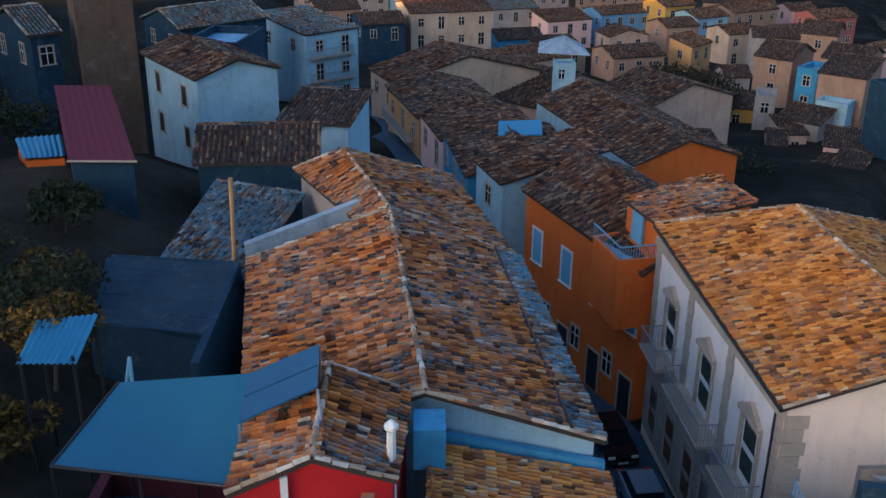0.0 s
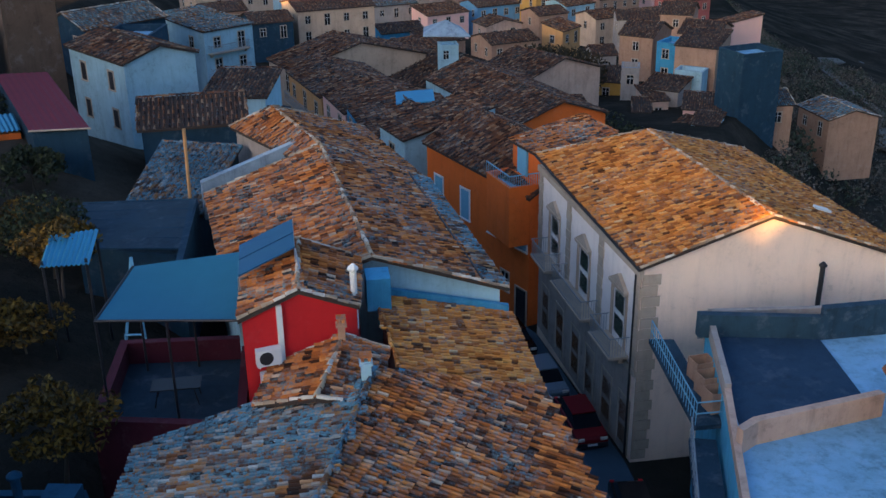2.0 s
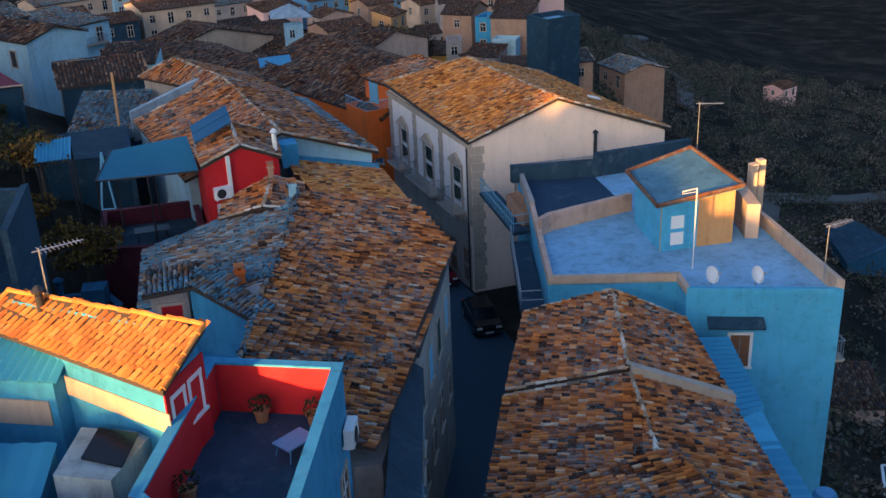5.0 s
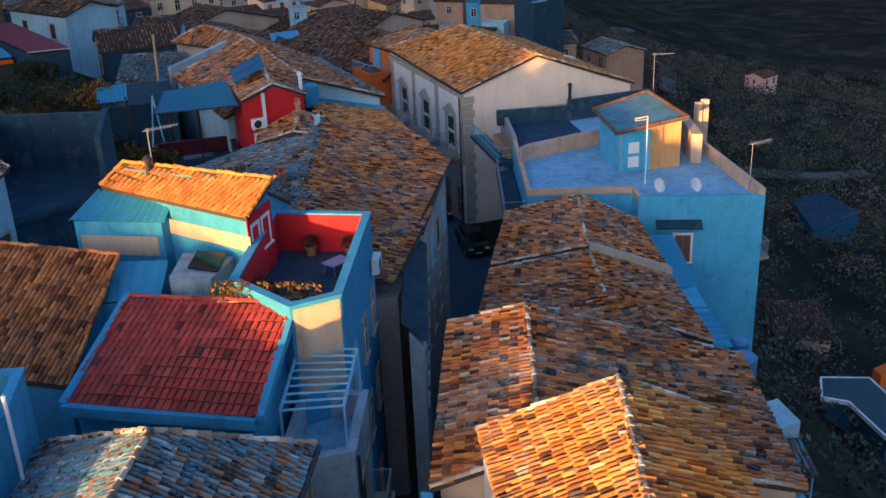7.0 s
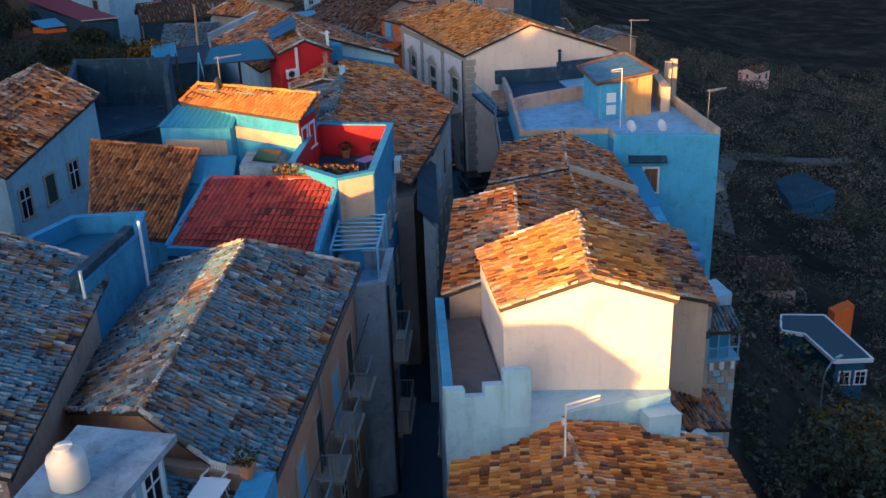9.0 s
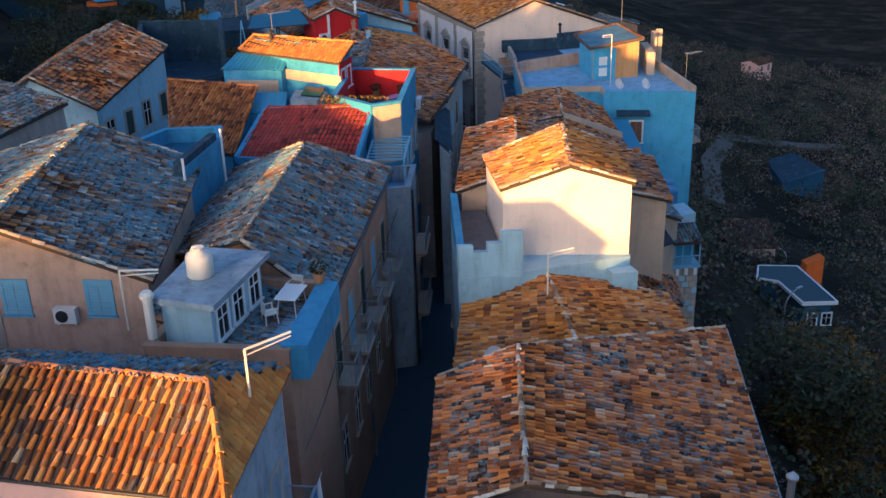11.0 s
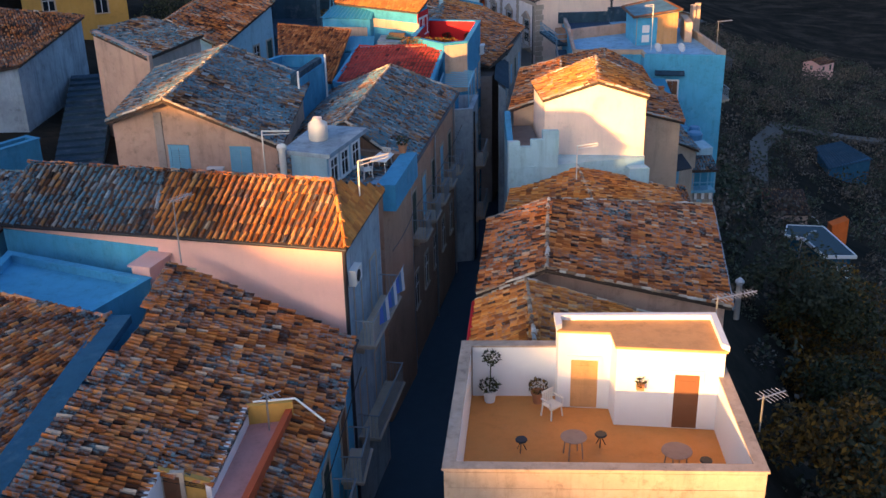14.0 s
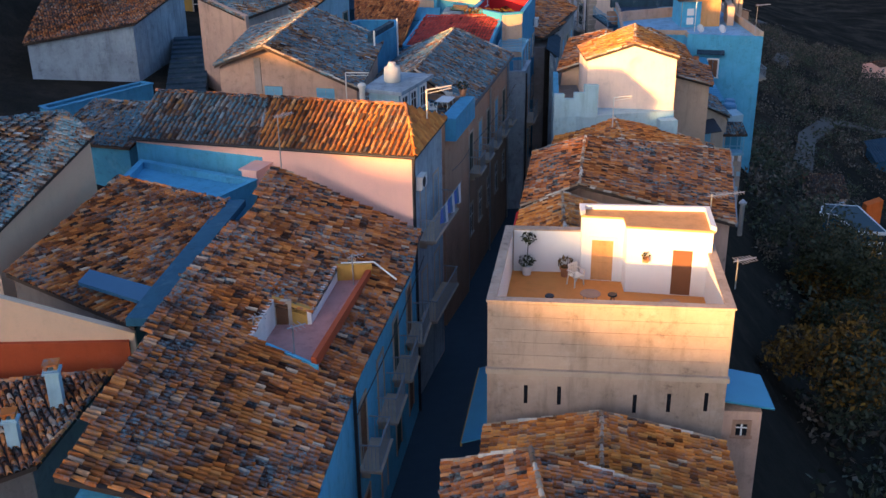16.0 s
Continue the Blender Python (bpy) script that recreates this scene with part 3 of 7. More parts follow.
def corrugated(name, corners, parent, mat, pitch=0.18, amp=0.035, t=0.02, label=""):
    """A corrugated sheet over four corners, ribs running from the first edge to the opposite one."""
    a, b, c, d = (Vector(p) for p in corners)
    n = max(4, int((b - a).length / pitch) * 2)
    V, F = [], []
    for i in range(n + 1):
        f = i / n
        o = Vector((0, 0, amp * (1 if i % 2 else -1)))
        lo, hi = a.lerp(b, f) + o, d.lerp(c, f) + o
        V += [lo, hi, lo - Vector((0, 0, t)), hi - Vector((0, 0, t))]
    for i in range(n):
        k = 4 * i
        F += [(k, k + 4, k + 5, k + 1), (k + 2, k + 3, k + 7, k + 6), (k, k + 2, k + 6, k + 4), (k + 1, k + 5, k + 7, k + 3)]
    mb = MB().add(V, F)
    return part(name, mb, mat, parent, label)


# ---- plants ----
def leaf_mat(name, stops):
    m, nt, b = base_mat(name, 0.75)
    g = nt.nodes.new("ShaderNodeNewGeometry")
    c = ramp(nt, g.outputs["Random Per Island"], stops)
    c = mixc(nt, mult(nt, tex_noise(nt, 0.9, 3, 0.6), 0.6), c, (0.012, 0.018, 0.008))
    nt.links.new(c, b.inputs["Base Color"])
    return m


LEAF_DARK = leaf_mat("dark_foliage", [(0, (0.012, 0.016, 0.008)), (0.6, (0.035, 0.042, 0.014)), (1, (0.08, 0.08, 0.025))])
LEAF_AUT = leaf_mat("autumn_foliage", [(0, (0.03, 0.02, 0.006)), (0.5, (0.15, 0.075, 0.010)), (1, (0.36, 0.18, 0.02))])
LEAF_OLIVE = leaf_mat("olive_foliage", [(0, (0.03, 0.045, 0.03)), (0.6, (0.07, 0.085, 0.05)), (1, (0.11, 0.12, 0.075))])
M_BARK = plain("bark", (0.10, 0.075, 0.055), 0.95)


def leaves(mb, centre, rx, rz, n, size, rg):
    """n small bent leaves strewn through a clump."""
    for _ in range(n):
        d = rg.normal(0, 1, 3)
        d /= np.linalg.norm(d) + 1e-6
        k = rg.uniform(0.55, 1.0) ** 0.6
        p = Vector((centre[0] + d[0] * rx * k, centre[1] + d[1] * rx * k, centre[2] + d[2] * rz * k))
        a = Vector(rg.normal(0, 1, 3)).normalized()
        b = a.cross(Vector(rg.normal(0, 1, 3))).normalized()
        s = size * rg.uniform(0.6, 1.3)
        mb.add([p - a * s, p + b * s * 0.5, p + a * s, p - b * s * 0.5], [(0, 1, 2, 3)])


def tree(x, y, z, height, spread, mat, rg, label, leaf=0.16, clumps=16, per=110, name="tree"):
    t = thing(name, (x, y, z), label, "tree")
    tr = MB()
    top = Vector((x + rg.normal(0, 0.3), y + rg.normal(0, 0.3), z + height * 0.55))
    tr.tube((x, y, z - 0.3), top, 0.05 * height * 0.5, 7, 0.02 * height * 0.5)
    cr = MB()
    for i in range(clumps):
        a = rg.uniform(0, 6.283)
        r = spread * math.sqrt(rg.uniform(0.02, 1)) * 0.75
        c = Vector((x + r * math.cos(a), y + r * math.sin(a), z + height * (0.5 + 0.42 * rg.uniform(0, 1) * (1.15 - r / spread))))
        s = spread * rg.uniform(0.24, 0.42)
        leaves(cr, c, s, s * 0.75, per, leaf, rg)
        if i % 2 == 0:
            f = rg.uniform(0.5, 0.95)
            tr.tube(Vector((x, y, z)).lerp(top, f), c, 0.035 * height * 0.3, 5, 0.015)
    part("trunk", tr, M_BARK, t)
    part("crown", cr, mat, t)
    return t


def potted_plant(x, y, z, label, mat=LEAF_DARK, tall=0.9, pot=M_WPAINT, stem=False):
    rg = np.random.default_rng(int(abs(x * 100 + y * 10)))
    p = thing("potted_plant", (x, y, z), label, "potted plant", "potted plants")
    part("pot", MB().lathe([(0.17, z), (0.22, z + 0.34), (0.25, z + 0.34), (0.25, z + 0.4), (0.2, z + 0.4), (0.19, z + 0.3)], (x, y, 0), 12), pot, p)
    f = MB()
    leaves(f, (x, y, z + 0.6), 0.35, 0.25, 120, 0.07, rg)
    if stem:
        f.tube((x, y, z + 0.4), (x + 0.05, y, z + tall), 0.02, 5)
        leaves(f, (x + 0.05, y, z + tall + 0.1), 0.32, 0.25, 110, 0.07, rg)
    part("foliage", f, mat, p)
    return p


# ---- loose things ----
def chair_proto():
    c = thing("plastic_chair", (0, 0, 0), "white moulded plastic garden chair", "chair", "garden chairs")
    part("seat", MB().box(-0.24, 0.24, -0.23, 0.23, 0.41, 0.44).box(-0.24, 0.24, -0.25, -0.22, 0.38, 0.44), M_PLAST, c)
    b = MB()
    for i in range(5):
        b.box(-0.22 + i * 0.095, -0.16 + i * 0.095, 0.2, 0.225, 0.44, 0.84)
    b.box(-0.25, 0.25, 0.195, 0.23, 0.80, 0.88)
    part("backrest", b, M_PLAST, c)
    for k in (-1, 1):
        part("armrest", MB().box(k * 0.27 - 0.03, k * 0.27 + 0.03, -0.22, 0.22, 0.62, 0.65).box(k * 0.27 - 0.02, k * 0.27 + 0.02, -0.22, -0.17, 0.41, 0.62), M_PLAST, c)
        for j in (-1, 1):
            part("leg", MB().tube((k * 0.25, j * 0.23, 0), (k * 0.21, j * 0.2, 0.41), 0.028, 6), M_PLAST, c)
    return c


def table_thing(x, y, z, w, d, h, label, mat=M_PLAST, turn=0.0, round_=False, name="garden_table"):
    t = thing(name, (x, y, z), label, "table")
    m = pose(x, y, z, 0, 0, turn)
    if round_:
        top = MB().lathe([(w / 2 - 0.02, h - 0.03), (w / 2, h - 0.015), (w / 2 - 0.01, h), (0.02, h + 0.001)], (x, y, z), 18)
    else:
        top = MB().box(-w / 2, w / 2, -d / 2, d / 2, h - 0.04, h, m)
    part("tabletop", top, mat, t)
    for i in (-1, 1):
        for j in (-1, 1):
            k = 0.28 if round_ else 0.44
            part("leg", MB().tube(m @ Vector((i * w * k, j * d * k, 0)), m @ Vector((i * w * k * 0.8, j * d * k * 0.8, h - 0.03)), 0.022, 6), mat, t)
    return t


def car(x, y, z, turn, body, label, length=4.1, width=1.68):
    c = thing("car", (x, y, z), label, "car", "parked cars")
    q = pose(x, y, z, 0, 0, turn)
    L, W = length / 2, width / 2
    prof = [(-L, 0.35), (-L, 0.72), (-L + 0.1, 0.88), (-L + 0.9, 0.97), (L - 0.35, 0.98), (L - 0.05, 0.85), (L, 0.55), (L - 0.05, 0.3)]
    mb = MB()
    n = len(prof)
    rows = [(-W, 0.0), (-W * 0.97, 0.03), (W * 0.97, 0.03), (W, 0.0)]
    V = [(yy, px, pz if r in (1, 2) else min(pz, 0.8) + (0.05 if pz < 0.5 else 0)) for r, (yy, _) in enumerate(rows) for px, pz in prof]
    F = []
    for r in range(3):
        for i in range(n):
            a, b = r * n + i, r * n + (i + 1) % n
            F.append((a, b, b + n, a + n))
    F += [tuple(range(n)), tuple(range(4 * n - 1, 3 * n - 1, -1))]
    mb.add(V, F, q)
    part("body", mb, body, c)
    roofp = [(-L + 0.75, 0.96, W * 0.9), (-L + 1.45, 1.42, W * 0.74), (L - 1.0, 1.45, W * 0.74), (L - 0.3, 0.97, W * 0.88)]
    V = [(k * w_, px, pz) for k in (-1, 1) for px, pz, w_ in roofp]
    part("window_glass", MB().add(V, [(0, 1, 2, 3), (7, 6, 5, 4), (0, 4, 5, 1), (1, 5, 6, 2), (2, 6, 7, 3)], q), M_GLASS, c)
    part("roof_panel", MB().box(-W * 0.76, W * 0.76, -L + 1.4, L - 0.95, 1.415, 1.475, q), body, c)
    for i in (-1, 1):
        for j in (-1, 1):
            a, b = q @ Vector((i * (W - 0.18), j * (L - 0.75), 0.31)), q @ Vector((i * (W + 0.01), j * (L - 0.75), 0.31))
            wh = part("wheel", MB().tube(a, b, 0.31, 16), M_DARKM, c)
            part("rim", MB().tube(a.lerp(b, 0.9), b + (b - a) * 0.06, 0.19, 12), M_METAL, wh)
    for i in (-1, 1):
        part("headlight", MB().box(i * W * 0.72 - 0.18, i * W * 0.72 + 0.18, -L - 0.02, -L + 0.12, 0.66, 0.8, q), M_PLAST, c)
        part("tail_light", MB().box(i * W * 0.8 - 0.1, i * W * 0.8 + 0.1, L - 0.1, L + 0.02, 0.7, 0.9, q), M_RED, c)
    part("bumper", MB().box(-W * 0.98, W * 0.98, -L - 0.05, -L + 0.12, 0.3, 0.52, q), M_DARKM, c)
    part("number_plate", MB().box(-0.26, 0.26, -L - 0.065, -L - 0.045, 0.38, 0.5, q), M_WPAINT, c)
    return c


def street_lamp(x, y, z, h, turn):
    s = thing("street_lamp", (x, y, z), "grey curved-arm street lamp", "street lamp", "street lamps")
    d = Vector((math.cos(turn), math.sin(turn), 0))
    p = MB().tube((x, y, z - 0.5), (x, y, z + h * 0.8), 0.09, 8, 0.06)
    o = Vector((x, y, z + h * 0.8))
    pts = [o + Vector((0, 0, h * 0.2 * math.sin(a))) + d * (1.5 * (1 - math.cos(a))) for a in (0, 0.5, 1.0, 1.5)]
    for a, b in zip(pts, pts[1:]):
        p.tube(a, b, 0.055, 8)
    part("pole", p, M_METAL, s)
    part("lamp_head", MB().box(-0.12, 0.5, -0.1, 0.1, -0.06, 0.06, Matrix.Translation(pts[-1]) @ pose(0, 0, 0, 0, 0, math.degrees(turn))), M_METAL, s)


def far_house(label, a, b, ze, base, depth, wall, kind="old", style="along", rows=2, cols=0, rise=1.2, left=True, side_rows=1, rails=False, strip=False):
    """A house of the town beyond: its front runs from a to b (seen left to right), the rest lies behind."""
    # far roofs swap old tiles for dimmed ones; the dimness is in the colour
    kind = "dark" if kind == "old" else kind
    A, B = Vector(a), Vector(b)
    d = (B - A).normalized()
    nb = Vector((-d.y, d.x))
    Cn, Dn = B + nb * depth, A + nb * depth
    sw, se, ne, nw = ((*v, ze) for v in (A, B, Cn, Dn))
    big = dict(pitch=0.30, step=0.46)
    if style == "flat":
        h = flat_house("house", label, [sw[:2], se[:2], ne[:2], nw[:2]], base, ze - 0.7, ze, wall, M_DECK)
    elif style == "mono":
        up = ((*Cn, ze + rise), (*Dn, ze + rise))
        h = mono_house("house", label, sw, se, up[0], up[1], base, wall, kind, **big)
    elif style == "along":
        m0, m1 = (A + Dn) / 2, (B + Cn) / 2
        # the ridge lies along the front: the gables stand at the sides
        h = gable_house("house", label, nw, sw, se, ne, (*m0, ze + rise), (*m1, ze + rise), base, wall, kind, **big)
    else:
        m0, m1 = (A + B) / 2, (Cn + Dn) / 2
        h = gable_house("house", label, sw, se, ne, nw, (*m0, ze + rise), (*m1, ze + rise), base, wall, kind, **big)
    fp = inset([sw, se, ne, nw], 0.25 if style in ("along", "across") else (0.2 if style == "mono" else 0.0))
    W = (Vector(fp[1]) - Vector(fp[0])).length
    n = cols or max(1, int(W / 3.0))
    for r in range(rows):
        z = ze - 2.3 - 3.0 * r
        if z < base + 0.5:
            break
        for i in range(n):
            s = W * (i + 0.5) / n
            if (i + r) % 3 == 1:
                window(h, fp[0], fp[1], s, z - 0.5, 0.95, 2.0, M_STONE)
            else:
                window(h, fp[0], fp[1], s, z, 0.9, 1.3, M_STONE)
    D = (Vector(fp[3]) - Vector(fp[0])).length
    side = (fp[3], fp[0]) if left else (fp[1], fp[2])
    for i in range(max(1, int(D / 4))):
        for r in range(side_rows):
            window(h, side[0], side[1], D * (i + 0.5) / max(1, int(D / 4)), ze - 2.4 - 3.0 * r, 0.8, 1.4, M_STONE, M_DARKM if side_rows > 1 else None)
    if rails:
        for r in range(min(rows, 2)):
            balcony(h, fp[0], fp[1], 0.4, min(W - 0.4, 0.4 + W * 0.8), ze - 2.9 - 3.0 * r, 0.8)
    if strip:
        part("front_wall", MB().box(0, W, -0.12, 0.0, base, ze - 0.12, at_wall(fp[0], fp[1], 0, 0)), M_WHITE, h, "whitewashed eaves wall")
    return h

# ---- ground ----
def build_ground():
    xs = np.concatenate((np.linspace(-700, -150, 14), np.linspace(-140, -54, 26), np.linspace(-50, 60, 56), np.linspace(66, 300, 50), np.linspace(320, 1400, 24)))
    ys = np.concatenate((np.linspace(-700, -220, 14), np.linspace(-205, -115, 24), np.linspace(-110, 180, 98), np.linspace(190, 500, 40), np.linspace(540, 1500, 20)))
    V, F = [], []
    for y in ys:
        for x in xs:
            z = float(ground_z(x, y))
            far = min(1.0, max(0.0, (abs(x) - 40) / 100)) * (1.0 if x > 0 else 0.25)
            z += far * 3.0 * noise.noise((x * 0.02, y * 0.02, 0)) + far * 1.2 * noise.noise((x * 0.08, y * 0.08, 3))
            V.append((x, y, z))
    nx = len(xs)
    for j in range(len(ys) - 1):
        for i in range(nx - 1):
            a = j * nx + i
            F.append((a, a + 1, a + nx + 1, a + nx))
    mb = MB()
    mb.v, mb.f = V, F
    m, nt, b = base_mat("hillside_earth_and_scrub", 0.95, 0.0, 0.0)
    c = ramp(nt, tex_noise(nt, 0.05, 8, 0.7), [(0.3, (0.016, 0.018, 0.017)), (0.5, (0.045, 0.038, 0.032)), (0.7, (0.11, 0.085, 0.065))])
    c = mixc(nt, mult(nt, tex_noise(nt, 0.9, 6, 0.7), 0.7), c, (0.012, 0.014, 0.009))
    nt.links.new(c, b.inputs["Base Color"])
    bump(nt, b, tex_noise(nt, 0.8, 6, 0.7), 0.8, 0.4)
    tagged(part("ground", mb, m, smooth=True), "dark scrubby hillside earth falling into a valley", "ground", kind="structure")


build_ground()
STREET = [(-34, -100), (-27.5, -72), (-21.9, -54), (-17.4, -42), (-13.6, -33), (-9.9, -25), (-7.2, -17), (-3.4, -8), (1.6, 3), (6.8, 13), (8.6, 20), (8.8, 30), (8.0, 45), (4.0, 58), (0.0, 72), (-5.0, 95), (-8, 120)]


def ribbon(name, line, half, mat, label, category, lift=0.03, thick=0.6, follow=False):
    left, right = [], []
    for i, p in enumerate(line):
        a, b = Vector(line[max(0, i - 1)]), Vector(line[min(len(line) - 1, i + 1)])
        d = (b - a).normalized()
        nrm = Vector((d.y, -d.x))
        left.append(Vector(p) - nrm * half)
        right.append(Vector(p) + nrm * half)
    mb = MB()
    for i in range(len(line) - 1):
        q = [left[i], right[i], right[i + 1], left[i + 1]]
        mb.slab([(v.x, v.y, float(ground_z(*(v if follow else line[i + (k > 1)]))) + lift) for k, v in enumerate(q)], thick)
    tagged(part(name, mb, mat), label, category, kind="structure")


ribbon("road", STREET, 3.2, M_ASPH, "narrow dark asphalt village street", "road")

# ---- the row west of the street ----
def long_house():
    h = gable_house("long_house", "long old house under a sagging brown clay-tile roof", (-5.9, 24.9, 12.5), (4.95, 25.4, 12.5), (3.6, 39.4, 12.35), (-7.9, 39.1, 12.4), (-0.45, 25.0, 14.45), (-1.9, 39.4, 14.6), 0, M_WHITE, "old", 300, (4, 26))
    # pale band of flashing along the foot of the south gable
    part("flashing", MB().prism([(-0.3, 24.93), (5.0, 25.33), (5.0, 25.55), (-0.3, 25.15)], 11.35, 0, [13.15, 11.75, 11.75, 13.15]), M_BLUEW, h)
    # the lichened lowest courses above the street
    roof_slope(h, [(4.97, 25.4, 12.56), (3.62, 39.4, 12.41), (2.6, 39.4, 12.80), (3.95, 25.35, 12.95)], "grey", thick=0.05)
    part("flashing", MB().tube((3.93, 25.35, 13.0), (2.58, 39.4, 12.85), 0.06, 6), M_DARKM, h, "dark strip between two runs of tiles")
    gutter(h, (5.0, 25.4, 12.42), (3.65, 39.4, 12.28))
    g = gable_house("long_house", "old house end under lichened brown tiles", (-3.5, 40.4, 13.75), (3.5, 39.6, 12.3), (1.0, 50.4, 12.2), (-7.0, 48.6, 13.2), (-1.95, 39.6, 14.55), (-4.4, 47.8, 14.5), 0, M_GREYP, "old", 120, (1, 41), hip_n=True)
    low = mono_house("lean_to_house", "low stone lean-to beside the long house", (-12.5, 41.0, 11.0), (-8.2, 39.4, 11.2), (-6.3, 46.5, 12.6), (-11.0, 49.0, 12.4), 4, M_SLATE, "grey")
    part("parapet", MB().prism([(-8.0, 39.2), (-3.1, 41.4), (-3.25, 41.75), (-8.1, 39.6)], 11, 0, [13.0, 14.25, 14.25, 13.0]), M_STAIN, low, "rounded pale limewashed parapet wall")
    part("post", MB().tube((-8.9, 41.2, 11), (-8.8, 41.2, 15.3), 0.1, 6), M_AMBER, low, "rusty upright post")


def low_house():
    h = mono_house("low_house", "low house under a brown tiled lean-to roof", (5.0, 18.9, 11.4), (5.1, 25.2, 11.4), (-0.4, 24.6, 12.95), (-0.1, 19.0, 12.95), 0, M_GREYP, "gold", 200, (5, 19))
    part("flashing", MB().prism([(-0.1, 18.65), (5.1, 18.5), (5.1, 18.85), (-0.1, 18.95)], 11, 0, [12.95, 11.45, 11.45, 12.95]), M_BLUEW, h, "bluish metal flashing strip")
    m = pose(-0.3, 24.0, 12.9)
    part("vent_box", MB().box(-0.5, 0.4, -0.6, 0.5, 0, 1.3, m), M_BLUEW, h)


def broad_house():
    h = thing("broad_house", (-2, 8, 0), "broad house under a large weathered tile roof", "house")
    body = [(-2.4, -2.3), (0.45, 3.7), (4.95, 12.9), (4.7, 18.4), (-0.8, 18.6), (-8.2, 16.8), (-8.9, 8.9), (-5.2, 8.4), (-7.0, -1.5)]
    part("wall", MB().prism(body, 0, 11.1), M_GREYP, h)
    roof_slope(h, [(-2.6, -2.5, 11.9), (0.6, 3.7, 11.35), (5.2, 13.0, 11.55), (4.95, 18.7, 11.75), (-0.8, 18.75, 13.15), (-7.2, -1.5, 13.35)], "old", 300, (3, 9))
    roof_slope(h, [(-8.6, 17.2, 11.9), (-9.3, 8.7, 11.9), (-3.95, 8.5, 13.3), (-1.4, 16.6, 13.22)], "grey")
    roof_slope(h, [(-1.4, 16.6, 13.22), (-0.8, 18.7, 13.15), (-5.0, 18.6, 12.3), (-8.6, 17.2, 11.9)], "grey")
    ridge_caps(h, (-7.1, -1.2, 13.35), (-0.9, 18.6, 13.2), "grey")
    part("flashing", MB().slab([(-5.6, 8.9, 12.95), (-5.2, 5.0, 12.9), (-4.0, 8.6, 13.32)], 0.5), M_GREYP, h, "mortar valley between the roofs")
    gutter(h, (0.65, 3.7, 11.25), (5.25, 13.0, 11.45))
    chimney(h, -5.05, 9.0, 12.6, 13.7, 0.35, M_ORANGE)
    part("skylight", MB().box(-0.55, 0.55, -0.35, 0.35, 0, 0.08, pose(-5.9, 9.6, 12.95, 0, -17, 20)), M_TANKB, h, "small light-blue rooflight")
    # long low roof over the street side
    corrugated("side_roof", [(-2.5, -6.9, 11.2), (0.9, 3.9, 10.6), (-0.1, 4.1, 11.4), (-3.3, -5.9, 11.8)], h, M_BITUM, 0.3, 0.02)
    part("side_wall", MB().prism([(-3.2, -6.6), (-2.7, -6.8), (0.7, 3.6), (0.0, 3.8)], 0, 0, [11.5, 11.05, 10.5, 11.2]), M_STAIN, h)
    for i in range(6):
        p0, p1 = (-2.7, -6.8), (0.7, 3.6)
        window(h, p0, p1, 1.2 + 1.7 * i, 8.0, 0.8, 1.5, M_STONE, M_LBLUE if i % 2 else None)
    for i in range(4):
        window(h, (0.45, 3.7), (4.95, 12.9), 1.4 + 2.4 * i, 8.0, 0.9, 1.7, M_STONE, M_LBLUE if i % 2 else M_GREEN)
        window(h, (0.45, 3.7), (4.95, 12.9), 1.4 + 2.4 * i, 4.2, 0.9, 1.9, M_STONE)
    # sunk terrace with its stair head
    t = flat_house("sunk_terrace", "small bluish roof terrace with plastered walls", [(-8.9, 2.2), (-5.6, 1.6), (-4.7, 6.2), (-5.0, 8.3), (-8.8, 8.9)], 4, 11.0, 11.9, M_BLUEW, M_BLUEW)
    part("stair_head", MB().prism([(-8.6, 8.4), (-7.2, 8.2), (-7.0, 9.4), (-8.4, 9.7)], 11, 0, [13.5, 13.7, 13.9, 13.7]), M_GREYP, t)
    wall_door(t, (-8.6, 8.4), (-7.2, 8.2), 0.75, 11.05, 0.8, 1.9, M_RED)
    roof_slope(t, [(-8.9, 8.1, 13.6), (-7.0, 7.9, 13.75), (-6.7, 9.6, 14.1), (-8.6, 9.9, 13.95)], "grey")
    roof_slope(t, [(-7.1, 8.0, 13.8), (-4.9, 5.2, 13.0), (-4.2, 5.9, 13.3), (-6.5, 9.3, 14.15)], "grey")
    part("stair_wall", MB().prism([(-7.1, 8.1), (-4.9, 5.4), (-4.4, 6.0), (-6.6, 9.0)], 11, 0, [13.6, 12.8, 13.0, 13.8]), M_BLUEW, t)
    for x, y, z in ((-8.7, 7.6, 12.9), (-5.6, 3.2, 12.4), (-5.1, 6.6, 12.8)):
        flue(t, x, y, 11, z, 0.16, M_BLUEW)


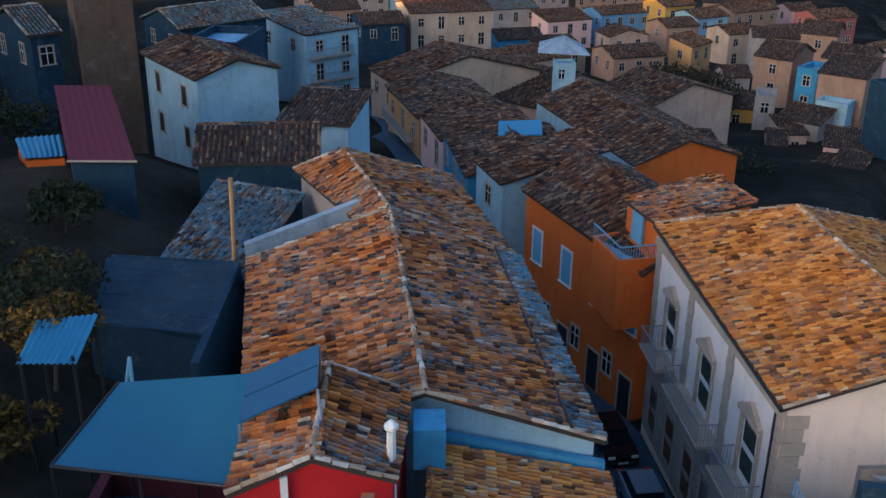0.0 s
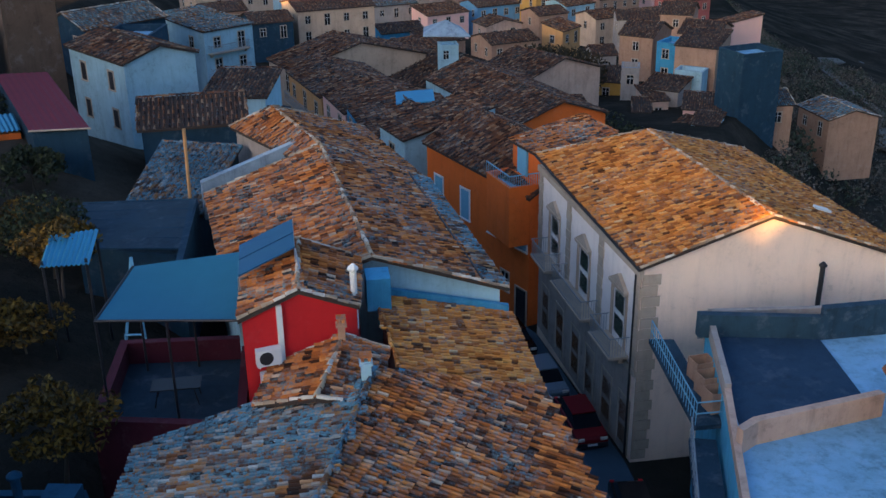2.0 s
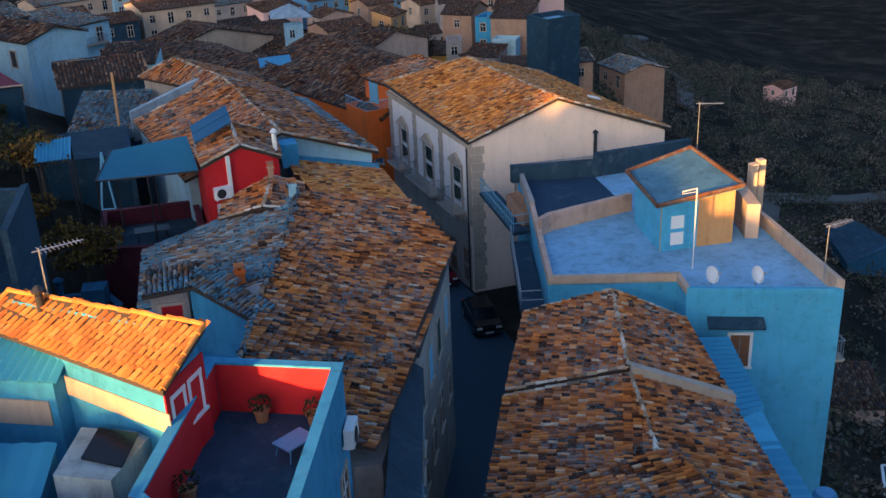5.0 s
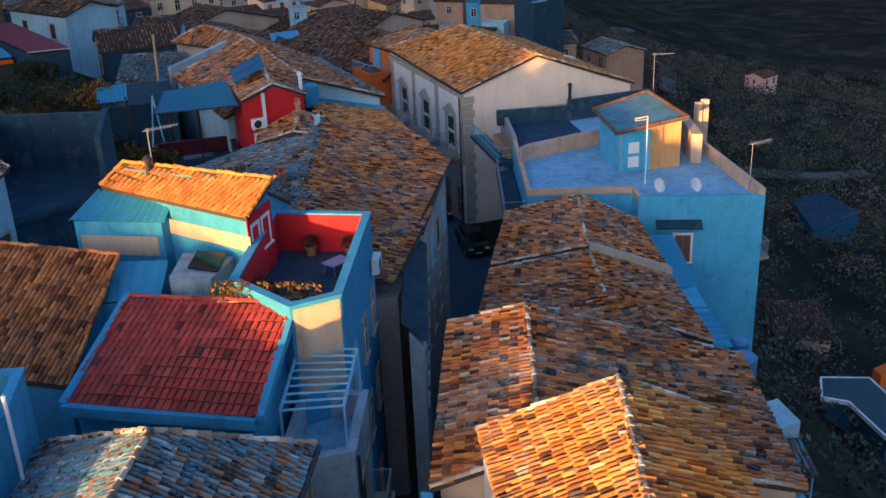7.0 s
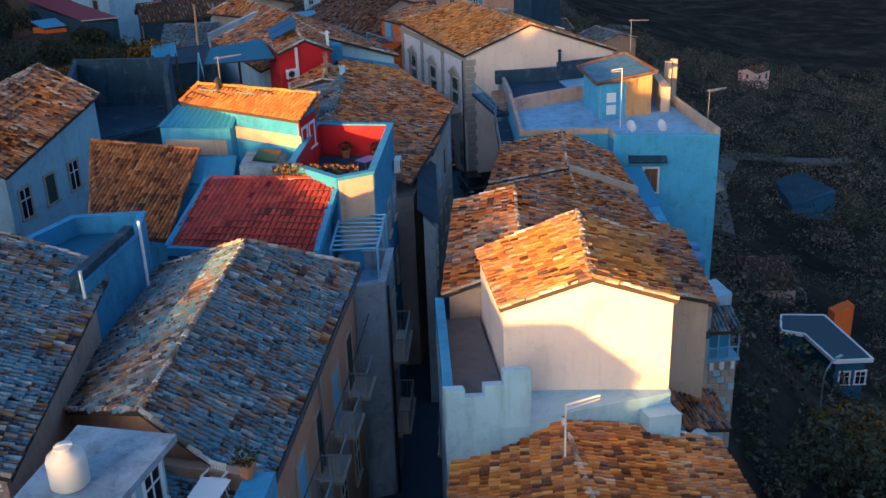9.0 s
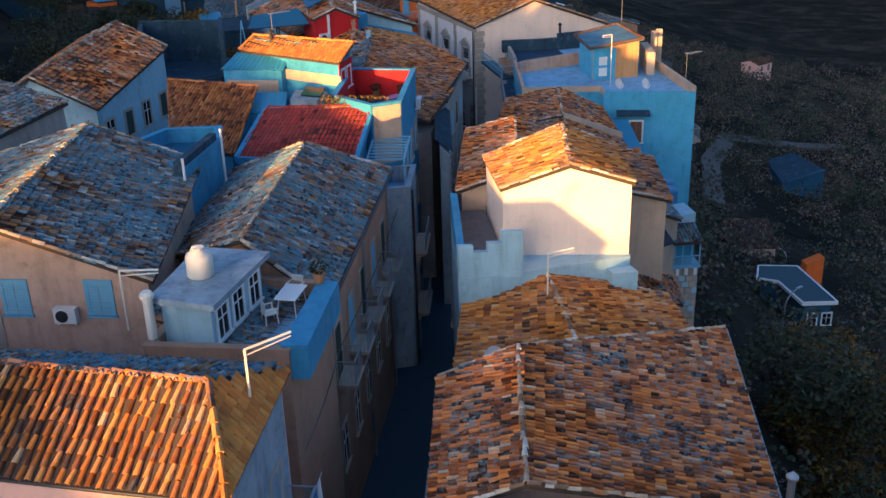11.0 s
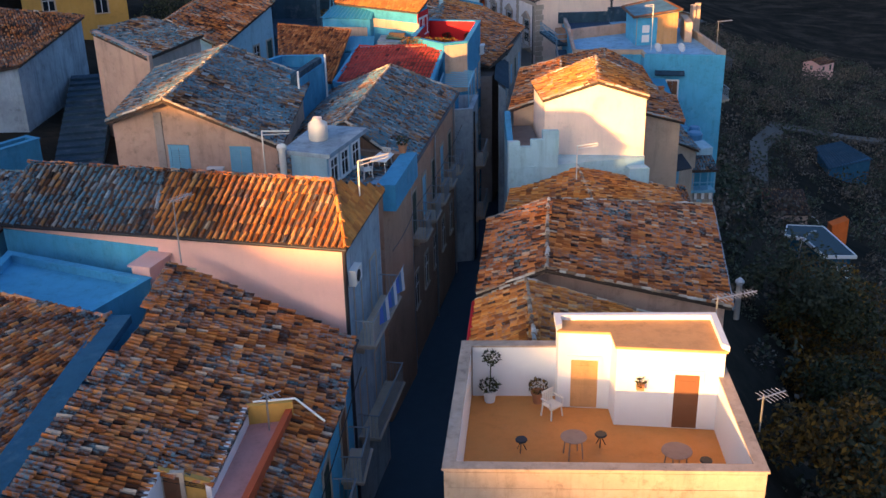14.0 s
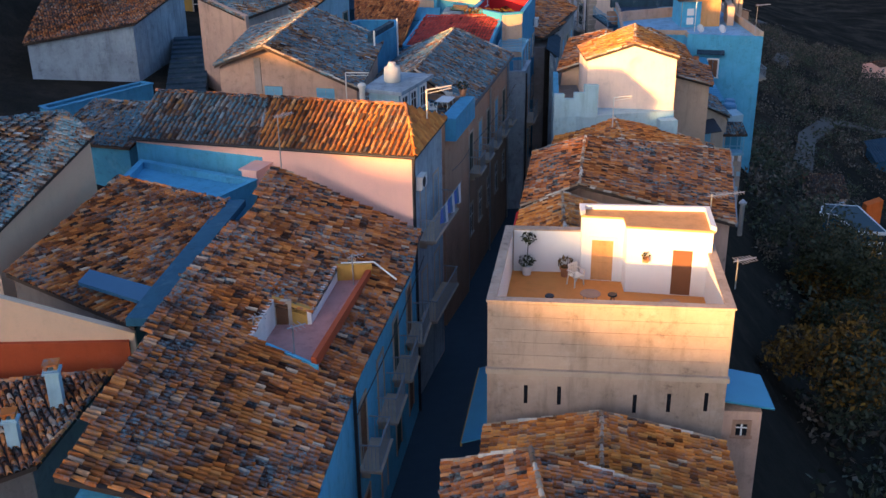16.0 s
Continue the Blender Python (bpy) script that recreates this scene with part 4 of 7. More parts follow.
def red_house():
    h = gable_house("red_house", "small house with bright red plastered walls and tiles", (-5.3, 19.9, 14.7), (-1.2, 20.9, 14.4), (-0.9, 25.0, 14.4), (-5.3, 25.2, 14.6), (-3.25, 20.4, 15.4), (-3.2, 25.0, 15.4), 4, M_RED, "old", 150, (-3, 20), over=0.12)
    fp = inset([(-5.3, 19.9), (-1.2, 20.9), (-0.9, 25.0), (-5.3, 25.2)], 0.12)
    ac_unit(h, fp[0], fp[1], 0.75, 12.9), ac_unit(h, fp[0], fp[1], 0.85, 12.0)
    m = at_wall(fp[0], fp[1], 1.25, 12.2)
    part("downpipe", MB().box(-0.09, 0.09, -0.16, -0.02, 0, 2.75, m), M_WPAINT, h, "white painted flue duct")
    # solar panels on a frame over the west slope
    s = thing("solar_panel", (-4.3, 23.2, 14.9), "two blue glass solar panels on a roof frame", "solar panel")
    a, b, c, d = (Vector(p) for p in ((-5.3, 22.1, 15.25), (-5.3, 23.9, 15.7), (-3.35, 24.0, 16.55), (-3.3, 22.7, 15.95)))
    for f0, f1 in ((0.02, 0.48), (0.52, 0.98)):
        part("panel", MB().slab([a.lerp(b, f0), a.lerp(b, f1), d.lerp(c, f1), d.lerp(c, f0)][::-1], -0.06), M_SOLAR, s)
    for p, q in ((a, a - Vector((0, 0, 0.6))), (d, d - Vector((0, 0, 1.0))), (c, c - Vector((0, 0, 1.3))), (d, Vector((-3.1, 21.6, 15.2)))):
        part("support", MB().tube(p, q, 0.035), M_METAL, s)
    flue(h, -1.35, 21.6, 13.2, 15.4, 0.12, M_WPAINT)
    # canopy on posts beside it
    k = thing("canopy", (-8, 23, 11), "large flat blue-grey canopy sheet on thin posts", "canopy")
    cc = [Vector(p) for p in ((-10.3, 22.1, 14.0), (-5.35, 20.9, 14.2), (-5.45, 25.5, 14.8), (-9.4, 25.5, 14.5))]
    V, n = [], 8
    mb = MB()
    for j in range(n + 1):
        for i in range(n + 1):
            u, v = i / n, j / n
            p = cc[0].lerp(cc[1], u).lerp(cc[3].lerp(cc[2], u), v)
            V.append(p - Vector((0, 0, 0.28 * math.sin(math.pi * u) * math.sin(math.pi * v))))
    V += [p - Vector((0, 0, 0.03)) for p in V]
    N = (n + 1) ** 2
    F = [(j * (n + 1) + i, j * (n + 1) + i + 1, (j + 1) * (n + 1) + i + 1, (j + 1) * (n + 1) + i) for j in range(n) for i in range(n)]
    mb.add(V, F + [tuple(q + N for q in reversed(f)) for f in F])
    part("sheet", mb, M_TARP, k)
    for p in (cc[0], cc[3], cc[0].lerp(cc[1], 0.5), cc[3].lerp(cc[2], 0.5)):
        part("post", MB().tube((p.x, p.y, 9.5), p, 0.05), M_DARKM, k)
    part("valance", MB().tube(cc[0], cc[1], 0.05).tube(cc[3], cc[0], 0.05), M_DARKM, k)
    flat_house("red_terrace", "dark red plastered terrace under the canopy", [(-10.6, 20.6), (-5.4, 19.4), (-5.4, 26.0), (-10.4, 26.4)], 5, 10.0, 10.9, M_MAROON, M_BITUM)
    table_thing(-8.0, 23.0, 10.02, 1.8, 0.9, 0.75, "long dark table under the canopy", M_DARKM)
    lo = flat_house("low_yard_house", "low yard house with a dull purple roof and teal rim", [(-15.5, 15.6), (-11.0, 15.2), (-9.9, 16.4), (-10.6, 18.2), (-15.5, 19.0)], 5, 9.3, 9.7, M_TEALP, M_MAROON)
    part("cistern", MB().prism([(-11.6, 16.6), (-10.6, 16.4), (-10.4, 17.4), (-11.5, 17.6)], 9.3, 10.6), M_TEALP, lo, "teal painted cistern box")
    flue(lo, -12.6, 18.0, 9.3, 10.6, 0.16, M_TEALP)
    # small tiled roof before it
    s1 = gable_house("small_house", "small tiled house with a red side wall", (-4.9, 17.9, 12.6), (-0.9, 16.9, 12.7), (-0.3, 20.3, 12.9), (-4.4, 20.3, 12.6), (-2.9, 16.9, 13.3), (-1.8, 20.6, 13.5), 4, M_RED, "old", 120, (-2.5, 17), over=0.1)
    chimney(s1, -1.24, 18.0, 12.4, 13.9, 0.32, M_WHITE)
    chimney(s1, -1.9, 20.2, 13.0, 14.2, 0.25, M_TAN)


def terrace_house():
    poly = [(-9.7, -7.6), (-8.2, -10.5), (-6.45, -10.25), (-3.6, -3.35), (-7.2, -1.5)]
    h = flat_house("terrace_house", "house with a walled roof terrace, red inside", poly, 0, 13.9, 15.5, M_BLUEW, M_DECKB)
    lining(h, poly, 3, 0.22, 13.92, 15.49, M_RED, "bright red inner face of the parapet")
    lining(h, poly, 4, 0.22, 13.92, 15.49, M_RED, "bright red inner face of the parapet")
    # cream panel stands in for soft light on the south face
    part("south_panel", MB().box(0.1, 1.7, -0.03, 0.02, 12.2, 15.4, at_wall((-8.2, -10.5), (-6.45, -10.25), 0, 0)), M_CREAM, h)
    for i, (s, z) in enumerate(((1.5, 11.0), (4.0, 11.0), (6.3, 11.0), (1.5, 7.5), (4.0, 7.5), (6.3, 7.5), (2.6, 3.5), (5.5, 3.5))):
        window(h, (-6.45, -10.25), (-3.6, -3.35), s, z, 0.8, 1.6, M_STONE, M_LBLUE if i % 3 == 0 else None)
    ac_unit(h, (-6.45, -10.25), (-3.6, -3.35), 6.9, 13.3)
    rg = np.random.default_rng(3)
    for x, y in ((-4.6, -3.7), (-6.0, -2.9), (-6.8, -9.6), (-7.4, -9.9), (-8.9, -7.2), (-9.2, -6.9), (-8.4, -6.0)):
        potted_plant(x, y, 13.94, "leafy plant in a clay pot on the terrace", LEAF_AUT if y < -6 else LEAF_DARK, pot=M_POT)
    table_thing(-5.4, -4.9, 13.94, 1.0, 0.7, 0.45, "low blue garden table on the terrace", M_TANKB, 30)
    pl = thing("planter", (-8.7, -8.3, 14.0), "long clay planter with dry overgrown plants", "planter")
    part("trough", MB().box(-1.6, 1.6, -0.25, 0.25, -0.45, 0.1, pose(-8.7, -8.6, 15.0, 0, 0, -25)), M_TAN, pl)
    f = MB()
    for i in range(9):
        leaves(f, (-10.1 + i * 0.36, -7.9 - i * 0.17, 15.35), 0.42, 0.35, 80, 0.09, rg)
    part("foliage", f, LEAF_AUT, pl)


def orange_roof_house():
    h = mono_house("orange_roof_house", "small upper house under new orange tiles", (-13.5, 1.0, 16.75), (-8.6, -5.1, 16.75), (-7.25, -3.1, 17.4), (-12.5, 1.3, 17.5), 2, M_BLUEW, "newo", 250, (-9, -4), wild=0.4, pitch=0.25, step=0.36)
    poly = inset([(-13.5, 1.0), (-8.6, -5.1), (-7.25, -3.1), (-12.5, 1.3)], 0.2)
    m = at_wall(poly[0], poly[1], 0, 0)
    part("red_side", MB().box(0, 2.1, -0.04, 0.0, 13.5, 16.6, at_wall(poly[1], poly[2], 0, 0)), M_RED, h, "red painted side wall")
    part("cream_band", MB().box(3.2, 7.4, -0.04, 0.0, 15.3, 15.9, m), M_CREAM, h, "cream painted wall band")
    window(h, poly[1], poly[2], 0.6, 15.0, 0.5, 1.1, M_WPAINT), window(h, poly[1], poly[2], 1.5, 15.0, 0.5, 1.1, M_WPAINT)
    flue(h, -11.6, 0.2, 17.0, 17.7, 0.12, M_DARKM)
    k = thing("sheet_roof_annex", (-13, -1, 12), "annex with a blue corrugated roof and cream wall", "house")
    corrugated("roof_sheet", [(-14.9, -0.2, 15.95), (-11.4, -2.0, 15.95), (-10.9, -1.4, 16.6), (-13.7, 1.1, 16.6)], k, M_CORR, 0.3, 0.05)
    part("wall", MB().prism([(-14.7, -0.2), (-11.5, -1.9), (-11.0, -1.4), (-13.6, 1.0)], 10, 0, [15.85, 15.85, 16.4, 16.4]), M_BLUEW, k)
    part("cream_band", MB().box(0.2, 3.4, -0.05, 0.01, 14.5, 15.3, at_wall((-14.7, -0.2), (-11.5, -1.9), 0, 0)), M_CREAM, k)
    g = thing("glazed_lean_to", (-13.5, -4.5, 12), "low lean-to with blue plastic roof sheets", "lean-to")
    corrugated("roof_sheet", [(-15.2, -4.8, 14.35), (-12.0, -5.5, 14.5), (-11.5, -3.6, 15.0), (-14.9, -2.4, 15.0)], g, M_CORR, 0.5, 0.02)
    part("wall", MB().prism([(-15.1, -4.7), (-12.1, -5.4), (-11.6, -3.6), (-14.8, -2.5)], 9, 0, [14.2, 14.35, 14.85, 14.85]), M_BLUEW, g)
    part("light_well", MB().prism([(-10.9, -2.9), (-9.0, -3.9), (-10.2, -5.8), (-11.6, -5.0)], 10, 14.9), M_STAIN, g)
    part("rooflight", MB().slab([(-10.9, -4.6, 15.0), (-9.9, -5.4, 15.0), (-9.4, -4.3, 15.2), (-10.4, -3.6, 15.2)], 0.06), M_GLASS, g)
    antenna(-11.4, 0.8, 16.9, 2.0, 0.3, 1.3)
    mono_house("brown_roof_house", "house under brown pantiles", (-18.6, -6.2, 13.1), (-15.4, -8.4, 13.1), (-13.2, -3.6, 15.5), (-18.0, -0.6, 15.7), 4, M_BLUEW, "brown", 200, (-16, -6), wild=0.25)


def red_roof_house():
    h = mono_house("red_roof_house", "house with a slope of flat dark red tiles", (-15.4, -10.2, 13.5), (-10.0, -13.5, 13.6), (-8.0, -9.7, 15.25), (-13.0, -5.8, 14.75), 1, M_BLUEW, "red", 300, (-11, -12), wild=0.2, pitch=0.25, step=0.42)
    for a, b in (((-15.5, -10.3, 13.6), (-13.1, -5.7, 14.85)), ((-15.5, -10.35, 13.55), (-10.0, -13.6, 13.6)), ((-9.9, -13.6, 13.7), (-7.95, -9.8, 15.35))):
        A, B = Vector(a), Vector(b)
        sd = (B - A).cross(Vector((0, 0, 1))).normalized() * 0.13
        part("coping", MB().slab([A - sd, A + sd, B + sd, B - sd], 0.35), M_BLUEW, h, "bluish-white plastered verge")
    # pergola on the street side
    p = thing("pergola", (-7.4, -11.5, 12), "pale blue slatted pergola on the roof terrace", "pergola")
    A, B, Cc, Dd = (Vector(v) for v in ((-9.2, -13.0, 13.35), (-7.3, -13.4, 13.3), (-6.1, -10.5, 13.55), (-8.0, -9.9, 13.65)))
    for a, b in ((A, Dd), (B, Cc)):
        part("beam", MB().tube(a, b, 0.06, 6), M_LBLUE, p)
    for i in range(9):
        f = i / 8
        part("slat", MB().tube(A.lerp(Dd, f), B.lerp(Cc, f), 0.045, 6), M_LBLUE, p)
    for v in (A, B, Cc, Dd):
        part("post", MB().tube((v.x, v.y, 11.0), v, 0.05, 6), M_LBLUE, p)
    st = flat_house("small_terrace", "small pale terrace below the pergola", [(-9.6, -13.8), (-7.2, -13.9), (-5.9, -10.6), (-8.0, -9.8)], 0, 11.0, 11.9, M_STAIN, M_DECK)
    p0, p1 = (-7.2, -13.9), (-5.9, -10.6)
    for z in (8.0, 4.4):
        wall_door(st, p0, p1, 1.1, z, 0.9, 2.1, M_GREEN), wall_door(st, p0, p1, 2.6, z, 0.9, 2.1, M_LBLUE)
        balcony(st, p0, p1, 0.4, 3.2, z, 0.7)
    downpipe(st, -7.1, -14.0, 1.5, 11.8, 0.06, M_DARKM)


def gabled_house():
    sw, se, ne, nw = (-19.8, -21.5, 13.1), (-14.6, -28.8, 13.4), (-8.65, -15.6, 13.6), (-16.0, -12.2, 13.4)
    h = gable_house("gabled_house", "old house under a grey lichened tile roof", sw, se, ne, nw, (-17.3, -26.5, 15.4), (-12.95, -16.7, 15.8), 1, M_TAN, "grey", 300, (-12, -22), hip_n=True)
    gutter(h, (-14.55, -28.9, 13.3), (-8.55, -15.6, 13.5), 0.09)
    fp = inset([sw, se, ne, nw], 0.25)
    for i in range(5):
        wall_door(h, fp[1], fp[2], 1.5 + 2.7 * i, 9.2, 1.0, 2.3, M_LBLUE if i % 2 else M_GREEN)
        balcony(h, fp[1], fp[2], 0.8 + 2.7 * i, 2.3 + 2.7 * i, 9.2, 0.8)
        window(h, fp[1], fp[2], 1.5 + 2.7 * i, 5.0, 0.9, 1.9, M_STONE)
    for s in (0.3, 7.0, 13.6):
        m = at_wall(fp[1], fp[2], s, 0)
        part("downpipe", MB().tube(m @ Vector((0, -0.12, 1.5)), m @ Vector((0, -0.12, 13.3)), 0.06), M_METAL, h)
    mono_house("link_roof", "short tiled roof behind the terrace", (-16.6, -32.6, 13.2), (-14.4, -28.9, 13.3), (-19.2, -26.0, 14.3), (-21.0, -29.0, 14.2), 1, M_TAN, "grey")
    # terrace with the tank house
    t = flat_house("tank_terrace", "small pale roof terrace beside the street", [(-21.2, -31.2), (-16.8, -33.2), (-14.5, -28.6), (-18.2, -26.2)], 1, 13.5, 14.1, M_TAN, M_DECK)
    k = thing("tank_house", (-18.8, -29.5, 13.3), "small white flat-roofed cabin with pillars", "cabin")
    pts = [(-20.7, -30.5), (-18.9, -31.8), (-16.6, -28.2), (-18.8, -26.9)]
    part("wall", MB().prism(inset(pts, 0.2), 13.4, 15.3), M_WHITE, k)
    part("roof", MB().prism(inset(pts, -0.1), 15.3, 15.5), M_STAIN, k)
    q = inset(pts, 0.2)
    for s in (0.7, 1.9, 3.2):
        window(k, q[1], q[2], s, 13.9, 0.7, 1.1, M_WPAINT)
    tk = thing("water_tank", (-19.0, -29.4, 15.5), "rounded cream plastic water tank with a carry-handle top", "water tank")
    part("tank", MB().lathe([(0.40, 15.5), (0.46, 15.56), (0.46, 16.2), (0.42, 16.32), (0.22, 16.42), (0.2, 16.5), (0.18, 16.52)], (-19.0, -29.4, 0), 18), M_PLAST, tk, smooth=True)
    part("tank_lid", MB().lathe([(0.22, 16.5), (0.22, 16.56), (0.05, 16.6)], (-19.0, -29.4, 0), 14), M_PLAST, tk)
    part("handle", MB().tube((-19.3, -29.4, 16.3), (-19.15, -29.4, 16.6), 0.04).tube((-19.15, -29.4, 16.6), (-18.8, -29.4, 16.55), 0.04), M_PLAST, tk)
    table_thing(-16.0, -29.2, 13.53, 1.3, 0.8, 0.75, "pale garden table on the terrace", M_WPAINT, 60)
    c = chair_proto()
    c.matrix_world = pose(-16.9, -29.9, 13.53, 0, 0, 100)
    copy_thing(c, pose(-15.7, -28.3, 13.53, 0, 0, -40))
    part("bench_wall", MB().prism([(-17.0, -33.0), (-16.2, -33.3), (-14.2, -28.9), (-14.9, -28.6)], 13.0, 14.25), M_BLUEW, t, "pale broad parapet top")
    potted_plant(-14.9, -28.9, 14.32, "small red clay trough of plants", LEAF_DARK, pot=M_POT)


def upper_houses():
    # flat blue-roofed block between the gables
    b = flat_house("blue_flat_house", "flat-roofed block with plastered walls", [(-18.6, -17.9), (-16.6, -14.1), (-16.2, -11.6), (-18.9, -10.9), (-20.9, -13.0)], 2, 14.9, 15.6, M_BLUEW, M_TARP)
    part("stub_wall", MB().prism([(-18.7, -18.0), (-16.7, -14.0), (-17.0, -13.8), (-19.0, -17.8)], 13, 16.0), M_CONC, b)
    for x, y in ((-18.7, -18.0), (-16.6, -14.0)):
        downpipe(b, x + 0.1, y - 0.1, 12.5, 16.2, 0.06, M_WPAINT)
    po = gable_house("peach_house", "house with a weathered peach gable and grey tiles", (-28.8, -23.8, 15.7), (-20.6, -27.2, 14.6), (-17.6, -15.5, 15.1), (-26.5, -12.5, 15.7), (-25.9, -26.1, 17.15), (-22.3, -14.5, 17.2), 2, M_PEACH, "grey", 250, (-22, -24), hip_n=True)
    fp = inset([(-28.8, -23.8), (-20.6, -27.2), (-17.6, -15.5), (-26.5, -12.5)], 0.25)
    for s in (3.3, 6.5):
        window(po, fp[0], fp[1], s, 13.1, 0.8, 1.3, M_LBLUE, M_LBLUE)
    ac_unit(po, fp[0], fp[1], 5.2, 12.9)
    part("pilaster", MB().box(2.2, 2.6, -0.06, 0.02, 11, 16.2, at_wall(fp[0], fp[1], 0, 0)), M_GREYP, po)
    st = thing("vent_stack", (-20.85, -30.8, 13.5), "tall cream round vent stack with a cap", "chimney")
    part("pipe", MB().tube((-20.85, -30.8, 12.8), (-20.85, -30.8, 15.6), 0.16, 12), M_PLAST, st)
    part("cap", MB().lathe([(0.22, 15.6), (0.24, 15.75), (0.16, 15.85)], (-20.85, -30.8, 0), 12), M_PLAST, st)
    frame_antenna(-21.6, -29.6, 14.2, 2.0, -0.3, 1.3)
    # peach tower house behind
    p = mono_house("tall_peach_house", "house with a smooth peach end wall", (-26.9, -12.6, 16.4), (-23.4, -7.3, 16.6), (-27.0, -4.0, 17.4), (-30.2, -8.4, 17.4), 2, M_GREYP, "grey")
    part("end_wall", MB().prism([(-30.1, -8.5), (-26.8, -12.7), (-26.6, -12.4), (-29.9, -8.3)], 4, 0, [17.5, 16.6, 16.6, 17.5]), M_PEACH, p, "peach painted end wall")
    # long white-walled house
    w = gable_house("white_walled_house", "long house with a white wall and dark tiles", (-29.0, 2.5, 14.2), (-22.2, 0.2, 14.2), (-17.4, 7.9, 16.0), (-23.0, 14.0, 15.8), (-25.8, 1.4, 16.2), (-20.4, 10.8, 17.4), 4, M_WHITE, "old", 150, (-21, 3))
    fp = inset([(-29.0, 2.5), (-22.2, 0.2), (-17.4, 7.9), (-23.0, 14.0)], 0.25)
    for i in range(4):
        window(w, fp[1], fp[2], 1.2 + 2.2 * i, 11.6, 0.8, 1.5, M_STONE, M_GREEN if i % 2 else None)
    o = far_house("ochre house on the upper lane", (-38.0, 18.0), (-29.0, 19.0), 17.0, 6, 9, M_OCHRE, "old", "along", 2)
    # concrete shell of an unfinished house
    c = thing("concrete_shell", (-14.5, 12, 6), "unfinished grey concrete house shell without a roof", "house")
    pts = [(-19.5, 8.0), (-13.4, 11.0), (-12.8, 16.2), (-18.8, 17.5)]
    inn = inset(pts, 0.3)
    for i in range(4):
        j = (i + 1) % 4
        if i == 0:
            part("wall", MB().prism([pts[i], pts[j], inn[j], inn[i]], 6, 13.2), M_CONC, c)
        else:
            part("wall", MB().prism([pts[i], pts[j], inn[j], inn[i]], 6, 0, [16.0, 16.2, 16.2, 16.0]), M_CONC, c)
    part("slab", MB().prism(inset(pts, -0.2), 12.9, 13.1), M_CONC, c)
    for s in (1.5, 4.0):
        window(c, inn[2], inn[1], s, 13.6, 0.9, 1.3, M_CONC)
    # the lane of steps
    ls = thing("stepped_lane", (-29, -18, 9), "dark stepped lane climbing between houses", "steps")
    for i in range(26):
        t = i / 25
        c0 = Vector((-31.5, -26)).lerp(Vector((-31, -2)), t)
        part("step", MB().box(c0.x - 1.6, c0.x + 1.2, c0.y, c0.y + 1.05, 4, 9.2 + 0.16 * i), M_CONC, ls)


